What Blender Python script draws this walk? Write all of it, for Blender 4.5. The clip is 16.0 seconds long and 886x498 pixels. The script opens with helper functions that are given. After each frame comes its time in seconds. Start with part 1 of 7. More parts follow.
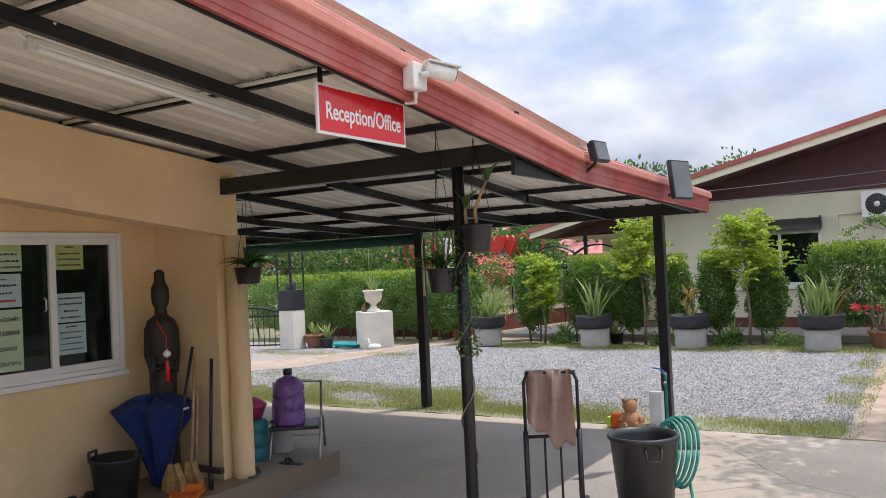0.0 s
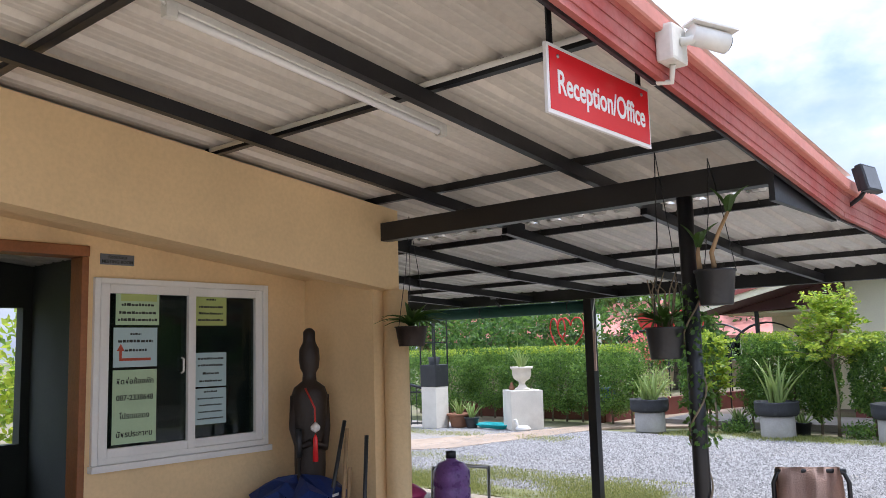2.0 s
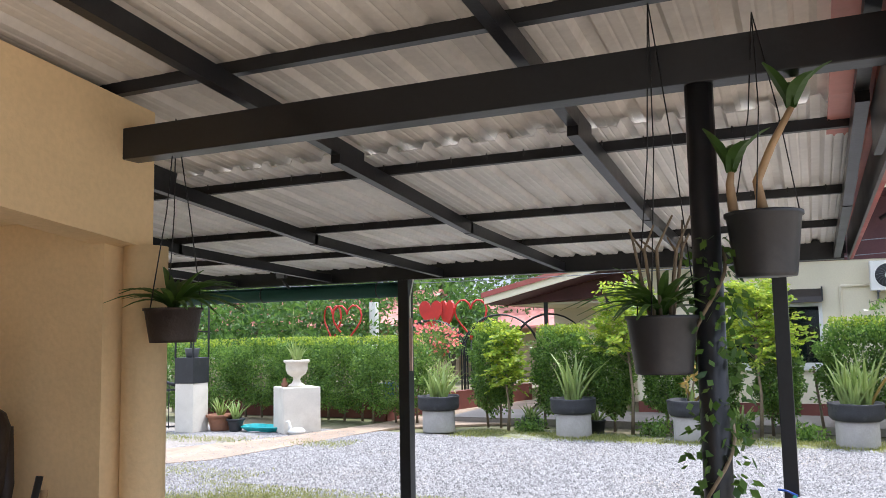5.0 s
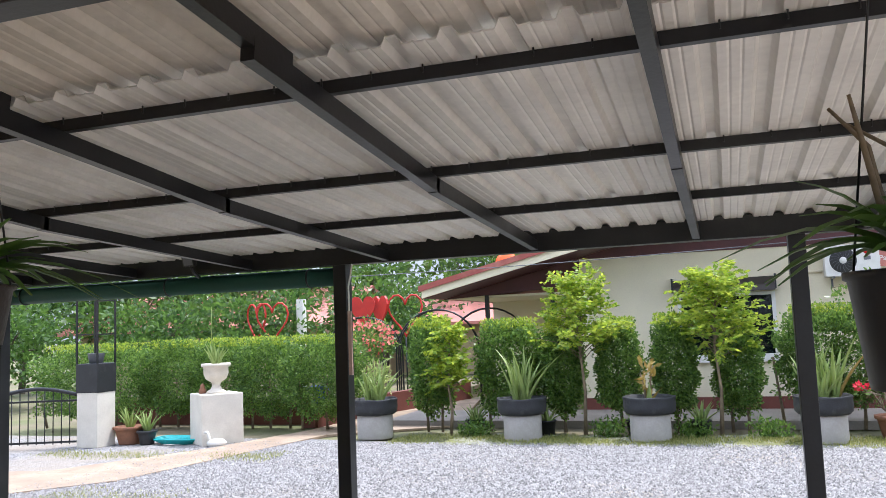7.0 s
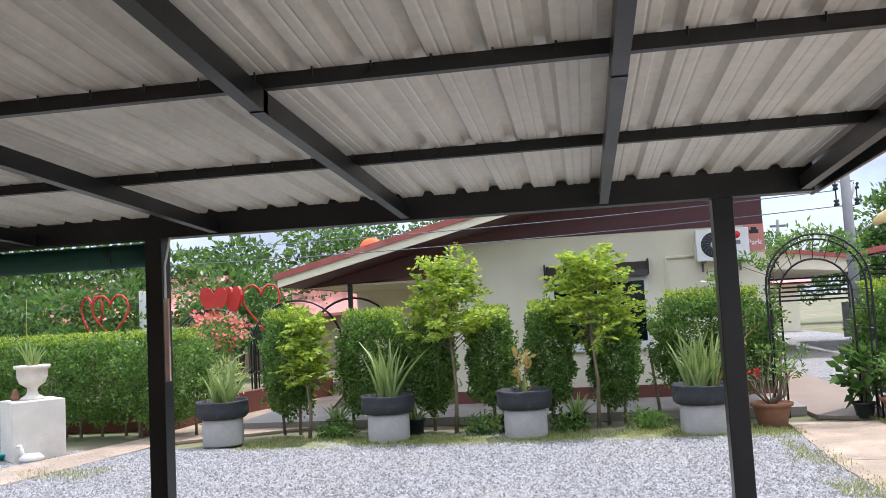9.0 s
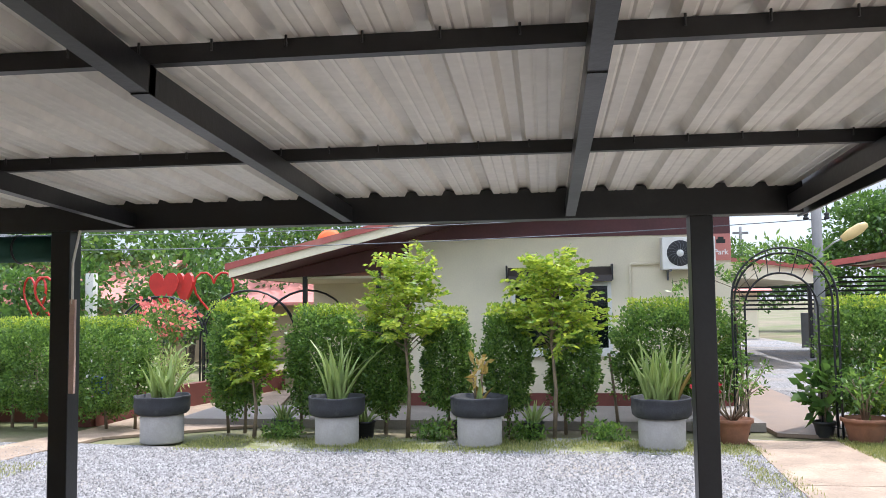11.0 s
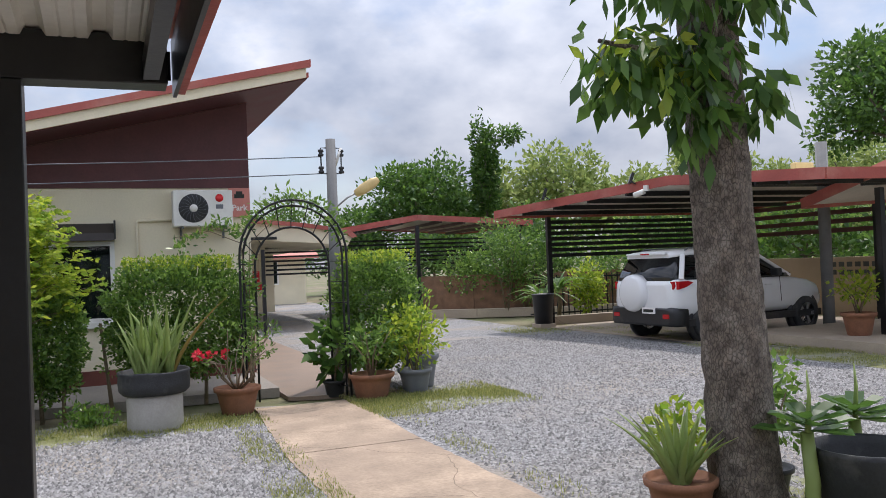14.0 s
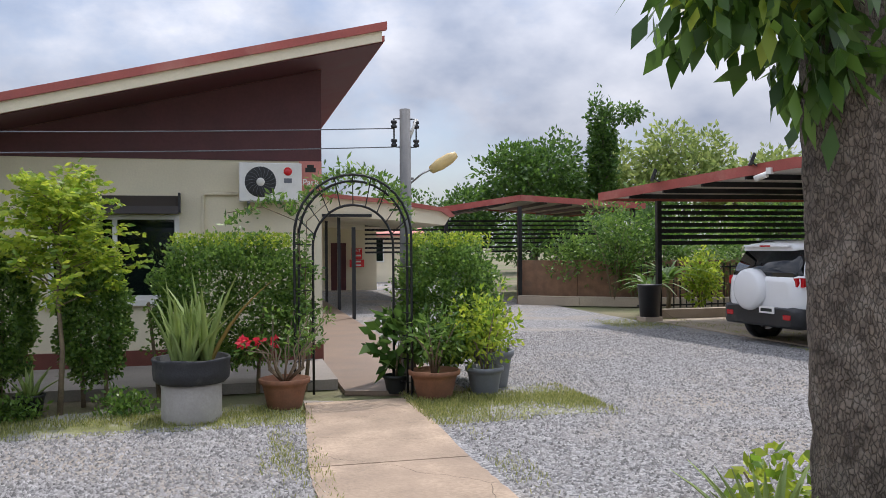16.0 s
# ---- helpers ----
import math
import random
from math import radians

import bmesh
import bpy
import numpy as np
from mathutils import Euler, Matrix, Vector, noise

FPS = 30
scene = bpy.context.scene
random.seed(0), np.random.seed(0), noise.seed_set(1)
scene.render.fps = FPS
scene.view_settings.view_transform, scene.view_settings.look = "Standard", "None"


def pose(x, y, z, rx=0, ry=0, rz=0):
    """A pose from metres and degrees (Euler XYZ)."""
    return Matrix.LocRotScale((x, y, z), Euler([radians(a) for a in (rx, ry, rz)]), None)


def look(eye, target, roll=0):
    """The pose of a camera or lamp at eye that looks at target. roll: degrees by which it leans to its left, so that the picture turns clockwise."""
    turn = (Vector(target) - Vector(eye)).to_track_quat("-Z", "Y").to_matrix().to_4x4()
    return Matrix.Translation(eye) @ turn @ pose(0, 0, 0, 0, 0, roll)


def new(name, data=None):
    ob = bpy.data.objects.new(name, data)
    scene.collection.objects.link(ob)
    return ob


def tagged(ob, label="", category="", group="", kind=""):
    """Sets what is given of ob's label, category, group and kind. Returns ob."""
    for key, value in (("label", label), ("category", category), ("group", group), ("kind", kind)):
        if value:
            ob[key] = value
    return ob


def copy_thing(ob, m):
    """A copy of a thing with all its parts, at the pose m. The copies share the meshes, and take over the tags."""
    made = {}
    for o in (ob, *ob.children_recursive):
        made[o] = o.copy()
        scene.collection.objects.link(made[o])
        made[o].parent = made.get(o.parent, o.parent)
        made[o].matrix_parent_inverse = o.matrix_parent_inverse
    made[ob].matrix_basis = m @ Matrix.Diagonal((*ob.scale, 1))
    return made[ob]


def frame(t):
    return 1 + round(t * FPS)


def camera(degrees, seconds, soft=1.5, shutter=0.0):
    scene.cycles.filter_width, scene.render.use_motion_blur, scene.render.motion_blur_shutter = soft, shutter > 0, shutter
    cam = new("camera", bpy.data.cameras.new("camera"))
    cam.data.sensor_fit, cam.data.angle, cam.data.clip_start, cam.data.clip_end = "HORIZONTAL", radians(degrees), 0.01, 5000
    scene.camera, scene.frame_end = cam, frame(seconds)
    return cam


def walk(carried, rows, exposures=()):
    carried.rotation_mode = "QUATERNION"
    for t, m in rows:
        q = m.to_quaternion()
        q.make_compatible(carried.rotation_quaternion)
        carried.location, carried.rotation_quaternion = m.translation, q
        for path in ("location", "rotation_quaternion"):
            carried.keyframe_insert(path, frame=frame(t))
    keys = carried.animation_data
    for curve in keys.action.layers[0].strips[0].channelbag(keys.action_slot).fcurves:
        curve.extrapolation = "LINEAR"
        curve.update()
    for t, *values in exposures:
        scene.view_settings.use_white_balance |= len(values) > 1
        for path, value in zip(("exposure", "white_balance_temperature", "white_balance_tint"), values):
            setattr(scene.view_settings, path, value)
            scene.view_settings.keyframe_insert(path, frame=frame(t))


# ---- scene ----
cam = camera(56.6, 16.0, soft=0.75)

PATH = [
    (0, (1.664, -1.169, 1.717), (0.624, 0.539, 1.753), -2.7),
    (0.5, (1.469, -1.039, 1.709), (0.257, 0.552, 1.752), -1.0),
    (1, (1.203, -0.939, 1.667), (-0.049, 0.618, 1.757), -0.7),
    (1.5, (0.977, -0.714, 1.627), (-0.287, 0.827, 1.797), -1.1),
    (2, (0.767, -0.516, 1.615), (-0.518, 0.997, 1.857), -1.6),
    (2.5, (0.536, -0.284, 1.642), (-0.711, 1.258, 1.902), -1.7),
    (3, (0.337, -0.002, 1.639), (-0.869, 1.567, 1.931), -2.1),
    (3.5, (0.068, 0.195, 1.661), (-1.023, 1.845, 1.952), -2.5),
    (4, (-0.152, 0.474, 1.666), (-1.164, 2.175, 1.949), -0.5),
    (4.5, (-0.392, 0.725, 1.673), (-1.345, 2.467, 1.919), 0.1),
    (5, (-0.617, 0.938, 1.657), (-1.423, 2.757, 1.859), -1.1),
    (7.5, (-1.295, 2.222, 1.639), (-1.877, 4.125, 1.84), -2.7),
    (8, (-1.356, 2.498, 1.647), (-1.849, 4.425, 1.861), -3.4),
    (8.5, (-1.401, 2.812, 1.636), (-1.852, 4.752, 1.819), -3.6),
    (9, (-1.481, 3.033, 1.624), (-1.807, 5.0, 1.78), -3.1),
    (11.5, (-1.45, 3.526, 1.752), (-1.689, 5.507, 1.884), -0.6),
    (12, (-1.396, 3.596, 1.66), (-1.586, 5.582, 1.803), 0.0),
    (12.5, (-1.271, 3.83, 1.578), (-1.137, 5.819, 1.73), -1.0),
    (13, (-0.987, 4.116, 1.563), (-0.534, 6.059, 1.701), -1.6),
    (13.5, (-0.794, 4.367, 1.559), (-0.249, 6.287, 1.689), -1.9),
    (14, (-0.568, 4.656, 1.569), (0.196, 6.504, 1.604), -2.3),
    (14.5, (-0.254, 4.923, 1.588), (0.524, 6.766, 1.581), -2.0),
    (15, (-0.077, 5.177, 1.572), (0.661, 7.036, 1.578), -1.1),
    (15.5, (0.145, 5.352, 1.589), (0.766, 7.253, 1.588), -0.3),
    (16, (0.29, 5.535, 1.625), (0.779, 7.475, 1.617), -0.4),
]
walk(cam, [(t, look(eye, target, roll)) for t, eye, target, roll in PATH],
     exposures=[(0, 0.5, 6300, 15), (0.5, 0.74, 6150, 15), (1.5, 0.8, 5950, 15), (2.5, 0.82, 5750, 15), (3.5, 0.9, 5700, 15), (5, 1.08, 6000, 15), (7.5, 1.02, 6000, 15), (9, 0.85, 6000, 15), (11.5, 1.0, 6100, 15), (12, 0.84, 6150, 15), (12.5, 0.5, 6000, 15), (13.5, 0.28, 6250, 15), (14.5, 0.2, 6350, 15), (16, 0.18, 6350, 15)])

# ---------------------------------------------------------------- light
SUN_DIR = Vector((0.265, 0.30, 1.0)).normalized()
sun_data = bpy.data.lights.new("sun", "SUN")
sun_data.energy, sun_data.angle, sun_data.color = 2.35, radians(0.6), (1.0, 0.95, 0.87)
sun = new("sun", sun_data)
sun.matrix_world = Matrix.Translation((5, 8, 30)) @ SUN_DIR.to_track_quat("Z", "Y").to_matrix().to_4x4()

world = bpy.data.worlds.new("sky")
scene.world = world
world.use_nodes = True
wn, wl = world.node_tree.nodes, world.node_tree.links
wn.clear()
w_out, w_bg = wn.new("ShaderNodeOutputWorld"), wn.new("ShaderNodeBackground")
w_sky = wn.new("ShaderNodeTexSky")
w_sky.sky_type, w_sky.sun_disc = "NISHITA", False
w_sky.sun_elevation, w_sky.sun_rotation = math.asin(SUN_DIR.z), math.atan2(SUN_DIR.x, SUN_DIR.y)
w_sky.air_density, w_sky.dust_density = 1.0, 1.5
w_co, w_map = wn.new("ShaderNodeTexCoord"), wn.new("ShaderNodeMapping")
w_map.inputs["Scale"].default_value = (1.0, 1.0, 1.7)
w_map.inputs["Location"].default_value = (0.7, 0.3, 0.1)
wl.new(w_co.outputs["Generated"], w_map.inputs["Vector"])
w_n1, w_n2 = wn.new("ShaderNodeTexNoise"), wn.new("ShaderNodeTexNoise")
w_n1.inputs["Scale"].default_value, w_n1.inputs["Detail"].default_value, w_n1.inputs["Roughness"].default_value = 3.4, 7, 0.58
w_n2.inputs["Scale"].default_value, w_n2.inputs["Detail"].default_value = 5.5, 6
w_r1, w_r2 = wn.new("ShaderNodeValToRGB"), wn.new("ShaderNodeValToRGB")
w_r1.color_ramp.elements[0].position, w_r1.color_ramp.elements[1].position = 0.31, 0.52
w_r2.color_ramp.elements[0].position, w_r2.color_ramp.elements[1].position = 0.34, 0.68
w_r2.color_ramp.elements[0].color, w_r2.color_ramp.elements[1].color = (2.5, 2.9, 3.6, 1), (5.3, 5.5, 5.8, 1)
w_mix = wn.new("ShaderNodeMix")
w_mix.data_type = "RGBA"
wl.new(w_map.outputs[0], w_n1.inputs["Vector"]), wl.new(w_map.outputs[0], w_n2.inputs["Vector"])
wl.new(w_n1.outputs["Fac"], w_r1.inputs[0]), wl.new(w_n2.outputs["Fac"], w_r2.inputs[0])
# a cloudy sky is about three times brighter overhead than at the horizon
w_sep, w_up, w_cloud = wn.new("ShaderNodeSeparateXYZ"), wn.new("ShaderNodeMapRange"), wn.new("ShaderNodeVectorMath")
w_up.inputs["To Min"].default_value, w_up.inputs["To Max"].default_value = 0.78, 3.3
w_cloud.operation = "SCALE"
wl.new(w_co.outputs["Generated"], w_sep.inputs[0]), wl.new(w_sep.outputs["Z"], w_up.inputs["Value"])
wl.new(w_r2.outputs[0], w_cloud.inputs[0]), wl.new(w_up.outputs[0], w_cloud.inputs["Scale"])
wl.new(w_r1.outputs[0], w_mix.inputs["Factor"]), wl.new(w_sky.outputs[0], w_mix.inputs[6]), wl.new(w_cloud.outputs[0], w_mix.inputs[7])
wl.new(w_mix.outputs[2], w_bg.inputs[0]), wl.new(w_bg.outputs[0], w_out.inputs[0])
w_bg.inputs[1].default_value = 0.115

# ---------------------------------------------------------------- materials


def material(name, colour, rough=0.7, metal=0.0, vary=0.25, scale=6.0, bump=0.2, fine=60.0, stain=None, stain_at=0.62, island=0.0, spec=0.5, crack=None, warp=0.12):
    """A surface with stains at one scale, grain at another and fine relief."""
    m = bpy.data.materials.new(name)
    m.use_nodes = True
    n, l = m.node_tree.nodes, m.node_tree.links
    b = n["Principled BSDF"]
    b.inputs["Roughness"].default_value, b.inputs["Metallic"].default_value = rough, metal
    b.inputs["Specular IOR Level"].default_value = spec
    co = n.new("ShaderNodeTexCoord")
    big, small = n.new("ShaderNodeTexNoise"), n.new("ShaderNodeTexNoise")
    big.inputs["Scale"].default_value, big.inputs["Detail"].default_value = scale, 6
    small.inputs["Scale"].default_value, small.inputs["Detail"].default_value = fine, 4
    for q in (big, small):
        l.new(co.outputs["Object"], q.inputs["Vector"])
    ramp = n.new("ShaderNodeValToRGB")
    dark = tuple(c * (1 - vary) for c in colour)
    lite = tuple(min(1, c * (1 + vary * 0.6)) for c in colour)
    ramp.color_ramp.elements[0].position, ramp.color_ramp.elements[1].position = 0.3, 0.7
    ramp.color_ramp.elements[0].color, ramp.color_ramp.elements[1].color = (*dark, 1), (*lite, 1)
    l.new(big.outputs["Fac"], ramp.inputs[0])
    mul = n.new("ShaderNodeMix")
    mul.data_type, mul.blend_type = "RGBA", "MULTIPLY"
    mul.inputs["Factor"].default_value = 0.5
    r2 = n.new("ShaderNodeValToRGB")
    r2.color_ramp.elements[0].position, r2.color_ramp.elements[1].position = 0.3, 0.65
    r2.color_ramp.elements[0].color, r2.color_ramp.elements[1].color = (1 - vary * 1.3,) * 3 + (1,), (1, 1, 1, 1)
    l.new(small.outputs["Fac"], r2.inputs[0])
    l.new(ramp.outputs[0], mul.inputs[6]), l.new(r2.outputs[0], mul.inputs[7])
    last = mul.outputs[2]
    if stain:
        sn = n.new("ShaderNodeTexNoise")
        sn.inputs["Scale"].default_value, sn.inputs["Detail"].default_value = scale * 0.35, 8
        sn.inputs["Roughness"].default_value = 0.65
        l.new(co.outputs["Object"], sn.inputs["Vector"])
        sr = n.new("ShaderNodeValToRGB")
        sr.color_ramp.elements[0].position, sr.color_ramp.elements[1].position = stain_at - 0.1, stain_at + 0.1
        l.new(sn.outputs["Fac"], sr.inputs[0])
        sm = n.new("ShaderNodeMix")
        sm.data_type = "RGBA"
        sm.inputs[7].default_value = (*stain, 1)
        l.new(sr.outputs[0], sm.inputs["Factor"]), l.new(last, sm.inputs[6])
        last = sm.outputs[2]
    cr = None
    if crack:
        cs, cw, cz = crack
        cm, cv, cn, ca = n.new("ShaderNodeMapping"), n.new("ShaderNodeTexVoronoi"), n.new("ShaderNodeTexNoise"), n.new("ShaderNodeMix")
        cv.feature = "DISTANCE_TO_EDGE"
        cv.inputs["Scale"].default_value = cs
        cm.inputs["Scale"].default_value = (1, 1, cz)
        cn.inputs["Scale"].default_value, cn.inputs["Detail"].default_value = cs * 0.8, 5
        ca.data_type = "RGBA"
        ca.inputs["Factor"].default_value = warp
        l.new(co.outputs["Object"], cm.inputs["Vector"]), l.new(cm.outputs[0], cn.inputs["Vector"])
        l.new(cm.outputs[0], ca.inputs[6]), l.new(cn.outputs["Color"], ca.inputs[7]), l.new(ca.outputs[2], cv.inputs["Vector"])
        cr = n.new("ShaderNodeMapRange")
        cr.inputs["From Max"].default_value = cw
        cr.inputs["To Min"].default_value = 0.5
        l.new(cv.outputs["Distance"], cr.inputs["Value"])
        cx = n.new("ShaderNodeMix")
        cx.data_type, cx.blend_type = "RGBA", "MULTIPLY"
        cx.inputs["Factor"].default_value = 1.0
        l.new(last, cx.inputs[6]), l.new(cr.outputs[0], cx.inputs[7])
        last = cx.outputs[2]
    if island:
        g, hsv = n.new("ShaderNodeNewGeometry"), n.new("ShaderNodeHueSaturation")
        mr = n.new("ShaderNodeMapRange")
        mr.inputs["To Min"].default_value, mr.inputs["To Max"].default_value = 1 - island, 1 + island
        l.new(g.outputs["Random Per Island"], mr.inputs["Value"])
        l.new(mr.outputs[0], hsv.inputs["Value"]), l.new(last, hsv.inputs["Color"])
        last = hsv.outputs[0]
    l.new(last, b.inputs["Base Color"])
    rr = n.new("ShaderNodeMapRange")
    rr.inputs["To Min"].default_value, rr.inputs["To Max"].default_value = max(0.03, rough - 0.12), min(1, rough + 0.1)
    l.new(big.outputs["Fac"], rr.inputs["Value"]), l.new(rr.outputs[0], b.inputs["Roughness"])
    if bump:
        bp = n.new("ShaderNodeBump")
        bp.inputs["Strength"].default_value, bp.inputs["Distance"].default_value = bump, 0.01
        l.new(small.outputs["Fac"], bp.inputs["Height"])
        if cr:
            b2 = n.new("ShaderNodeBump")
            b2.inputs["Strength"].default_value, b2.inputs["Distance"].default_value = 0.9, 0.012
            l.new(cr.outputs[0], b2.inputs["Height"]), l.new(bp.outputs[0], b2.inputs["Normal"])
            bp = b2
        l.new(bp.outputs[0], b.inputs["Normal"])
    return m


def leaf_material(name, dark, lite, gloss=0.45, through_light=0.4):
    m = bpy.data.materials.new(name)
    m.use_nodes = True
    n, l = m.node_tree.nodes, m.node_tree.links
    b, out = n["Principled BSDF"], n["Material Output"]
    g, ramp = n.new("ShaderNodeNewGeometry"), n.new("ShaderNodeValToRGB")
    ramp.color_ramp.elements[0].color, ramp.color_ramp.elements[1].color = (*dark, 1), (*lite, 1)
    l.new(g.outputs["Random Per Island"], ramp.inputs[0])
    tr, mix = n.new("ShaderNodeBsdfTranslucent"), n.new("ShaderNodeMixShader")
    hs = n.new("ShaderNodeHueSaturation")
    hs.inputs["Value"].default_value, hs.inputs["Hue"].default_value = 1.7, 0.485
    l.new(ramp.outputs[0], b.inputs["Base Color"]), l.new(ramp.outputs[0], hs.inputs["Color"]), l.new(hs.outputs[0], tr.inputs[0])
    b.inputs["Roughness"].default_value = gloss
    mix.inputs[0].default_value = through_light
    l.new(b.outputs[0], mix.inputs[1]), l.new(tr.outputs[0], mix.inputs[2]), l.new(mix.outputs[0], out.inputs[0])
    return m


def stone_material(name, a, b_, c, scale, bump=0.8):
    """Loose stones: cells of differing tone with relief."""
    m = bpy.data.materials.new(name)
    m.use_nodes = True
    n, l = m.node_tree.nodes, m.node_tree.links
    b = n["Principled BSDF"]
    b.inputs["Roughness"].default_value = 0.85
    co, v, big = n.new("ShaderNodeTexCoord"), n.new("ShaderNodeTexVoronoi"), n.new("ShaderNodeTexNoise")
    v.inputs["Scale"].default_value = scale
    big.inputs["Scale"].default_value, big.inputs["Detail"].default_value = 0.55, 7
    l.new(co.outputs["Object"], v.inputs["Vector"]), l.new(co.outputs["Object"], big.inputs["Vector"])
    ramp = n.new("ShaderNodeValToRGB")
    ramp.color_ramp.elements[0].color, ramp.color_ramp.elements[1].color = (*a, 1), (*b_, 1)
    sep = n.new("ShaderNodeSeparateColor")
    l.new(v.outputs["Color"], sep.inputs[0]), l.new(sep.outputs[0], ramp.inputs[0])
    mix, mr = n.new("ShaderNodeMix"), n.new("ShaderNodeMapRange")
    mix.data_type = "RGBA"
    mix.inputs[7].default_value = (*c, 1)
    mr.inputs["From Min"].default_value, mr.inputs["From Max"].default_value = 0.46, 0.66
    mr.inputs["To Max"].default_value = 0.8
    l.new(big.outputs["Fac"], mr.inputs["Value"]), l.new(mr.outputs[0], mix.inputs["Factor"]), l.new(ramp.outputs[0], mix.inputs[6])
    l.new(mix.outputs[2], b.inputs["Base Color"])
    bp = n.new("ShaderNodeBump")
    bp.invert = True
    bp.inputs["Strength"].default_value, bp.inputs["Distance"].default_value = bump, 0.02
    l.new(v.outputs["Distance"], bp.inputs["Height"]), l.new(bp.outputs[0], b.inputs["Normal"])
    return m


def glass_material(name, tint, rough=0.02, alpha=0.25):
    m = bpy.data.materials.new(name)
    m.use_nodes = True
    n, l = m.node_tree.nodes, m.node_tree.links
    b, out = n["Principled BSDF"], n["Material Output"]
    b.inputs["Base Color"].default_value, b.inputs["Roughness"].default_value = (*tint, 1), rough
    t, mix = n.new("ShaderNodeBsdfTransparent"), n.new("ShaderNodeMixShader")
    t.inputs[0].default_value = (0.75, 0.85, 0.82, 1)
    mix.inputs[0].default_value = 1 - alpha
    l.new(b.outputs[0], mix.inputs[2]), l.new(t.outputs[0], mix.inputs[1]), l.new(mix.outputs[0], out.inputs[0])
    return m


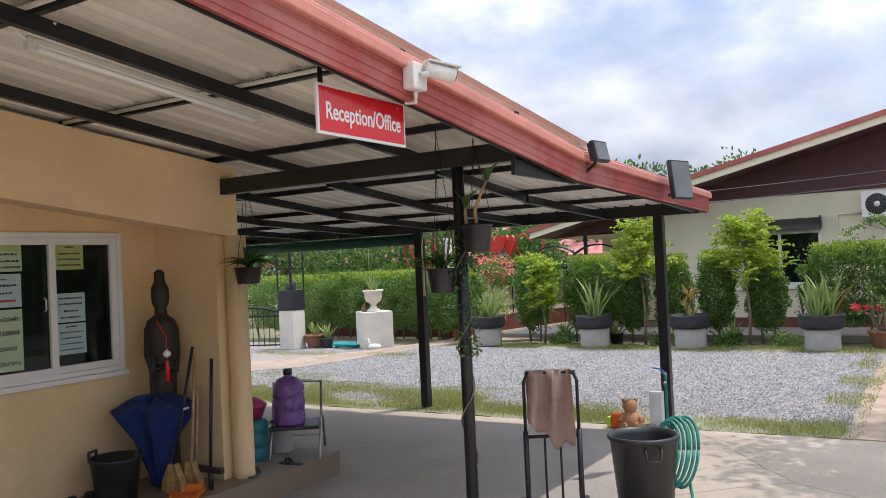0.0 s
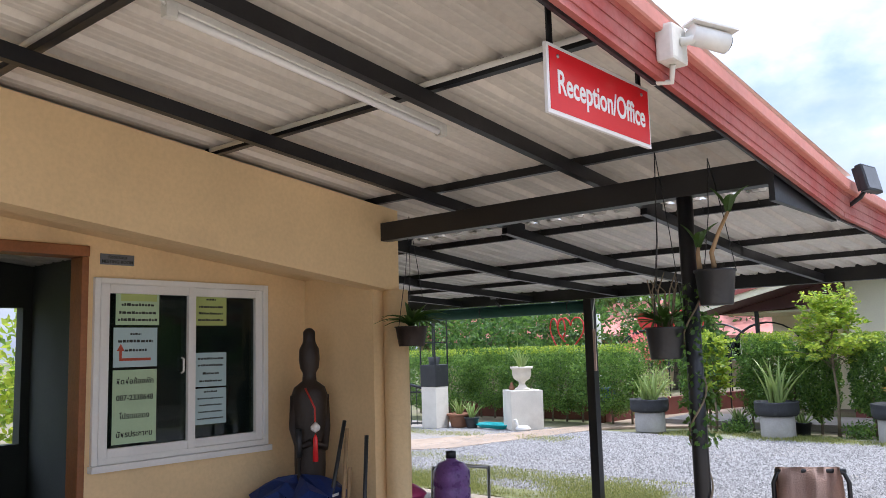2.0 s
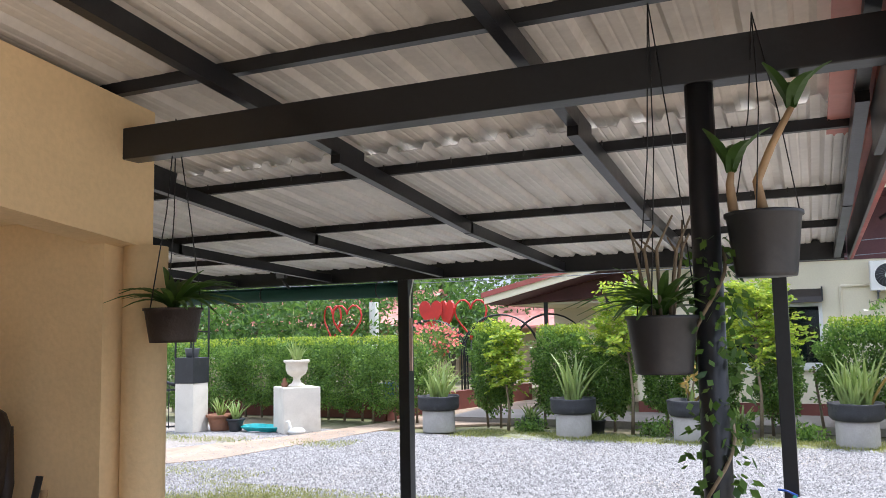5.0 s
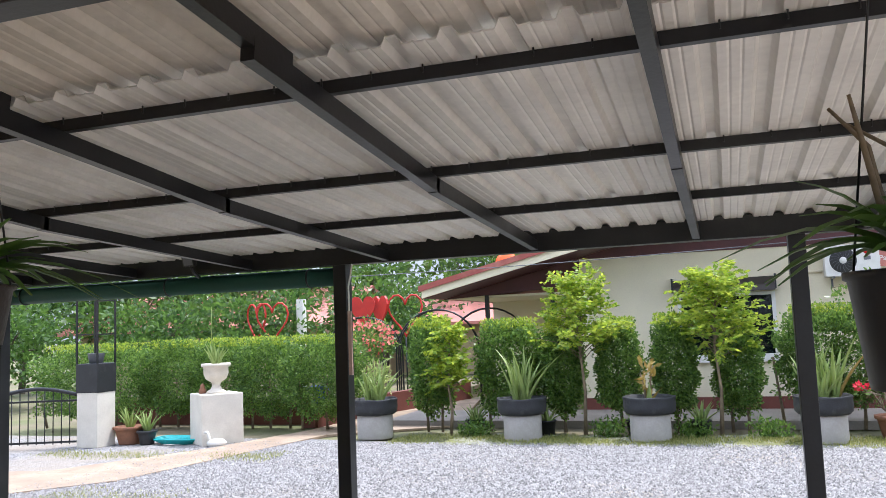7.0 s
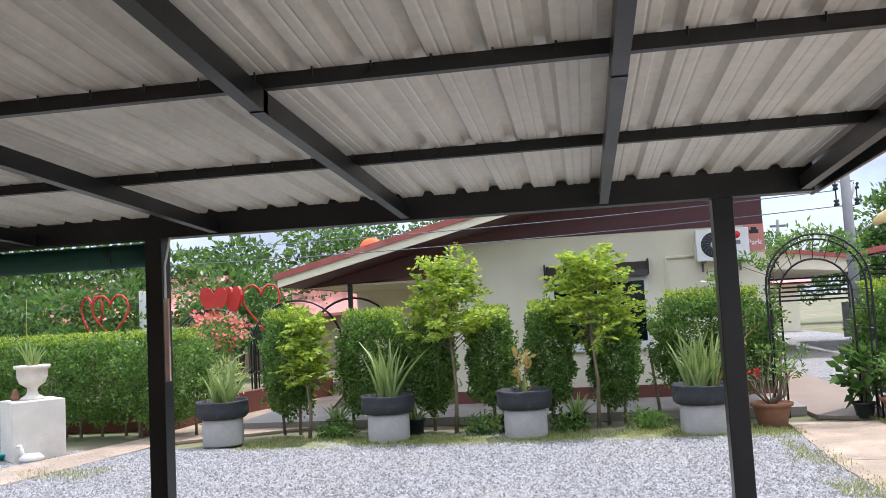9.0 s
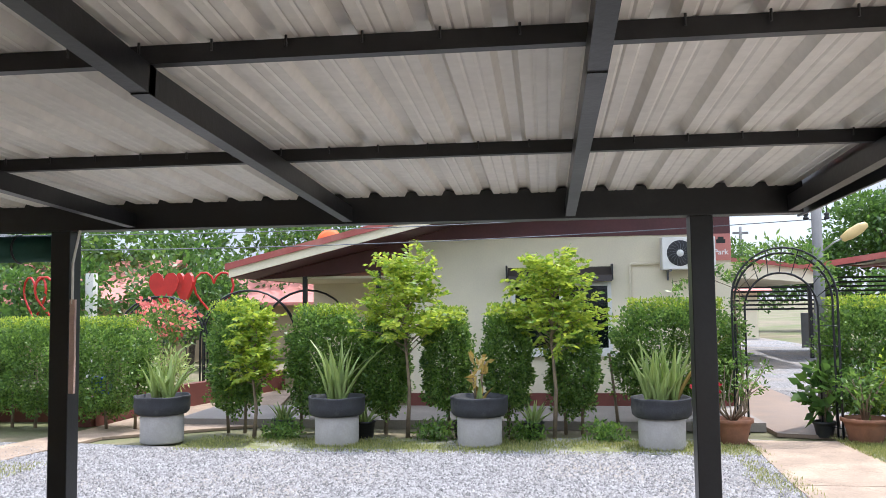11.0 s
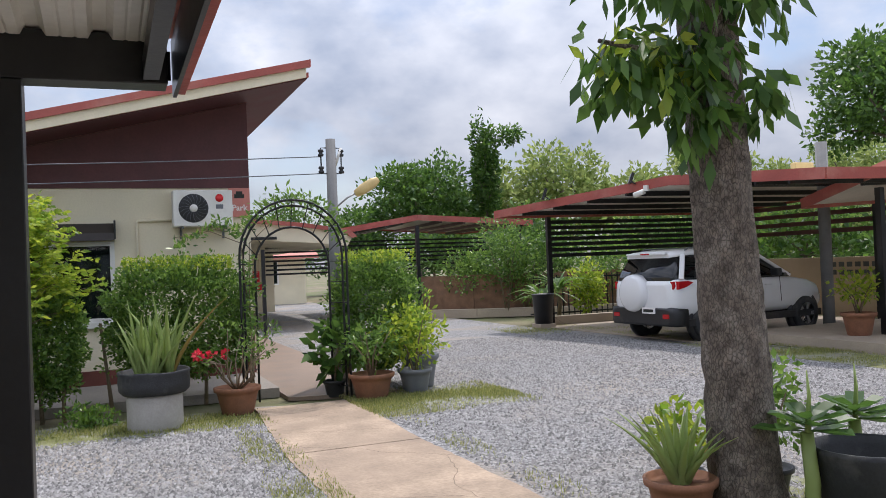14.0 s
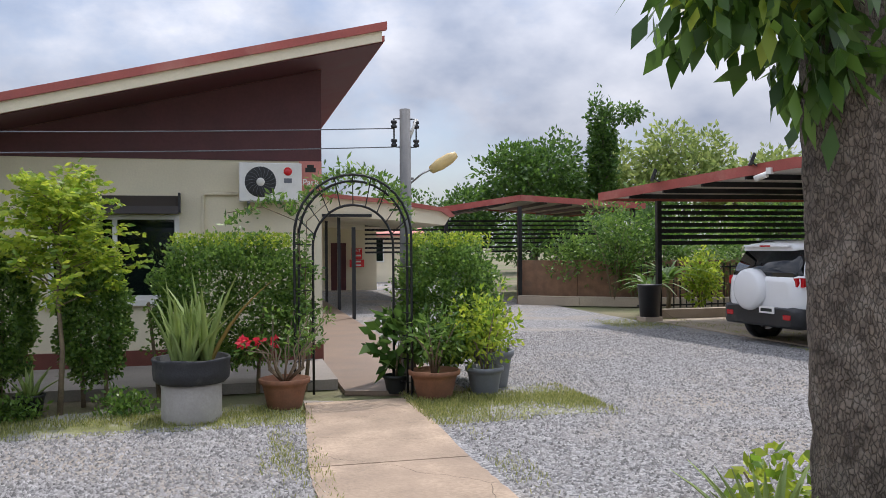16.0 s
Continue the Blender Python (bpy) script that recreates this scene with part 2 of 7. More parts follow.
M = {
    "plaster": material("ochre_plaster", (0.80, 0.59, 0.33), 0.85, vary=0.1, scale=1.6, bump=0.25, fine=45, stain=(0.58, 0.42, 0.24), stain_at=0.68),
    "cream": material("cream_plaster", (0.80, 0.73, 0.55), 0.85, vary=0.08, scale=1.2, bump=0.2, fine=40, stain=(0.66, 0.6, 0.45), stain_at=0.7),
    "maroon": material("maroon_board", (0.105, 0.033, 0.036), 0.6, vary=0.2, scale=2.5, bump=0.1, fine=30),
    "red_roof": material("red_painted_metal", (0.42, 0.10, 0.08), 0.5, vary=0.2, scale=2.0, bump=0.12, fine=40, stain=(0.5, 0.22, 0.17), stain_at=0.62),
    "fascia": material("faded_red_board", (0.40, 0.085, 0.07), 0.6, vary=0.25, scale=2.2, bump=0.3, fine=35, stain=(0.52, 0.26, 0.22), stain_at=0.6),
    "fascia_top": material("pale_red_cap", (0.62, 0.25, 0.20), 0.5, vary=0.15, scale=2.0, bump=0.1, fine=30),
    "black": material("black_painted_steel", (0.014, 0.015, 0.018), 0.36, vary=0.3, scale=4, bump=0.06, fine=50, stain=(0.04, 0.04, 0.042), stain_at=0.66, spec=0.45),
    "galv": material("white_pvc", (0.72, 0.70, 0.64), 0.5, vary=0.12, scale=4, bump=0.05),
    "sheet": material("grey_fibre_cement", (0.76, 0.71, 0.63), 0.8, vary=0.14, scale=1.3, bump=0.15, fine=30, stain=(0.48, 0.42, 0.35), stain_at=0.68),
    "sheet2": material("pale_metal_sheet", (0.80, 0.78, 0.74), 0.55, metal=0.15, vary=0.14, scale=1.5, bump=0.1, fine=25, stain=(0.55, 0.5, 0.45), stain_at=0.66),
    "concrete": material("beige_concrete", (0.45, 0.375, 0.29), 0.88, vary=0.24, scale=0.9, bump=0.35, fine=50, stain=(0.36, 0.3, 0.24), stain_at=0.6, crack=(0.22, 0.0009, 1), warp=0.4),
    "path": material("buff_concrete", (0.43, 0.325, 0.235), 0.9, vary=0.34, scale=2.2, bump=0.5, fine=38, stain=(0.30, 0.225, 0.165), stain_at=0.56, crack=(0.7, 0.0012, 1), warp=0.45),
    "apron": material("grey_worn_concrete", (0.33, 0.295, 0.26), 0.85, vary=0.2, scale=0.7, bump=0.35, fine=45, stain=(0.22, 0.2, 0.18), stain_at=0.6),
    "tile_floor": material("terracotta_floor", (0.25, 0.18, 0.13), 0.6, vary=0.2, scale=2, bump=0.15),
    "ground": material("dry_earth", (0.24, 0.2, 0.13), 0.95, vary=0.35, scale=0.6, bump=0.6, fine=25, stain=(0.12, 0.15, 0.05), stain_at=0.52),
    "gravel": stone_material("grey_gravel", (0.11, 0.11, 0.115), (0.40, 0.395, 0.39), (0.34, 0.29, 0.235), 38, 1.0),
    "stones": material("gravel_stone", (0.265, 0.258, 0.255), 0.85, vary=0.25, scale=8, bump=0.2, island=0.6),
    "verge": material("trodden_grass", (0.22, 0.23, 0.09), 0.95, vary=0.4, scale=5, bump=0.8, fine=60, stain=(0.33, 0.32, 0.29), stain_at=0.55),
    "grass": leaf_material("grass_blades", (0.12, 0.16, 0.035), (0.36, 0.36, 0.13), 0.6, 0.42),
    "hedge_leaf": leaf_material("hedge_leaves", (0.045, 0.11, 0.024), (0.17, 0.29, 0.055), 0.38, 0.45),
    "bright_leaf": leaf_material("lime_leaves", (0.11, 0.22, 0.022), (0.36, 0.43, 0.05), 0.42, 0.5),
    "dark_leaf": leaf_material("dark_tree_leaves", (0.03, 0.08, 0.018), (0.10, 0.20, 0.035), 0.4, 0.42),
    "far_leaf": leaf_material("far_tree_leaves", (0.12, 0.19, 0.05), (0.30, 0.36, 0.12), 0.6, 0.45),
    "aloe": leaf_material("aloe_leaves", (0.20, 0.29, 0.08), (0.42, 0.50, 0.19), 0.4, 0.3),
    "aloe_dry": leaf_material("dry_aloe_leaf", (0.24, 0.18, 0.04), (0.42, 0.32, 0.09), 0.5, 0.3),
    "pink": leaf_material("pink_flowers", (0.50, 0.10, 0.08), (0.72, 0.30, 0.22), 0.6, 0.4),
    "red_petal": leaf_material("red_petals", (0.6, 0.02, 0.03), (0.8, 0.06, 0.08), 0.5, 0.3),
    "bark": material("grey_bark", (0.20, 0.165, 0.135), 0.95, vary=0.45, scale=14, bump=1.0, fine=34, stain=(0.32, 0.285, 0.245), stain_at=0.62, crack=(58, 0.13, 0.5), warp=0.02),
    "stem": material("thin_bark", (0.22, 0.17, 0.11), 0.9, vary=0.3, scale=12, bump=0.4),
    "cement": material("grey_cement_ring", (0.42, 0.40, 0.37), 0.9, vary=0.16, scale=3, bump=0.3, fine=45, stain=(0.3, 0.29, 0.26), stain_at=0.6),
    "rubber": material("black_rubber", (0.03, 0.032, 0.036), 0.75, vary=0.3, scale=8, bump=0.2, stain=(0.09, 0.09, 0.085), stain_at=0.6),
    "plastic_black": material("black_plastic", (0.022, 0.023, 0.026), 0.45, vary=0.25, scale=6, bump=0.05, stain=(0.07, 0.065, 0.06), stain_at=0.66),
    "plastic_grey": material("grey_plastic", (0.16, 0.17, 0.19), 0.5, vary=0.15, scale=6, bump=0.05),
    "terracotta": material("terracotta", (0.27, 0.12, 0.065), 0.8, vary=0.25, scale=7, bump=0.2, stain=(0.2, 0.1, 0.06), stain_at=0.6),
    "white": material("white_paint", (0.80, 0.79, 0.75), 0.55, vary=0.07, scale=4, bump=0.06, stain=(0.62, 0.59, 0.52), stain_at=0.7),
    "upvc": material("white_upvc", (0.78, 0.77, 0.74), 0.35, vary=0.05, scale=5, bump=0.02),
    "urn": material("cast_stone", (0.68, 0.62, 0.52), 0.8, vary=0.12, scale=8, bump=0.25),
    "statue": material("dark_carved_wood", (0.028, 0.017, 0.012), 0.55, vary=0.3, scale=9, bump=0.35, fine=40),
    "wood": material("orange_stained_wood", (0.30, 0.11, 0.035), 0.5, vary=0.25, scale=6, bump=0.15),
    "stick": material("bare_wood_stick", (0.42, 0.27, 0.14), 0.7, vary=0.2, scale=10, bump=0.1),
    "sign_red": material("sign_red", (0.72, 0.025, 0.03), 0.22, vary=0.05, scale=3, bump=0),
    "sign_white": material("sign_white", (0.86, 0.84, 0.82), 0.35, vary=0.03, scale=3, bump=0),
    "ink": material("black_ink", (0.02, 0.025, 0.02), 0.7, vary=0.1, bump=0),
    "paper_green": material("pale_green_paper", (0.44, 0.58, 0.38), 0.9, vary=0.06, scale=5, bump=0.05),
    "paper_lime": material("lime_paper", (0.42, 0.49, 0.17), 0.9, vary=0.06, scale=5, bump=0.05),
    "paper_blue": material("pale_blue_paper", (0.43, 0.56, 0.58), 0.9, vary=0.06, scale=5, bump=0.05),
    "ink_red": material("brown_red_ink", (0.42, 0.08, 0.04), 0.8, vary=0.1, bump=0),
    "glass": glass_material("window_glass", (0.008, 0.014, 0.013), 0.03, 0.35),
    "car_glass": glass_material("car_glass", (0.006, 0.008, 0.01), 0.03, 0.03),
    # indoor shade put into one dark colour, for rooms and wall openings
    "shade_dark": material("indoor_shade_colour", (0.10, 0.11, 0.10), 0.9, vary=0.15, scale=2, bump=0.05),
    "umbrella": material("navy_nylon", (0.010, 0.032, 0.15), 0.55, vary=0.2, scale=7, bump=0.15),
    "purple": material("purple_printed_film", (0.22, 0.10, 0.34), 0.3, vary=0.35, scale=12, bump=0.2),
    "blue_plastic": material("blue_plastic", (0.02, 0.09, 0.45), 0.4, vary=0.15, scale=6, bump=0.04),
    "teal": material("teal_plastic", (0.01, 0.16, 0.20), 0.4, vary=0.2, scale=9, bump=0.1),
    "magenta": material("magenta_plastic", (0.45, 0.04, 0.16), 0.4, vary=0.15, scale=6, bump=0.04),
    "hose": material("green_hose", (0.01, 0.19, 0.15), 0.4, vary=0.2, scale=20, bump=0.05),
    "hose_cyan": material("turquoise_hose", (0.02, 0.42, 0.44), 0.45, vary=0.2, scale=20, bump=0.05),
    "towel": material("beige_pink_towel", (0.60, 0.42, 0.35), 0.95, vary=0.15, scale=9, bump=0.9, fine=160),
    "steel": material("dull_steel", (0.45, 0.45, 0.45), 0.35, metal=0.9, vary=0.15, scale=6, bump=0.05),
    "limewash": material("aged_limewash", (0.66, 0.62, 0.54), 0.8, vary=0.1, scale=3, bump=0.2, fine=40, stain=(0.5, 0.46, 0.39), stain_at=0.62),
    "milky": material("milky_plastic", (0.62, 0.66, 0.68), 0.35, vary=0.1, scale=9, bump=0.05),
    "orange": material("orange_plastic", (0.65, 0.16, 0.02), 0.5, vary=0.2, scale=8, bump=0.05),
    "straw": material("straw", (0.40, 0.24, 0.09), 0.9, vary=0.3, scale=20, bump=0.6),
    "plush": material("tan_plush", (0.50, 0.27, 0.13), 0.95, vary=0.15, scale=15, bump=0.6, fine=120),
    "vest": material("orange_vest", (0.85, 0.12, 0.02), 0.7, vary=0.1, bump=0.1),
    "vest_lime": material("lime_strip", (0.5, 0.75, 0.05), 0.7, vary=0.1, bump=0.1),
    "yellow_plastic": material("yellow_plastic", (0.78, 0.55, 0.04), 0.4, vary=0.1, bump=0.02),
    "awning": material("dark_green_canvas", (0.012, 0.075, 0.055), 0.7, vary=0.15, scale=5, bump=0.15),
    "brown_canvas": material("dark_brown_canvas", (0.045, 0.036, 0.032), 0.6, vary=0.15, scale=5, bump=0.1),
    "pole": material("grey_concrete_pole", (0.22, 0.22, 0.22), 0.85, vary=0.15, scale=4, bump=0.2),
    "heart": material("red_painted_iron", (0.55, 0.03, 0.02), 0.45, vary=0.2, scale=5, bump=0.1),
    "brick": material("brown_block", (0.26, 0.15, 0.09), 0.9, vary=0.25, scale=5, bump=0.4, stain=(0.15, 0.10, 0.07), stain_at=0.6),
    "redbase": material("red_brown_base", (0.19, 0.06, 0.045), 0.7, vary=0.2, scale=3, bump=0.1),
    "salmon": material("salmon_roof", (0.62, 0.24, 0.20), 0.7, vary=0.12, scale=2, bump=0.1),
    "block_wall": material("tan_block_wall", (0.48, 0.38, 0.26), 0.9, vary=0.12, scale=1.5, bump=0.25),
    "car_paint": material("white_car_paint", (0.80, 0.81, 0.82), 0.18, vary=0.02, scale=3, bump=0),
    "tail": material("red_lens", (0.45, 0.01, 0.015), 0.15, vary=0.1, bump=0),
    "alloy": material("alloy", (0.55, 0.55, 0.56), 0.3, metal=0.85, vary=0.1, bump=0),
    "lamp_cover": material("yellowed_cover", (0.68, 0.50, 0.22), 0.4, vary=0.1, bump=0),
    "stool": material("dark_stool", (0.06, 0.05, 0.05), 0.5, vary=0.2, bump=0.05),
}

# ---------------------------------------------------------------- builders


def box(bm, lo, hi, rot=None, bevel=0.0):
    lo, hi = Vector(lo), Vector(hi)
    made = bmesh.ops.create_cube(bm, size=1.0)["verts"]
    c, s = (lo + hi) / 2, hi - lo
    m = Matrix.Translation(c) @ (rot.to_4x4() if rot else Matrix()) @ Matrix.Diagonal((*s, 1))
    bmesh.ops.transform(bm, matrix=m, verts=made)
    if bevel:
        edges = list({e for v in made for e in v.link_edges})
        bmesh.ops.bevel(bm, geom=edges, offset=bevel, segments=2, affect="EDGES", profile=0.6)
    return made


def bar(bm, a, b, w, h, up=(0, 0, 1), bevel=0.0):
    """A bar of section w x h from a to b."""
    a, b = Vector(a), Vector(b)
    d = b - a
    y = d.normalized()
    x = y.cross(Vector(up)).normalized()
    z = x.cross(y)
    made = bmesh.ops.create_cube(bm, size=1.0)["verts"]
    m = Matrix.Translation((a + b) / 2) @ Matrix((x, y, z)).transposed().to_4x4() @ Matrix.Diagonal((w, d.length, h, 1))
    bmesh.ops.transform(bm, matrix=m, verts=made)
    if bevel:
        bmesh.ops.bevel(bm, geom=list({e for v in made for e in v.link_edges}), offset=bevel, segments=1, affect="EDGES")


def tube(bm, pts, r, n=8, taper=1.0, cap=True):
    """A round tube along points, thinning to taper times its radius."""
    pts = [Vector(p) for p in pts]
    rings = []
    side = None
    for i, p in enumerate(pts):
        d = (pts[min(i + 1, len(pts) - 1)] - pts[max(i - 1, 0)]).normalized()
        if side is None:
            side = d.orthogonal().normalized()
        side = (side - d * side.dot(d)).normalized()
        up = d.cross(side)
        rr = r * (1 + (taper - 1) * i / max(1, len(pts) - 1))
        rings.append([bm.verts.new(p + rr * (math.cos(a) * side + math.sin(a) * up)) for a in (2 * math.pi * k / n for k in range(n))])
    for u, v in zip(rings, rings[1:]):
        for k in range(n):
            f = bm.faces.new((u[k], u[(k + 1) % n], v[(k + 1) % n], v[k]))
            f.smooth = True
    if cap:
        bm.faces.new(rings[0][::-1])
        bm.faces.new(rings[-1])


def lathe(bm, profile, n=28, at=(0, 0, 0), smooth=True, sx=1.0, sy=1.0):
    """A turned body from (radius, height) pairs."""
    at = Vector(at)
    rings = []
    for r, z in profile:
        if r < 1e-5:
            rings.append([bm.verts.new(at + Vector((0, 0, z)))])
        else:
            rings.append([bm.verts.new(at + Vector((sx * r * math.cos(2 * math.pi * k / n), sy * r * math.sin(2 * math.pi * k / n), z))) for k in range(n)])
    for u, v in zip(rings, rings[1:]):
        for k in range(n):
            q = [u[k % len(u)], u[(k + 1) % len(u)], v[(k + 1) % len(v)], v[k % len(v)]]
            q = list(dict.fromkeys(q))
            if len(q) > 2:
                f = bm.faces.new(q)
                f.smooth = smooth


def prism(bm, poly, axis, lo, hi):
    """A closed polygon in the plane across axis ('x', 'y' or 'z'), swept from lo to hi."""
    def at(p, v):
        return {"x": (v, p[0], p[1]), "y": (p[0], v, p[1]), "z": (p[0], p[1], v)}[axis]
    a = [bm.verts.new(at(p, lo)) for p in poly]
    b = [bm.verts.new(at(p, hi)) for p in poly]
    bm.faces.new(a)
    bm.faces.new(b[::-1])
    for k in range(len(poly)):
        bm.faces.new((a[k], b[k], b[(k + 1) % len(poly)], a[(k + 1) % len(poly)]))
    bmesh.ops.recalc_face_normals(bm, faces=bm.faces)


def mesh_object(name, bm, mat, parent=None, label=""):
    data = bpy.data.meshes.new(name)
    bm.to_mesh(data)
    bm.free()
    data.materials.append(mat)
    ob = new(name, data)
    if parent:
        ob.parent = parent
    if label:
        tagged(ob, label)
    return ob


def part(name, bm, mat, parent, label=""):
    return mesh_object(name, bm, mat, parent, label)


def thing(name, label, category, at=(0, 0, 0), turn=0.0, group=""):
    ob = new(name)
    ob.empty_display_size = 0.1
    ob.matrix_basis = pose(*at, 0, 0, turn)
    return tagged(ob, label, category, group)


def solid(name, bm, mat, label, category, at=(0, 0, 0), turn=0.0, kind="", group=""):
    ob = mesh_object(name, bm, mat)
    ob.matrix_basis = pose(*at, 0, 0, turn)
    return tagged(ob, label, category, group, kind)


def boxes(*pairs):
    bm = bmesh.new()
    for lo, hi in pairs:
        box(bm, lo, hi)
    return bm


def quad_mesh(name, verts, mat, per=4):
    """Many loose faces of per corners each, from an array (n, per, 3)."""
    n = len(verts)
    data = bpy.data.meshes.new(name)
    data.vertices.add(n * per)
    data.vertices.foreach_set("co", np.asarray(verts, dtype=np.float32).ravel())
    data.loops.add(n * per)
    data.loops.foreach_set("vertex_index", np.arange(n * per, dtype=np.int32))
    data.polygons.add(n)
    data.polygons.foreach_set("loop_start", np.arange(0, n * per, per, dtype=np.int32))
    data.update(calc_edges=True)
    data.materials.append(mat)
    return data


rng = np.random.default_rng(5)


def leaf_quads(points, outward, length, width, droop=0.3, spread=0.9):
    """Pointed leaves at points, turned roughly outwards."""
    n = len(points)
    d = outward + rng.normal(0, spread, (n, 3)) + np.array((0, 0, -droop))
    d /= np.linalg.norm(d, axis=1)[:, None]
    s = np.cross(d, rng.normal(0, 1, (n, 3)))
    s /= np.linalg.norm(s, axis=1)[:, None] + 1e-9
    ln = length * rng.uniform(0.6, 1.25, (n, 1))
    wd = width * rng.uniform(0.7, 1.2, (n, 1))
    return np.stack([points, points + d * ln * 0.5 + s * wd * 0.5, points + d * ln, points + d * ln * 0.5 - s * wd * 0.5], axis=1)


def leafy(name, points, outward, length, width, mat, parent, droop=0.3, spread=0.9, label=""):
    ob = new(name, quad_mesh(name, leaf_quads(points, outward, length, width, droop, spread), mat))
    ob.parent = parent
    if label:
        tagged(ob, label)
    return ob


def blob_points(n, centre, radii, fill=0.35, rough=0.22, f=2.2, flat=2.0):
    """Points in a lumpy rounded body, mostly near its surface; flat > 2 makes it boxier."""
    u = rng.normal(0, 1, (n, 3))
    u /= np.linalg.norm(u, axis=1)[:, None]
    box_r = 1 / (np.sum(np.abs(u) ** flat, axis=1) ** (1 / flat))
    k = rng.uniform(0, 6.28, 9)
    lump = 1 + rough * (np.sin(f * 3 * u[:, 0] + k[0]) * np.sin(f * 2.3 * u[:, 1] + k[1]) + 0.6 * np.sin(f * 4.1 * u[:, 2] + k[2] + 3 * u[:, 0]))
    r = box_r * lump * (1 - fill * rng.uniform(0, 1, n) ** 2)
    return np.array(centre) + u * r[:, None] * np.array(radii), u


def text_mesh(name, words, size, mat, parent, m, label="", bold=False):
    cu = bpy.data.curves.new(name, "FONT")
    cu.body, cu.size, cu.align_x, cu.align_y, cu.extrude = words, size, "CENTER", "CENTER", 0.0006
    if bold:
        cu.offset = size * 0.018
    tmp = bpy.data.objects.new(name, cu)
    data = bpy.data.meshes.new_from_object(tmp)
    bpy.data.objects.remove(tmp)
    data.materials.append(mat)
    ob = new(name, data)
    ob.parent = parent
    ob.matrix_basis = m
    return ob

# ---------------------------------------------------------------- ground


def sheet(name, poly, z0, z1, mat, label, category):
    bm = bmesh.new()
    prism(bm, poly, "z", z0, z1)
    return solid(name, bm, mat, label, category, kind="structure")


bm = bmesh.new()
bmesh.ops.create_grid(bm, x_segments=8, y_segments=8, size=900)
solid("ground", bm, M["ground"], "dry earth with patchy low grass reaching the horizon", "ground", (0, 0, -0.03), kind="structure")
sheet("gravel_yard", [(-16, 7.0), (0.99, 7.0), (1.0, 13.2), (-4.6, 13.2), (-7.5, 13.6), (-16, 13.9)], -0.02, 0.0, M["gravel"], "pale grey crushed gravel yard with worn tracks", "gravel")
sheet("gravel_drive", [(1.93, 6.8), (9.6, 8.0), (9.6, 21.4), (8.6, 21.6), (8.6, 26.5), (8.0, 60), (2.75, 60), (2.75, 15.2), (1.93, 14.1)], -0.02, 0.0, M["gravel"], "pale grey crushed gravel drive beside the path", "gravel")
sheet("concrete_apron", [(-12, -9), (14, -9), (14, 6.6), (0.9, 6.84), (-12, 6.84)], -0.02, 0.006, M["concrete"], "beige worn concrete apron around the office", "concrete")
path_bed = sheet("path", [(0.86, 6.84), (2.0, 6.84), (2.03, 13.9), (0.97, 14.3)], -0.02, 0.004, M["apron"], "buff cracked concrete garden path to the arch", "path")
PATH_EDGE = ((6.84, .84, 2.03), (9.05, .80, 2.05), (11.58, .79, 2.01), (14.1, .97, 2.08))
for (y0, a0, b0), (y1, a1, b1) in zip(PATH_EDGE, PATH_EDGE[1:]):
    near, far = [], []
    for k in range(25):
        f = k / 24
        y = y0 + .012 + (y1 - y0 - .018) * f
        near.append((a0 + (a1 - a0) * f + .02 * noise.noise(Vector((3, y * 2.3, 0))) + .012 * noise.noise(Vector((3, y * 9, 0))), y))
        far.append((b0 + (b1 - b0) * f + .02 * noise.noise(Vector((8, y * 2.3, 0))) + .012 * noise.noise(Vector((8, y * 9, 0))), y))
    bm = bmesh.new()
    prism(bm, near[::-1] + far, "z", -.02, .014 + .002 * math.sin(y0 * 5))
    part("slab", bm, M["path"], path_bed)
sheet("walkway", [(1.45, 14.6), (2.75, 14.2), (2.85, 36), (1.45, 36)], -0.02, 0.03, M["tile_floor"], "brown concrete walkway along the house", "walkway")
sheet("path_left", [(-9.6, 8.3), (-8.1, 10.0), (-7.4, 14.0), (-5.6, 15.2), (-6.6, 20), (-7.7, 20), (-8.0, 14.6), (-8.6, 12.4), (-9.6, 10.5), (-13, 9.8), (-13, 8.3)], -0.02, 0.015, M["path"], "buff concrete path curving to the garden gate", "path")
sheet("ledge", [(-6.9, 15.2), (1.42, 15.0), (1.42, 16.8), (-6.9, 16.8)], -0.02, 0.10, M["apron"], "grey concrete ledge along the cream house", "ledge")

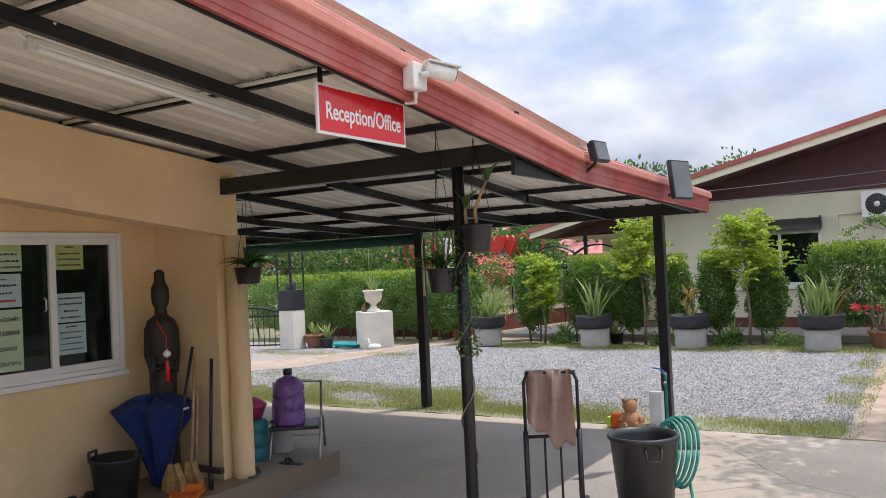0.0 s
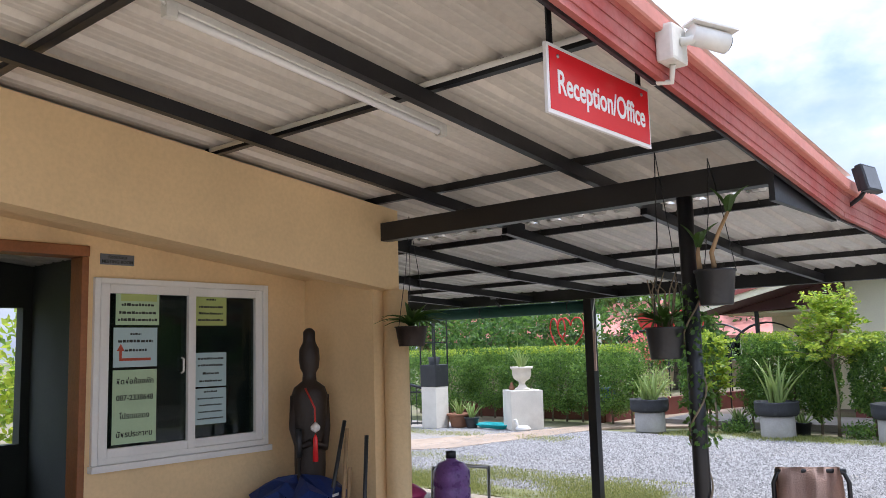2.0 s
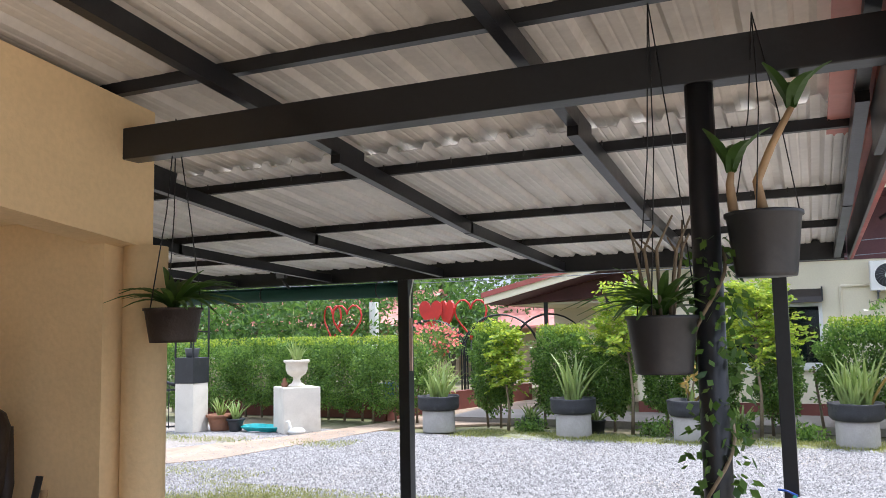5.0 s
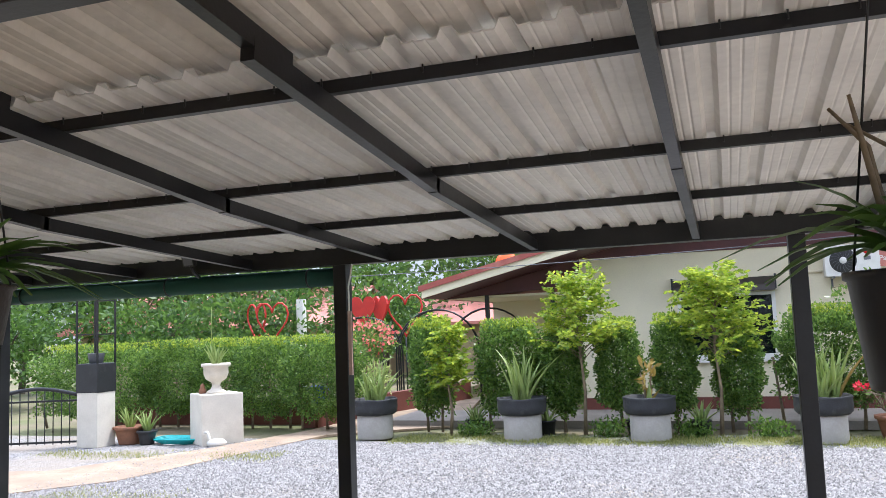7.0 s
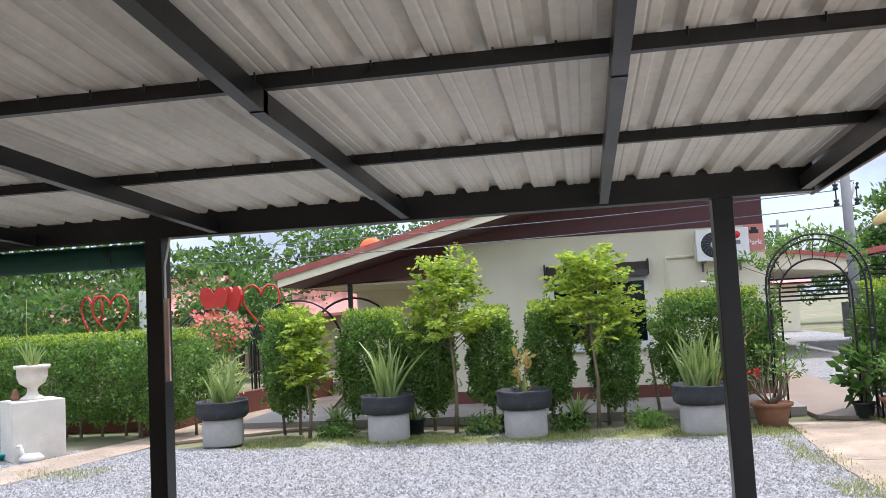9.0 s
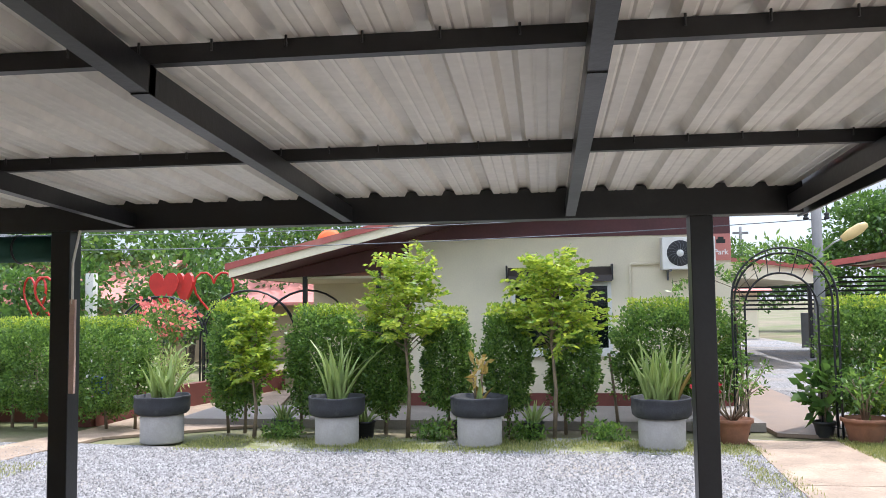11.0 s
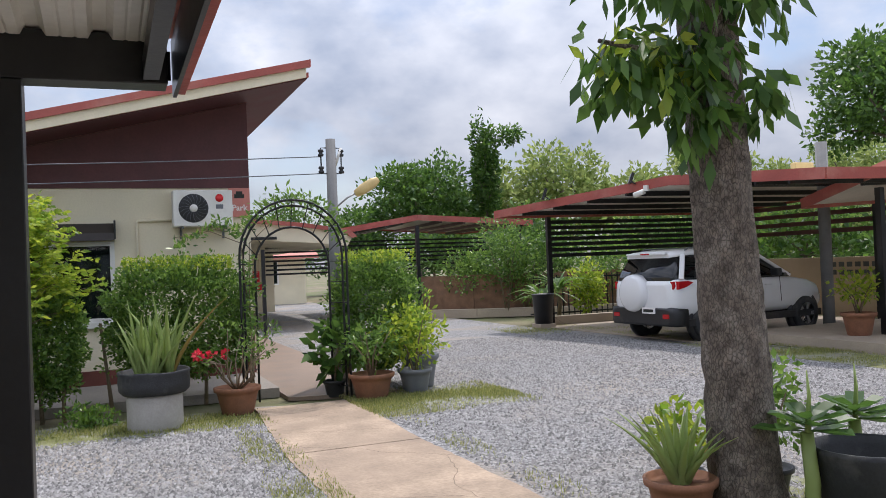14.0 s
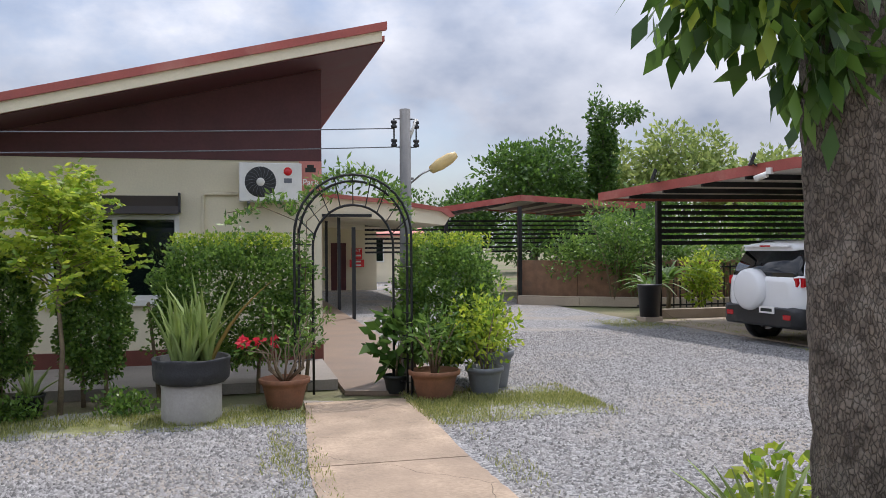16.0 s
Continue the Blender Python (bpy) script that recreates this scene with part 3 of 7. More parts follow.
# loose stones over the near gravel
def pebbles(name, n, x0, x1, y0, y1, label):
    c = np.stack([rng.uniform(x0, x1, n), rng.uniform(y0, y1, n), np.full(n, 0.002)], axis=1)
    r = rng.uniform(0.007, 0.021, (n, 1))
    a = rng.uniform(0, 6.28, (n, 1))
    ring = [c + np.concatenate([r * np.cos(a + k) * rng.uniform(.7, 1.3, (n, 1)), r * np.sin(a + k) * rng.uniform(.7, 1.3, (n, 1)), np.zeros((n, 1))], axis=1) for k in (0, 2.1, 4.2)]
    top = c + np.concatenate([rng.normal(0, .003, (n, 2)), r * rng.uniform(.7, 1.2, (n, 1))], axis=1)
    co = np.stack([*ring, top], axis=1).reshape(-1, 3)
    base = (np.arange(n) * 4)[:, None]
    tri = np.concatenate([base + np.array(q) for q in ((0, 1, 3), (1, 2, 3), (2, 0, 3))], axis=1).reshape(-1)
    data = bpy.data.meshes.new(name)
    data.vertices.add(n * 4)
    data.vertices.foreach_set("co", co.astype(np.float32).ravel())
    data.loops.add(n * 9)
    data.loops.foreach_set("vertex_index", tri.astype(np.int32))
    data.polygons.add(n * 3)
    data.polygons.foreach_set("loop_start", np.arange(0, n * 9, 3, dtype=np.int32))
    data.update(calc_edges=True)
    data.materials.append(M["stones"])
    tagged(new(name, data), label, "gravel", kind="stuff")


pebbles("gravel_stones", 90000, -9, 0.9, 7.4, 13.3, "loose grey crushed stones on the yard")
pebbles("drive_stones", 70000, 2.1, 8.5, 8.5, 20, "loose grey crushed stones on the drive")


def verge(name, x0, x1, y0, y1, label):
    """A thin trodden patch of grass with a ragged outline."""
    n_ = 40
    a = [(x0 + (x1 - x0) * k / n_, y0 + .12 * noise.noise(Vector((k * .7, y0, 1))) * min(1, k, n_ - k)) for k in range(n_ + 1)]
    b = [(x0 + (x1 - x0) * k / n_, y1 + (.45 * noise.noise(Vector((k * .45, y1, 5))) + .15 * noise.noise(Vector((k * 1.7, y1, 9)))) * (y1 - y0) * .8) for k in range(n_, -1, -1)]
    sheet(name, a + b, -.01, .0045, M["verge"], label, "grass")


verge("grass_strip", -7.4, .85, 6.86, 7.55, "worn strip of short grass along the apron")
verge("grass_strip_far", -5.2, .9, 13.15, 14.2, "patchy grass under the planters")
verge("grass_strip_arch", 2.1, 3.7, 12.9, 14.5, "patch of grass beside the arch")
verge("grass_strip_carport", 8.6, 9.7, 8.5, 15.6, "worn grass along the carport slab")
verge("grass_strip_tree", 2.1, 4.5, 7.2, 9.0, "worn grass round the shade tree")


def grass(name, spots, label, tall=0.042):
    """Tufts of blades in patches (x, y, rx, ry, count)."""
    out = []
    for x, y, rx, ry, n in spots:
        p = np.stack([x + rx * rng.uniform(-1, 1, n), y + ry * np.clip(rng.normal(0, 0.5, n), -1, 1), np.full(n, 0.0)], axis=1)
        keep = np.sin(p[:, 0] * 3.1 + y) + np.sin(p[:, 1] * 4.3 + p[:, 0] * 1.7) + rng.normal(0, .7, n) > -0.6
        p = p[keep]
        out.append(leaf_quads(p, np.tile((0, 0, 1.2), (len(p), 1)), tall, 0.007, 0, 0.5))
    ob = new(name, quad_mesh(name, np.concatenate(out), M["grass"]))
    tagged(ob, label, "grass", kind="stuff")


grass("grass_verge", [(-3.2, 7.2, 4.0, 0.35, 26000), (-5.3, 7.8, 2.0, 0.8, 34000), (-2.6, 7.5, 1.4, 0.5, 9000), (0.7, 9.8, 0.25, 2.9, 6500), (-7.5, 9.0, 0.8, 0.6, 1500)], "short sunlit grass verge along the concrete edge")
grass("grass_tufts", [(-2.5, 13.6, 3.5, 0.5, 17000), (2.95, 13.6, 0.95, 0.85, 16000), (2.25, 11, 0.15, 2.6, 900), (.64, 12.3, .1, .9, 350), (2.6, 8.2, .9, .7, 5000), (-9, 11.8, 2, .4, 2500)], "patchy grass and weeds among the plant pots", 0.055)
grass("grass_far", [(9.2, 14.0, 0.6, 2.6, 9000), (8.5, 20.8, 1.0, 1.0, 4000), (9.5, 18.6, .5, 2, 3000)], "patchy grass along the carport slab", 0.05)

# ---------------------------------------------------------------- office building
XF, XR, YE, YB = -2.85, -3.607, 3.30, 3.18   # lintel face, recessed wall, end of the building, cross beam
floor_z = 0.2
bm = boxes(((-9, -7, -0.02), (-2.72, 4.22, floor_z)))
solid("floor_office", bm, M["tile_floor"], "raised brown concrete floor of the office porch", "floor", kind="structure")
sheet("porch_step", [(-9, YE + 0.02), (-2.735, YE + 0.02), (-2.735, 4.205), (-9, 4.205)], 0.1, floor_z + 0.004, M["apron"], "worn grey concrete step at the porch end", "step")
# greyer sheet over the apron: the canopy's shade put into the floor colour
sheet("porch_shade_sheet", [(-12, 3.0), (-0.42, 3.0), (-0.36, 6.55), (-12, 6.6)], -0.01, 0.011, M["apron"], "stained concrete under the canopy, greyed for the roof's shade", "floor")
D0, D1, DT = 0.62, 1.575, 2.17
W0, W1, WB, WT = 1.685, 2.81, 1.065, 2.04
bm = boxes(((XR - 0.15, -7, floor_z), (XR, D0 - 0.06, 2.9)), ((XR - 0.15, D0 - 0.06, DT + 0.06), (XR, D1 + 0.06, 2.9)),
           ((XR - 0.15, D1 + 0.06, floor_z), (XR, W0, 2.9)), ((XR - 0.15, W0, floor_z), (XR, W1, WB)),
           ((XR - 0.15, W0, WT), (XR, W1, 2.9)), ((XR - 0.15, W1, floor_z), (XR, YE - 0.14, 2.9)))
solid("wall_office_front", bm, M["plaster"], "ochre plastered recessed front wall of the office", "wall", kind="structure")
bm = bmesh.new()


def lintel_z(y):
    return 2.0 + 0.122 * (3.2 - y)


prism(bm, [(-7, lintel_z(-7)), (YE - 0.003, lintel_z(YE)), (YE - 0.003, 2.51), (-7, 3.645)], "x", XF - 0.16, XF)
prism(bm, [(-7, lintel_z(-7) + .1), (YE - 0.143, lintel_z(YE - 0.143) + .1), (YE - 0.143, 2.2), (-7, 3.44)], "x", XR + 0.002, XF - 0.162)
solid("lintel_wall", bm, M["plaster"], "ochre plastered deep beam over the porch", "wall", kind="structure")
bm = bmesh.new()
box(bm, (-8.0, YE - 0.14, floor_z), (XF - 0.1, YE, 2.50))
lathe(bm, [(0.0, floor_z), (0.085, floor_z), (0.08, floor_z + 0.05), (0.08, 1.998), (0.0, 1.998)], 20, (XF - 0.03, YE - 0.005, 0))
solid("wall_office_end", bm, M["plaster"], "ochre plastered end wall with a rounded corner", "wall", kind="structure")
# room walls, lining and ceiling take a dark colour in place of indoor shade
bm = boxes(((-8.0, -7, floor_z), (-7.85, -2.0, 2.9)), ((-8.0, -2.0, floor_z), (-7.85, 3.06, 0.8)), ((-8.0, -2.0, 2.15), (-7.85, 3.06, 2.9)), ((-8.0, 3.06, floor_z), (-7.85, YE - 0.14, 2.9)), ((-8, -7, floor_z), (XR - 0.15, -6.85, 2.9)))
solid("wall_office_back", bm, M["shade_dark"], "meeting room back wall, coloured dark for indoor shade", "wall", kind="structure")
solid("wall_office_lining", boxes(((-7.845, YE - 0.153, floor_z), (XR - 0.152, YE - 0.142, 2.69))), M["shade_dark"], "meeting room end wall lining, coloured dark for indoor shade", "wall", kind="structure")
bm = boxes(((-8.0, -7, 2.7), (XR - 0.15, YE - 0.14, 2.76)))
solid("ceiling_office", bm, M["shade_dark"], "meeting room ceiling, coloured dark for indoor shade", "ceiling", kind="structure")
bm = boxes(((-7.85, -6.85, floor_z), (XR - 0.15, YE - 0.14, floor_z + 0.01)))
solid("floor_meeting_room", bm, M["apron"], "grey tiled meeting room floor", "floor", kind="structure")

door = tagged(thing("door_1", "open doorway with an orange stained wooden frame", "door", (XR, 0, 0)), kind="structure")
bm = bmesh.new()
for lo, hi in (((-0.12, D0 - 0.06, floor_z), (0.02, D0, DT)), ((-0.12, D1 + 0.02, floor_z), (0.012, D1 + 0.06, DT)), ((-0.12, D0 - 0.06, DT), (0.02, D1 + 0.06, DT + 0.06))):
    box(bm, lo, hi, bevel=0.006)
part("door_frame", bm, M["wood"], door)
bm = boxes(((-0.22, D0 - 0.95, floor_z + 0.02), (-0.18, D0 - 0.03, DT - 0.01)))
part("door_leaf", bm, M["wood"], door, "orange stained leaf swung back against the inner wall")

win = tagged(thing("window_1", "white sliding window with taped paper notices", "window", (XR, 0, 0)), kind="structure")


def frame_ring(bm, x0, x1, y0, y1, z0, z1, w):
    for lo, hi in (((x0, y0, z0), (x1, y0 + w, z1)), ((x0, y1 - w, z0), (x1, y1, z1)), ((x0, y0 + w, z0), (x1, y1 - w, z0 + w)), ((x0, y0 + w, z1 - w), (x1, y1 - w, z1))):
        box(bm, lo, hi, bevel=0.004)


bm = bmesh.new()
frame_ring(bm, -0.06, 0.025, W0 - 0.02, W1 + 0.02, WB - 0.02, WT + 0.02, 0.035)
part("window_frame", bm, M["upvc"], win)
WM = (W0 + W1) / 2
for name, a, b, x in (("sash", W0 + 0.01, WM + 0.04, 0.012), ("sash", WM - 0.01, W1 - 0.015, -0.02)):
    bm = bmesh.new()
    frame_ring(bm, x - 0.028, x + 0.025, a, b, WB + 0.015, WT - 0.015, 0.05)
    s = part(name, bm, M["upvc"], win)
    bm = boxes(((x - 0.004, a + 0.05, WB + 0.065), (x + 0.001, b - 0.05, WT - 0.065)))
    g = part("pane", bm, M["glass"], s)
    if x > 0:
        bm = bmesh.new()
        tube(bm, [(x + 0.008, b - 0.085, 1.52), (x + 0.03, b - 0.085, 1.53), (x + 0.03, b - 0.085, 1.60), (x + 0.008, b - 0.085, 1.61)], 0.006, 6)
        part("handle", bm, M["upvc"], s)
bm = boxes(((-0.02, W0 - 0.03, WB - 0.055), (0.05, W1 + 0.03, WB - 0.02)))
part("window_sill", bm, M["upvc"], win)
TX = pose(0, 0, 0, 90, 0, 90)   # writing that faces +x and reads along +y


def notice(name, y0, y1, z0, z1, mat, x, bars, label, big=(), arrow=False, heading=False):
    t = thing(name, label, "notice", (XR + x, 0, 0))
    bm = bmesh.new()
    box(bm, (0, y0, z0), (0.0015, y1, z1))
    part("sheet", bm, M[mat], t)
    if heading:
        bm = boxes(((0.0016, y0 + 0.03, z1 - 0.065), (0.0024, y1 - 0.015, z1 - 0.01)))
        part("heading_strip", bm, M["paper_lime"], t)
    rnd = random.Random(int(y0 * 1000 + z0 * 100))
    for k, (zc, h, w) in enumerate(bars):
        bm = bmesh.new()
        c, half = (y0 + y1) / 2, w * (y1 - y0) / 2
        p = c - half
        while p < c + half:
            q = p + rnd.uniform(0.6, 1.6) * h
            box(bm, (0.002, p, zc - h / 2), (0.003, min(q, c + half), zc + h / 2 * rnd.uniform(0.3, 1.0)))
            p = q + h * 0.3
        part("writing_bar", bm, M["ink"], t)
    for words, size, z in big:
        text_mesh("writing", words, size, M["ink"], t, Matrix.Translation((0.003, (y0 + y1) / 2, z)) @ TX, bold=True)
    if arrow:
        bm = boxes(((0.002, y0 + 0.05, z0 + 0.035), (0.003, y1 - 0.04, z0 + 0.05)), ((0.002, y0 + 0.035, z0 + 0.035), (0.003, y0 + 0.05, z0 + 0.09)))
        prism(bm, [(y0 + 0.02, z0 + 0.09), (y0 + 0.065, z0 + 0.09), (y0 + 0.0425, z0 + 0.13)], "x", 0.002, 0.003)
        part("arrow", bm, M["ink_red"], t)
    return t


ya, yb = W0 + 0.095, W0 + 0.36
notice("notice", ya + .01, yb + .01, 1.80, 2.0, "paper_green", 0.014, [(1.915, .016, .75), (1.87, .016, .85), (1.83, .016, .9)], "pale green paper notice with a lime heading taped to glass", heading=True)
notice("notice", ya, yb, 1.565, 1.785, "paper_blue", 0.014, [(1.75, .012, .25), (1.71, .016, .8), (1.66, .016, .5)], "pale blue paper notice with a red bent arrow", arrow=True)
notice("notice", ya, yb, 1.145, 1.55, "paper_green", 0.014, [], "large pale green notice with a telephone number", big=(("ติดต่อห้องพัก", 0.042, 1.485), ("087-2338648", 0.042, 1.395), ("โปรดแสดง", 0.042, 1.295), ("บัตรประชาชน", 0.042, 1.195)))
yc, yd = WM + 0.065, WM + 0.29
notice("notice", yc, yd, 1.80, 1.985, "paper_lime", -0.018, [(1.96, .012, .3), (1.915, .014, .75), (1.875, .014, .75), (1.835, .014, .8)], "yellow green handwritten notice taped to glass")
notice("notice", yc, yd, 1.43, 1.635, "paper_blue", -0.018, [(1.60, .014, .8), (1.56, .014, .8), (1.51, .014, .5), (1.465, .014, .7)], "pale blue typed notice taped to glass")
notice("notice", yc, yd, 1.205, 1.42, "paper_blue", -0.018, [(1.40, .012, .4), (1.36, .01, .8), (1.32, .01, .7), (1.28, .01, .75), (1.24, .01, .8)], "pale blue handwritten notice taped to glass")

t = thing("room_sign", "small grey plate naming the meeting room", "sign", (XR, 0, 0))
part("plate", boxes(((0, 1.70, 2.135), (0.006, 1.90, 2.195))), M["plastic_grey"], t)
text_mesh("writing", "ห้องประชุม", 0.026, M["ink"], t, Matrix.Translation((0.0075, 1.80, 2.178)) @ TX, bold=True)
text_mesh("writing", "MEETING ROOM", 0.025, M["ink"], t, Matrix.Translation((0.0075, 1.80, 2.152)) @ TX, bold=True)

t = thing("bar_table", "dark table seen through the open doorway", "table", (-6.2, 0.3, floor_z + .01))
bm = bmesh.new()
box(bm, (-0.5, -0.8, 0.72), (0.5, 0.8, 0.76), bevel=0.008)
part("tabletop", bm, M["stool"], t)
for x in (-.44, .44):
    for y in (-.74, .74):
        bm = bmesh.new()
        bar(bm, (x, y, 0), (x, y, 0.72), 0.04, 0.04, (0, 1, 0))
        part("leg", bm, M["black"], t)
st = thing("bar_stool", "dark metal stool with a white seat by the table", "stool", (-5.1, 0.5, floor_z + .01), group="stools in the meeting room")
bm = bmesh.new()
lathe(bm, [(0, .6), (.15, .6), (.165, .615), (.16, .64), (0, .645)], 20)
part("seat", bm, M["white"], st)
for k in range(4):
    bm = bmesh.new()
    a = math.pi / 4 + k * math.pi / 2
    tube(bm, [(0.19 * math.cos(a), 0.19 * math.sin(a), 0), (0.12 * math.cos(a), 0.12 * math.sin(a), 0.61)], 0.011, 8)
    part("leg", bm, M["black"], st)
bm = bmesh.new()
tube(bm, [(0.17 * math.cos(k * .393), 0.17 * math.sin(k * .393), 0.2) for k in range(17)], 0.008, 6)
part("foot_ring", bm, M["black"], st)
copy_thing(st, pose(-5.0, 1.2, floor_z + .01))

# ---------------------------------------------------------------- porch roof


def purlin_z(y):
    if y < 4.18:
        return 2.53 + 0.11 * (3.12 - y)
    return 2.37 - 0.1 * (y - 4.15) if y < 5.17 else 2.268 - 0.05 * (y - 5.17)


def corrugated(name, x0, x1, y0, y1, zf, pitch, mat, label, rib=0.027):
    prof = []
    x = x0
    while x < x1:
        for a, z in ((0, 0), (.16, 0), (.2, .12), (.24, 0), (.38, 0), (.42, .12), (.46, 0), (.62, 0), (.7, 1), (.9, 1)):
            prof.append((x + pitch * a, rib * z))
        x += pitch
    ys = [y0, 5.17 if y0 > 0 else (y0 + y1) / 2, y1]
    verts, faces = [], []
    for lay in (0, 0.005):
        for y in ys:
            verts += [(px, y, zf(y) + pz + lay) for px, pz in prof]
    n = len(prof)
    for lay in range(2):
        for r in range(len(ys) - 1):
            for k in range(n - 1):
                a = lay * n * len(ys) + r * n + k
                faces.append((a, a + 1, a + n + 1, a + n) if lay else (a, a + n, a + n + 1, a + 1))
    top = n * len(ys)
    for r in (0, len(ys) - 1):
        for k in range(n - 1):
            a = r * n + k
            faces.append((a, a + 1, a + 1 + top, a + top))
    data = bpy.data.meshes.new(name)
    data.from_pydata(verts, [], faces)
    data.materials.append(mat)
    return tagged(new(name, data), label, "roof", kind="structure")


def low_sheet_z(y):
    return 2.412 - 0.1 * (y - 4.15) if y < 5.17 else 2.31 - 0.05 * (y - 5.17)


corrugated("roof_upper", -8.35, -0.52, -7.5, 4.22, lambda y: 2.572 + 0.11 * (3.12 - y), 0.2, M["sheet"], "ribbed grey beige roof sheets with water stains")
corrugated("roof_lower", -8.28, -0.52, 4.02, 7.24, low_sheet_z, 0.165, M["sheet2"], "pale ribbed metal sheets of the low canopy")

canopy = tagged(thing("canopy_frame", "black painted steel frame under the porch roof", "roof frame"), kind="structure")
RAFTERS = (-0.43, -1.35, -2.33, -3.35, -4.4, -5.4, -6.4)
for x in RAFTERS:
    if x > -2.9:
        bm = bmesh.new()
        bar(bm, (x, -7.3, purlin_z(-7.3) - 0.062), (x, 3.95, purlin_z(3.95) - 0.048), 0.04, 0.065)
        part("rafter", bm, M["black"], canopy)
    else:
        bm = bmesh.new()
        bar(bm, (x, YE + .05, purlin_z(YE) - 0.038), (x, 3.95, purlin_z(3.95) - 0.036), 0.04, 0.065)
        part("rafter", bm, M["black"], canopy)
    bm = bmesh.new()
    bar(bm, (x, 3.75, purlin_z(4.19) + 0.01), (x, 5.18, purlin_z(5.18) - 0.034), 0.042, 0.065)
    bar(bm, (x, 5.15, purlin_z(5.18) - 0.034), (x, 7.05, purlin_z(7.05) - 0.034), 0.042, 0.065)
    part("rafter", bm, M["black"], canopy)
for y in (-5.2, -4.0, -2.8, -1.6, -0.4, 0.8, 1.95, 3.12):
    bm = bmesh.new()
    box(bm, (-2.95, y - 0.018, purlin_z(y) + 0.001), (-0.4, y + 0.018, purlin_z(y) + 0.045))
    part("purlin", bm, M["black"], canopy)
for y in (0.8, 1.95):
    bm = bmesh.new()
    tube(bm, [(-2.86, y - 0.045, purlin_z(y) + 0.02), (-0.44, y - 0.045, purlin_z(y) + 0.02)], 0.012, 8)
    part("conduit", bm, M["galv"], canopy, "white plastic conduit along a purlin")
for y in (4.19, 5.17, 6.14):
    bm = bmesh.new()
    box(bm, (-7.0, y - 0.015, purlin_z(y) + 0.001), (-0.4, y + 0.015, purlin_z(y) + 0.042))
    part("purlin", bm, M["black"], canopy)
    bm = bmesh.new()
    x = -6.95
    while x < -0.45:      # roofing hooks at each rib
        tube(bm, [(x, y - 0.028, purlin_z(y) + 0.02), (x, y - 0.028, purlin_z(y) + 0.058)], 0.003, 5)
        x += 0.165
    part("roof_hooks", bm, M["black"], canopy)
bm = bmesh.new()
box(bm, (-2.86, YB - 0.04, 2.30), (-0.39, YB + 0.04, 2.415), bevel=0.004)
part("cross_beam", bm, M["black"], canopy)
bm = bmesh.new()
box(bm, (-7.2, 7.06, 2.10), (-0.385, 7.16, 2.235), bevel=0.004)
part("end_beam", bm, M["black"], canopy)
bm = bmesh.new()
box(bm, (-0.40, 3.0, 2.20), (-0.375, 3.9, 2.36))
part("gusset", bm, M["black"], canopy)


def post(x, y, top, w, round_=False, name="post"):
    bm = bmesh.new()
    if round_:
        tube(bm, [(x, y, 0.0), (x, y, top)], w / 2, 16)
    else:
        box(bm, (x - w / 2, y - w / 2, 0.0), (x + w / 2, y + w / 2, top), bevel=0.004)
        box(bm, (x - w / 2 - .03, y - w / 2 - .03, 0.0), (x + w / 2 + .03, y + w / 2 + .03, 0.012))
    return solid(name, bm, M["black"], "black painted steel canopy post", "post", group="canopy posts")


post(-3.706, 7.112, 2.10, 0.095)
post(-0.80, 7.112, 2.10, 0.095)
post(-6.8, 7.15, 2.10, 0.095)
post(-0.855, YB, 2.30, 0.075, True)
solid("strap", boxes(((-3.64, 7.04, 1.35), (-3.615, 7.055, 1.78))), M["towel"], "faded cloth strap tied to a post", "strap")
bm = bmesh.new()
tube(bm, [(-3.60, 7.05, 2.1), (-3.63, 7.045, 1.95), (-3.63, 7.045, 1.76)], 0.006, 6)
solid("cord", bm, M["white"], "white cord hanging from the canopy beam", "cord")
bm = bmesh.new()
tube(bm, [(-7.2, 7.2, 2.03), (-3.78, 7.2, 2.03)], 0.065, 14)
t = thing("rolled_awning", "dark green awning rolled up under the beam", "awning")
part("roll", bm, M["awning"], t)
for x in (-6.6, -5.2, -4.0):
    bm = bmesh.new()
    tube(bm, [(x, 7.2 + .068 * math.sin(a), 2.03 + .068 * math.cos(a)) for a in np.linspace(0, 6.28, 17)], .006, 5)
    part("tie", bm, M["black"], t)

fasc = tagged(thing("fascia", "faded red fascia board with a pale capping", "fascia"), kind="structure")
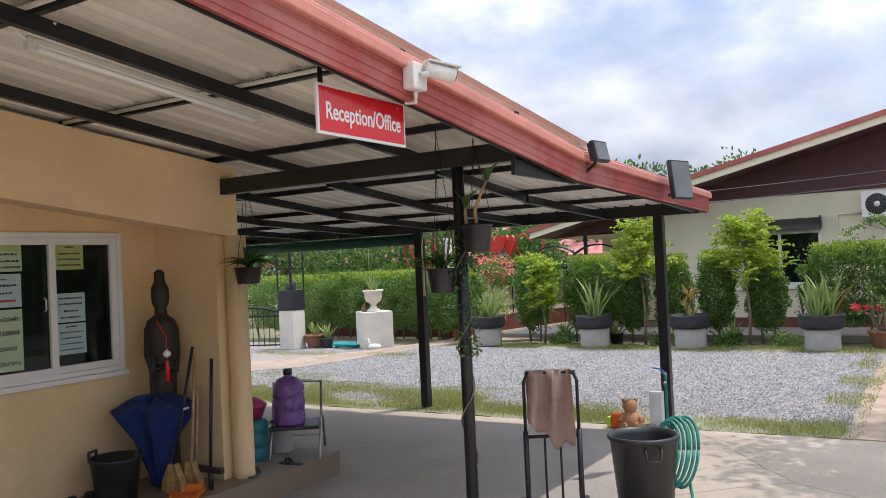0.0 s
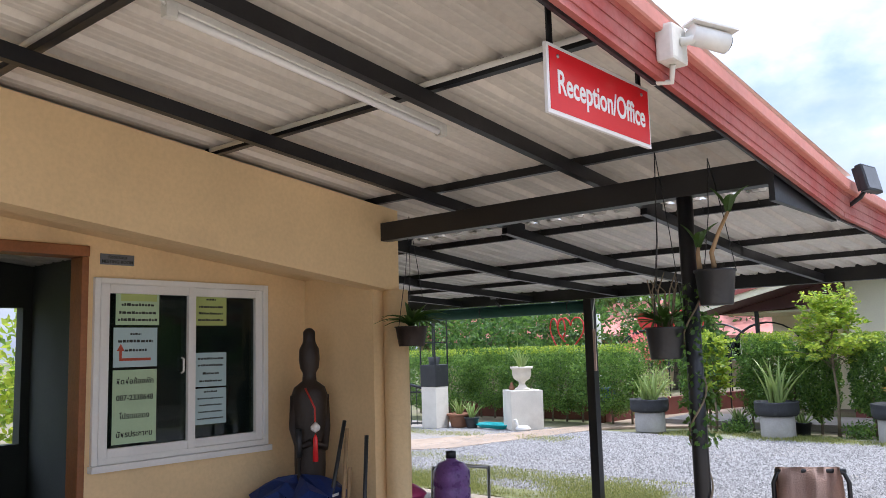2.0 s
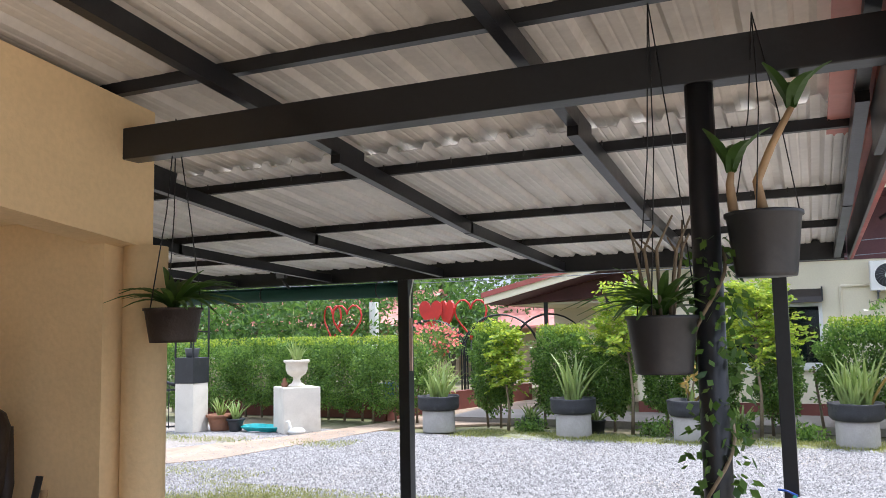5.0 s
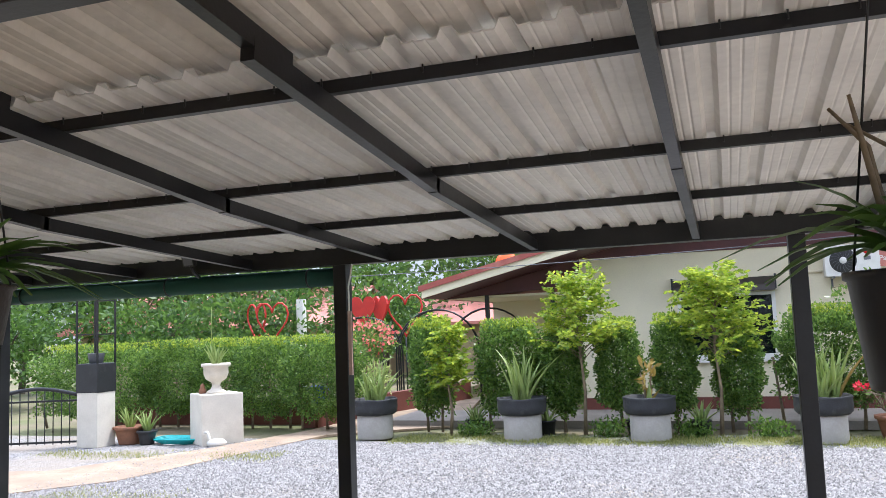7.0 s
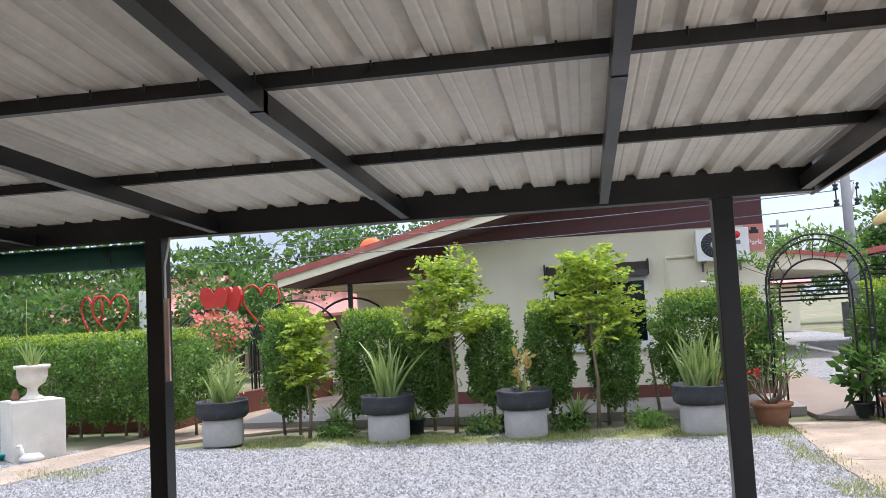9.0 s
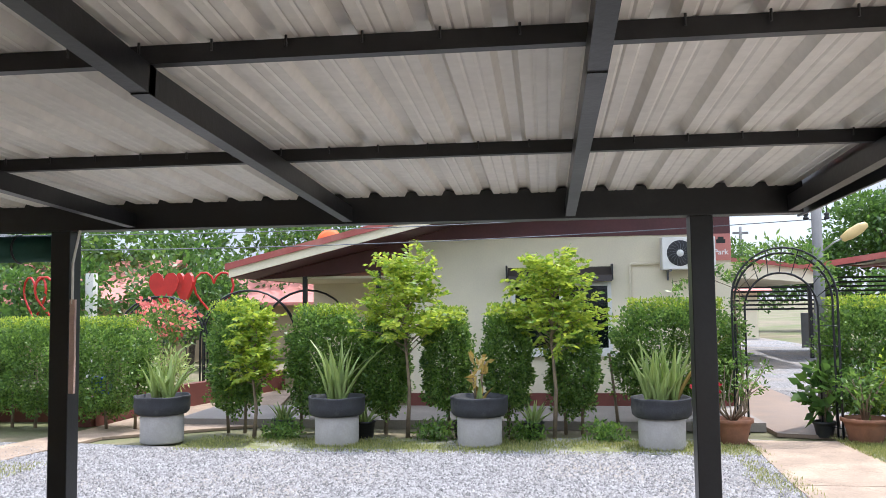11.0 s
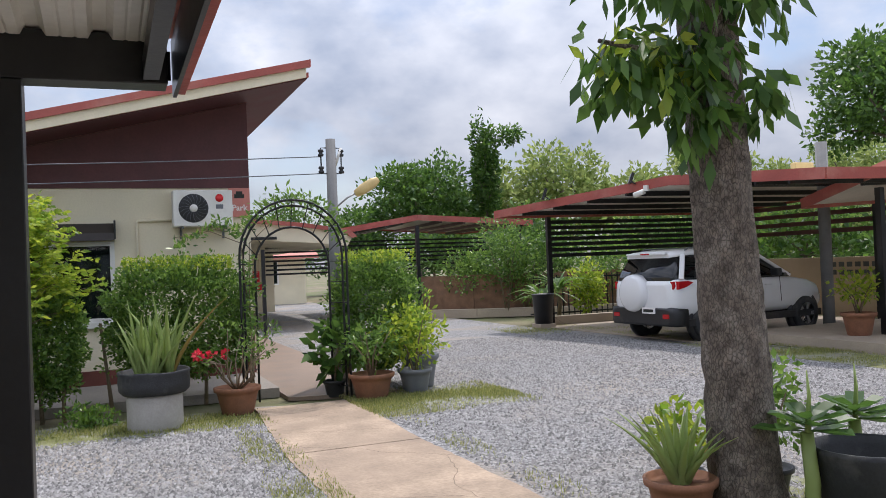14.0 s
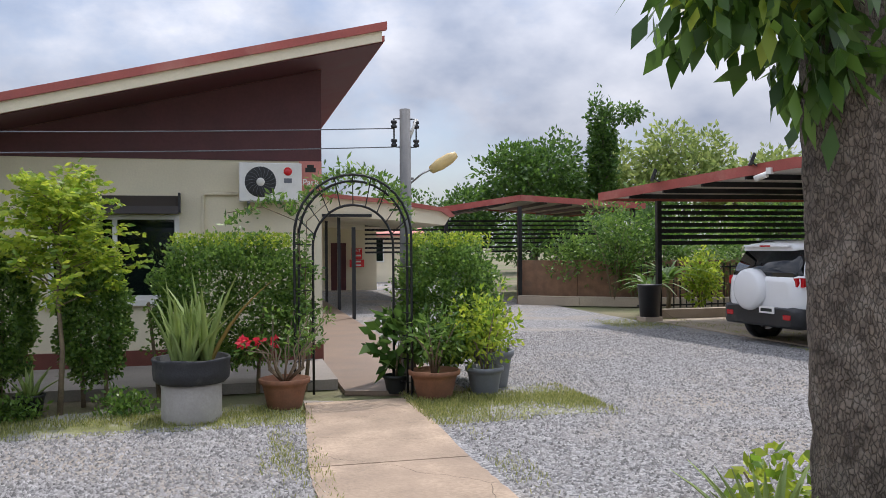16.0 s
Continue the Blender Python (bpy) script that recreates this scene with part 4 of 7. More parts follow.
for pts in (((-7.3, 3.39 + .13), (3.85, 2.21)), ((3.85, 2.21), (7.24, 2.11))):
    (ya_, za_), (yb_, zb_) = pts
    bm = bmesh.new()
    bar(bm, (-0.335, ya_, za_ + 0.085), (-0.335, yb_, zb_ + 0.085), 0.022, 0.17)
    for k in range(3):
        bar(bm, (-0.3225, ya_, za_ + 0.04 + 0.045 * k), (-0.3225, yb_, zb_ + 0.04 + 0.045 * k), 0.004, 0.03)
    part("board", bm, M["fascia"], fasc)
    bm = bmesh.new()
    bar(bm, (-0.354, ya_, za_ + 0.075), (-0.354, yb_, zb_ + 0.075), 0.012, 0.17)
    part("backing", bm, M["black"], fasc, "black painted inner face of the fascia")
    bm = bmesh.new()
    bar(bm, (-0.315, ya_, za_ + 0.158), (-0.315, yb_, zb_ + 0.158), 0.05, 0.05, bevel=0.006)
    bar(bm, (-0.345, ya_, za_ + 0.184), (-0.345, yb_, zb_ + 0.184), 0.09, 0.035, bevel=0.006)
    bar(bm, (-0.42, ya_, za_ + 0.2), (-0.42, yb_, zb_ + 0.2), 0.2, 0.012)
    part("capping", bm, M["fascia_top"], fasc)
bm = bmesh.new()
box(bm, (-8, 7.225, 2.15), (-0.364, 7.24, 2.235))
part("end_board", bm, M["black"], fasc, "black flashing along the roof end")

# ---------------------------------------------------------------- things on the porch roof
t = thing("fluorescent_lamp", "white fluorescent tube fitting under the roof", "lamp", (-1.43, 0, -0.05))
bm = bmesh.new()
bar(bm, (0, 0.78, 2.745), (0, 2.1, 2.60), 0.03, 0.03, bevel=0.004)
part("batten", bm, M["galv"], t)
bm = bmesh.new()
tube(bm, [(0, 0.82, 2.715), (0, 2.06, 2.578)], 0.014, 10)
part("tube", bm, M["sign_white"], t)
for y, z in ((0.8, 2.72), (2.08, 2.58)):
    bm = bmesh.new()
    box(bm, (-0.018, y - .02, z - .02), (0.018, y + .02, z + .03), bevel=0.004)
    part("tube_holder", bm, M["galv"], t)
bm = bmesh.new()
tube(bm, [(0, .8, 2.73), (.03, .72, 2.76), (.06, .76, 2.82), (.1, .85, 2.8)], 0.006, 6)
part("cable", bm, M["white"], t)

t = thing("office_sign", "red and white hanging sign with white lettering", "sign", (-0.44, 0, 0))
bm = bmesh.new()
box(bm, (-0.012, 1.375, 2.262), (0.0, 2.0, 2.468), bevel=0.002)
part("panel", bm, M["sign_white"], t)
part("red_face", boxes(((0.0005, 1.387, 2.274), (0.002, 1.988, 2.456))), M["sign_red"], t)
text_mesh("writing", "Reception/Office", 0.098, M["sign_white"], t, Matrix.Translation((0.003, 1.69, 2.357)) @ TX @ Matrix.Diagonal((0.80, 1, 1, 1)), bold=True)
for y in (1.43, 1.94):
    bm = bmesh.new()
    lathe(bm, [(0, 0), (.006, 0), (.006, .003), (0, .004)], 10)
    part("screw", bm, M["steel"], t).matrix_basis = Matrix.Translation((0.002, y, 2.435)) @ pose(0, 0, 0, 0, 90)
for y in (1.42, 1.96):
    part("hanger", boxes(((-0.02, y - .012, 2.40), (-0.013, y + .012, 2.66 - .11 * (y - 1.4)))), M["black"], t)

t = thing("security_camera", "white bullet security camera on a junction box", "camera", (-0.32, 1.87, 2.53))
bm = bmesh.new()
box(bm, (0, -0.055, -0.045), (0.06, 0.055, 0.075), bevel=0.01)
part("junction_box", bm, M["galv"], t)
bm = bmesh.new()
tube(bm, [(0.06, 0, 0.02), (0.085, 0.01, 0.02), (0.11, 0.03, 0.035)], 0.014, 10)
part("bracket", bm, M["galv"], t)
bm = bmesh.new()
tube(bm, [(0.085, 0.02, 0.045), (0.16, 0.12, 0.02)], 0.033, 16)
part("body", bm, M["white"], t)
bm = bmesh.new()
tube(bm, [(0.155, 0.112, 0.022), (0.164, 0.124, 0.019)], 0.026, 14)
part("lens", bm, M["plastic_black"], t)
bm = bmesh.new()
bar(bm, (0.085, 0.01, 0.08), (0.175, 0.14, 0.055), 0.07, 0.006)
part("hood", bm, M["white"], t)
bm = bmesh.new()
tube(bm, [(0.03, 0, -0.045), (0.01, 0.03, -0.09), (-0.04, 0.0, -0.09), (-0.09, -.05, -0.02)], 0.01, 8)
part("conduit", bm, M["galv"], t)


def floodlight(at, turn, tilt, w=0.16, h=0.12, label="black floodlight on the roof edge"):
    t = thing("floodlight", label, "floodlight", at, turn)
    bm = bmesh.new()
    tube(bm, [(0, -0.1, -0.06), (0, -0.03, -0.02), (0, 0, 0.02)], 0.012, 6)
    part("bracket", bm, M["black"], t)
    R = pose(0, 0, 0.06, tilt)
    bm = bmesh.new()
    box(bm, (-w / 2, 0, -h / 2), (w / 2, 0.035, h / 2), bevel=0.006)
    for k in range(5):
        box(bm, (-w / 2 + .02 + k * w / 5, -0.018, -h / 2 + .01), (-w / 2 + .028 + k * w / 5, 0, h / 2 - .01))
    part("housing", bm, M["plastic_black"], t).matrix_basis = R
    bm = boxes(((-w / 2 + .012, 0.0355, -h / 2 + .012), (w / 2 - .012, 0.038, h / 2 - .012)))
    part("lens", bm, M["plastic_grey"], t).matrix_basis = R
    return t


floodlight((-0.24, 3.95, 2.335), -100, 12, 0.17, 0.14)
floodlight((-0.17, 5.6, 2.25), -108, 6, 0.27, 0.32, "tall black floodlight on the fascia corner")
floodlight((-4.85, 6.98, 2.14), 180, -20, 0.1, 0.08, "small floodlight under the end beam")

# ---------------------------------------------------------------- cream house
HX0, HX1, HY = -3.67, 1.43, 16.8
ROOF_S = 0.24


def roof_z(x):
    return 4.22 - ROOF_S * (2.14 - x)


house = thing("cream_house", "cream house with maroon gable and mono-pitch red roof", "house")
for lo, hi in (((HX0, HY, 0.0), (-2.0, HY + 0.15, 2.78)), ((-2.0, HY, 0.0), (-0.42, HY + 0.15, 0.95)), ((-2.0, HY, 2.05), (-0.42, HY + 0.15, 2.78)), ((-0.42, HY, 0.0), (HX1, HY + 0.15, 2.78))):
    part("front_wall", boxes((lo, hi)), M["cream"], house)
part("side_wall", boxes(((HX1 - 0.15, HY + 0.15, 0.0), (HX1, 30, 2.78))), M["cream"], house)
part("side_wall", boxes(((HX0, HY + 0.15, 0.0), (HX0 + 0.15, 20.0, 2.78))), M["cream"], house)
bm = bmesh.new()
prism(bm, [(-6.3, roof_z(-6.3) - 0.02), (HX0, 2.32), (HX0, 2.78), (HX1, 2.78), (HX1, roof_z(HX1) - 0.02)], "y", HY - 0.02, HY + 0.14)
prism(bm, [(HY + 0.14, 2.78), (30, 2.78), (30, roof_z(HX1) - .02), (HY + 0.14, roof_z(HX1) - .02)], "x", HX1 - 0.15, HX1 + 0.01)
part("gable", bm, M["maroon"], house, "maroon boarded gable")
bm = boxes(((HX0, HY - 0.012, 0.10), (HX1 + 0.012, HY, 0.30)), ((HX1, HY, 0.02), (HX1 + 0.012, 30, 0.25)))
part("base_band", bm, M["redbase"], house, "dark red painted base band")
bm = bmesh.new()
prism(bm, [(-6.35, roof_z(-6.35)), (2.14, roof_z(2.14)), (2.14, roof_z(2.14) + 0.07), (-6.35, roof_z(-6.35) + 0.07)], "y", 15.82, 30)
part("roof", bm, M["red_roof"], house)
bm = bmesh.new()
prism(bm, [(-6.35, roof_z(-6.35) - 0.0), (2.10, roof_z(2.10) - 0.0), (2.10, roof_z(2.10) + 0.13), (-6.35, roof_z(-6.35) + 0.13)], "y", 15.79, 15.818)
part("bargeboard", bm, M["cream"], house, "cream bargeboard")
bm = bmesh.new()
prism(bm, [(-6.4, roof_z(-6.4) + 0.13), (2.16, roof_z(2.16) + 0.13), (2.16, roof_z(2.16) + 0.23), (-6.4, roof_z(-6.4) + 0.23)], "y", 15.75, 15.83)
part("verge_cap", bm, M["red_roof"], house, "red metal verge cap")
bm = bmesh.new()
prism(bm, [(HX1 + .02, roof_z(HX1 + .02) - 0.015), (2.12, roof_z(2.12) - 0.015), (2.12, roof_z(2.12) - 0.004), (HX1 + .02, roof_z(HX1 + .02) - 0.004)], "y", 15.83, 30)
part("soffit", bm, M["maroon"], house)
bm = bmesh.new()
prism(bm, [(-6.3, roof_z(-6.3) - 0.015), (HX1 + .02, roof_z(HX1 + .02) - 0.015), (HX1 + .02, roof_z(HX1 + .02) - 0.004), (-6.3, roof_z(-6.3) - 0.004)], "y", 15.83, HY - .022)
part("soffit", bm, M["maroon"], house)
bm = boxes(((-6.2, 20.0, 0), (HX0 + 0.15, 20.15, 2.3)))
part("porch_wall", bm, M["cream"], house)
bm = boxes(((-6.2, 16.9, 2.18), (HX0, 20, 2.22)))
part("porch_ceiling", bm, M["cream"], house)
for x in (-5.45, -4.2):
    bm = boxes(((x - .035, 16.85, 0), (x + .035, 16.92, 2.3)))
    part("porch_post", bm, M["black"], house)
bm = bmesh.new()
for lo, hi in (((-2.0, HY - .02, .95), (-1.94, HY + .05, 2.05)), ((-0.48, HY - .02, .95), (-0.42, HY + .05, 2.05)), ((-1.94, HY - .02, 1.99), (-0.48, HY + .05, 2.05)), ((-1.94, HY - .02, .95), (-0.48, HY + .05, 1.01)), ((-1.24, HY - .01, 1.01), (-1.18, HY + .04, 1.99))):
    box(bm, lo, hi, bevel=0.004)
wd = part("window", bm, M["upvc"], house)
part("pane", boxes(((-1.94, HY + .01, 1.01), (-0.48, HY + .016, 1.99))), M["glass"], wd)
part("sill", boxes(((-2.08, HY - .06, .88), (-0.34, HY, .949))), M["white"], wd)
# dark panel behind the glass stands in for the unlit room
part("room_shade_panel", boxes(((-2.3, HY + 0.6, .8), (-0.2, HY + 0.62, 2.2))), M["shade_dark"], wd)
bm = bmesh.new()
prism(bm, [(HY, 2.3), (HY - .18, 2.16), (HY - .22, 2.06), (HY - .16, 2.06), (HY - .12, 2.13), (HY, 2.22)], "x", -2.05, -0.42)
aw = part("window_awning", bm, M["brown_canvas"], house, "dark brown canvas awning rolled over the window")
for x in (-2.07, -0.41):
    part("awning_bracket", boxes(((x - .012, HY - .2, 2.08), (x + .012, HY, 2.33))), M["black"], aw)
bm = bmesh.new()
tube(bm, [(-0.12, HY - .03, 0.5), (-0.12, HY - .03, 2.30), (-0.10, HY - .03, 2.33), (0.33, HY - .03, 2.33)], 0.022, 10)
part("pipe_cover", bm, M["cream"], house)

dish = thing("satellite_dish", "round orange red satellite dish on the roof edge", "satellite dish", (-5.34, 18, roof_z(-5.34) + .07))
bm = bmesh.new()
lathe(bm, [(0, .05), (.13, .03), (.215, -.02), (.22, -.01), (.13, .04), (0, .06)], 28)
part("reflector", bm, M["vest"], dish).matrix_basis = Matrix.Translation((0, 0, .44)) @ pose(0, 0, 0, 65, 0, 0)
bm = bmesh.new()
tube(bm, [(0, .05, 0), (0, .05, .46)], .02, 8)
part("stand", bm, M["steel"], dish)

ac = thing("air_conditioner", "white outdoor air conditioner unit on wall brackets", "air conditioner", (0.74, HY, 2.22))
bm = bmesh.new()
box(bm, (-0.40, -0.33, 0), (0.40, -0.06, 0.50), bevel=0.015)
part("casing", bm, M["white"], ac)
bm = bmesh.new()
lathe(bm, [(0.0, 0.004), (0.185, 0.004), (0.2, 0.0)], 32)
part("fan_opening", bm, M["plastic_black"], ac).matrix_basis = Matrix.Translation((-0.13, -0.332, 0.25)) @ pose(0, 0, 0, 90)
for k in range(18):
    bm = bmesh.new()
    a = k * math.pi / 9
    tube(bm, [(0.05 * math.cos(a), 0, 0.05 * math.sin(a)), (0.13 * math.cos(a + .12), -.008, 0.13 * math.sin(a + .12)), (0.19 * math.cos(a + .3), 0, 0.19 * math.sin(a + .3))], 0.0032, 4)
    part("grille_wire", bm, M["plastic_grey"], ac).matrix_basis = Matrix.Translation((-0.13, -0.345, 0.25))
bm = bmesh.new()
lathe(bm, [(0, 0.02), (0.05, 0.015), (0.055, 0.0)], 20)
part("hub", bm, M["white"], ac).matrix_basis = Matrix.Translation((-0.13, -0.34, 0.25)) @ pose(0, 0, 0, 90)
bm = bmesh.new()
lathe(bm, [(0, 0.003), (0.055, 0.003), (0.055, 0)], 24)
part("badge", bm, M["sign_red"], ac).matrix_basis = Matrix.Translation((0.22, -0.331, 0.39)) @ pose(0, 0, 0, 90)
part("badge_bar", boxes(((0.17, -0.334, 0.24), (0.27, -0.331, 0.30))), M["plastic_grey"], ac)
for x in (-.28, .3):
    bm = boxes(((x - .015, -.35, -.03), (x + .015, 0.0, 0)), ((x - .015, -.03, -.16), (x + .015, 0, -.03)))
    part("bracket", bm, M["plastic_grey"], ac)
ps = thing("parking_sign", "faded pink parking sign with a small car symbol", "sign", (1.28, HY - 0.022, 2.36))
part("panel", boxes(((-.15, -.012, 0), (.15, 0, .42))), M["salmon"], ps)
part("car_symbol", boxes(((-.07, -.016, .27), (.07, -.0125, .33)), ((-.045, -.016, .33), (.045, -.0125, .37))), M["ink"], ps)
text_mesh("writing", "Park", 0.12, M["sign_white"], ps, Matrix.Translation((0, -0.014, .13)) @ pose(0, 0, 0, 90), bold=True)

# ---------------------------------------------------------------- plants


def trunk_part(t, pts, r, taper=0.6, name="trunk", mat="stem"):
    bm = bmesh.new()
    tube(bm, pts, r, 8, taper)
    return part(name, bm, M[mat], t)


def hedge(name, at, radii, z0, n, label, mat="hedge_leaf", leaf=(0.052, 0.034), stems=3, flat=3.0, cat="shrub"):
    """A clipped shrub on short stems; radii half sizes, z0 height of the lowest leaves."""
    t = thing(name, label, cat, (at[0], at[1], 0), group="clipped hedge shrubs")
    rx, ry, rz = radii
    rnd = random.Random(int(at[0] * 100 + 7))
    for k in range(stems):
        x = (k - (stems - 1) / 2) * rx * 0.7
        trunk_part(t, [(x, rnd.uniform(-.05, .05), 0), (x * 1.05, 0, z0 * .7 + .1), (x * 1.15 + rnd.uniform(-.05, .05), 0, z0 + rz)], 0.025)
    p, u = blob_points(n, (0, 0, z0 + rz), radii, 0.4, 0.17, 2.9, flat)
    q, w = blob_points(n // 7, (0, 0, z0 + rz), (rx * 1.08, ry * 1.08, rz * 1.06), 0.1, 0.16, 3.7, flat)
    leafy("foliage", np.concatenate([p, q]), np.concatenate([u, w]) * 0.9 + np.array((0, 0, .25)), leaf[0], leaf[1], M[mat], t, 0.1, 0.7)
    # thin shoots on top
    m = max(40, n // 60)
    s = np.stack([rng.uniform(-rx, rx, m) * .85, rng.uniform(-ry, ry, m) * .7, np.full(m, z0 + 2 * rz * .96)], axis=1)
    s = np.repeat(s, 6, axis=0)
    s[:, 2] += rng.uniform(0, 0.16, len(s))
    leafy("top_growth", s, np.tile((0, 0, .8), (len(s), 1)), leaf[0] * .8, leaf[1] * .7, M["bright_leaf"], t, 0, .8)
    return t


SHRUB = "clipped dark green hedge shrub on short stems"
hedge("hedge_shrub", (-5.72, 14.5), (.36, .34, .68), .34, 9000, SHRUB, stems=2, flat=2.4)
hedge("hedge_shrub", (-4.45, 14.55), (.5, .36, .64), .36, 12000, SHRUB, stems=3)
hedge("hedge_shrub", (-3.62, 14.5), (.29, .32, .58), .34, 8000, SHRUB, stems=1, flat=2.4)
hedge("hedge_shrub", (-2.78, 14.5), (.31, .32, .62), .34, 8000, SHRUB, stems=1, flat=2.4)
hedge("hedge_shrub", (-1.98, 14.5), (.3, .32, .64), .34, 8000, SHRUB, stems=1, flat=2.4)
hedge("hedge_shrub", (-1.12, 14.55), (.31, .32, .58), .32, 8000, SHRUB, stems=2, flat=2.4)
hedge("hedge_block", (.26, 14.85), (.74, .36, .62), .42, 16000, "broad clipped green hedge beside the arch", stems=4, flat=3.6)
hedge("hedge_block", (2.72, 15.0), (.55, .5, .68), .3, 15000, "round clipped green bush beside the arch", stems=3, flat=2.6)
for x, w in ((-11.0, .54), (-9.95, .5), (-8.93, .52)):
    hedge("hedge_block", (x, 14.95 + .08 * math.sin(x * 5)), (w, .45, .6), .3, 10500, "clipped green hedge bush behind the pedestal", stems=3, flat=3.6)
hedge("hedge_block", (-7.75, 14.7), (.62, .45, .6), .3, 12000, "clipped green hedge end behind the pedestal", stems=3, flat=4)
hedge("hedge_block", (-12.6, 14.8), (1.2, .45, .6), .28, 16000, "clipped green hedge beside the garden gate", stems=4, flat=4)


def frond_tree(at, height, crown_z, spread, label, n=46, mat="bright_leaf"):
    """A small tree with feathery leaves: thin trunk, limbs, and leaflets in pairs."""
    t = thing("sapling", label, "tree", (at[0], at[1], 0), group="young feathery trees")
    rnd = random.Random(int(at[0] * 31))
    trunk_part(t, [(0, 0, 0), (.03, 0, crown_z * .5), (-.02, .01, crown_z), (0.03, 0, height * .85)], 0.03, .35)
    pts, out = [], []
    bm = bmesh.new()
    for k in range(n):
        z = crown_z * .85 + (height - crown_z * .85) * (k / n) ** .9
        a = k * 2.4 + rnd.uniform(-.3, .3)
        ln = spread * (1 - .62 * (k / n)) * rnd.uniform(.65, 1.1)
        d = Vector((math.cos(a), math.sin(a), rnd.uniform(.25, 1.1))).normalized()
        base = Vector((0, 0, z))
        mid = base + d * ln * .55
        tip = base + d * ln + Vector((0, 0, -ln * .12))
        tube(bm, [base, mid, tip], 0.008, 4, .3)
        for fr in range(6):
            o = base.lerp(tip, .35 + .12 * fr)
            fd = (d + Vector((rnd.gauss(0, .8), rnd.gauss(0, .8), rnd.gauss(0.1, .5)))).normalized()
            fl = rnd.uniform(.16, .28)
            sd = fd.cross(Vector((0, 0, 1))).normalized()
            for j in range(8):
                q = o + fd * fl * (j + 1) / 8 - Vector((0, 0, .03 * (j / 8) ** 2))
                for sg in (-1, 1):
                    pts.append(q)
                    out.append(sd * sg * 1.6 + fd * .9)
    part("branching", bm, M["stem"], t)
    leafy("crown", np.array(pts), np.array(out), 0.085, 0.042, M[mat], t, .45, .45)
    return t


SAP = "young feathery lime green tree with a thin trunk"
frond_tree((-3.28, 14.2), 2.18, 1.25, .9, SAP, 52)
frond_tree((-1.38, 14.2), 2.22, 1.25, .86, SAP, 52)
frond_tree((-5.32, 14.1), 1.65, .75, .42, "slender young tree with yellow green leaves", 26)


def aloe(t, at, n, length, spread, seed, dry=0, upright=.9, width=.05):
    """Thick tapering leaves in a rosette; each is a part."""
    rnd = random.Random(seed)
    for k in range(n):
        a = k * 2.39996 + rnd.uniform(-.2, .2)
        f = k / n
        lean = spread * (1 - f) * rnd.uniform(.8, 1.15) + .05
        ln = length * rnd.uniform(.7, 1.05)
        d = Vector((math.cos(a), math.sin(a), 0))
        s = Vector((-d.y, d.x, 0))
        rows = []
        for j in range(6):
            u = j / 5
            p = Vector(at) + d * (.03 + ln * lean * u * (.7 + .5 * u)) + Vector((0, 0, ln * upright * u * (1 - .28 * lean * u)))
            w = width * (1 - u ** 1.6) + .002
            rows.append((p, w))
        bm = bmesh.new()
        grid = []
        for p, w in rows:
            nrm = (Vector((0, 0, 1)) - d * .6).normalized()
            grid.append([bm.verts.new(p + s * w + d * -.3 * w), bm.verts.new(p + d * .0), bm.verts.new(p - s * w + d * -.3 * w), bm.verts.new(p + d * w * .6 - nrm * .2 * w)])
        for g, h in zip(grid, grid[1:]):
            for c in range(4):
                bm.faces.new((g[c], g[(c + 1) % 4], h[(c + 1) % 4], h[c])).smooth = c > 1
        part("leaf", bm, M["aloe_dry"] if k < dry else M["aloe"], t)


def ring_planter(at, seed, n, length, label, spread=.7, dry=0, rosettes=((0, 0),)):
    t = thing("ring_planter", label, "planter", at, group="aloe planters on cement rings")
    bm = bmesh.new()
    lathe(bm, [(0, 0), (.27, 0), (.275, .02), (.275, .34), (.265, .36), (.0, .36)], 36)
    part("cement_ring", bm, M["cement"], t)
    bm = bmesh.new()
    lathe(bm, [(.2, .361), (.31, .365), (.345, .40), (.355, .48), (.35, .56), (.36, .585), (.35, .60), (.33, .595), (.32, .55), (0, .53)], 36)
    v = list(bm.verts)
    for q in v:
        q.co.x += .004 * math.sin(9 * math.atan2(q.co.y, q.co.x)) * (q.co.z > .55)
        q.co.z += .005 * math.sin(5 * math.atan2(q.co.y, q.co.x) + seed) * (q.co.z > .55)
    part("tyre_pot", bm, M["rubber"], t, "black recycled tyre pot")
    for k, (x, y) in enumerate(rosettes):
        aloe(t, (x, y, .53), n, length * (1 - .12 * k), spread, seed + k, dry * (k == 0), 1.0, .04)
    return t


ring_planter((-6.445, 13.78, 0), 3, 9, .68, "aloe in a black tyre pot on a cement ring", .6, 0, ((.08, 0), (-.1, .04)))
ring_planter((-4.10, 13.72, 0), 5, 9, .9, "tall aloe in a black tyre pot on a cement ring", .5, 0, ((.05, 0), (-.07, .05)))
t = ring_planter((-2.30, 13.72, 0), 8, 3, .3, "sparse brown plant in a tyre pot on a cement ring", .5, 2)
trunk_part(t, [(0.02, 0, .53), (.03, .01, .8), (.08, .02, 1.02)], 0.02, .5, "stem")
trunk_part(t, [(-.04, 0, .53), (-.06, .01, .75), (-.1, .02, .92)], 0.015, .5, "stem")
p, u = blob_points(34, (0, 0, .88), (.1, .1, .2), .8)
leafy("leaves", p, u * .4 + np.array((0, 0, .6)), .17, .05, M["aloe_dry"], t, .2, .5)
t = ring_planter((-0.12, 13.62, 0), 11, 10, .92, "large aloe cluster in a black tyre pot on cement", .5, 1, ((.13, -.02), (-.12, .03), (.02, .1), (-.03, -.12)))
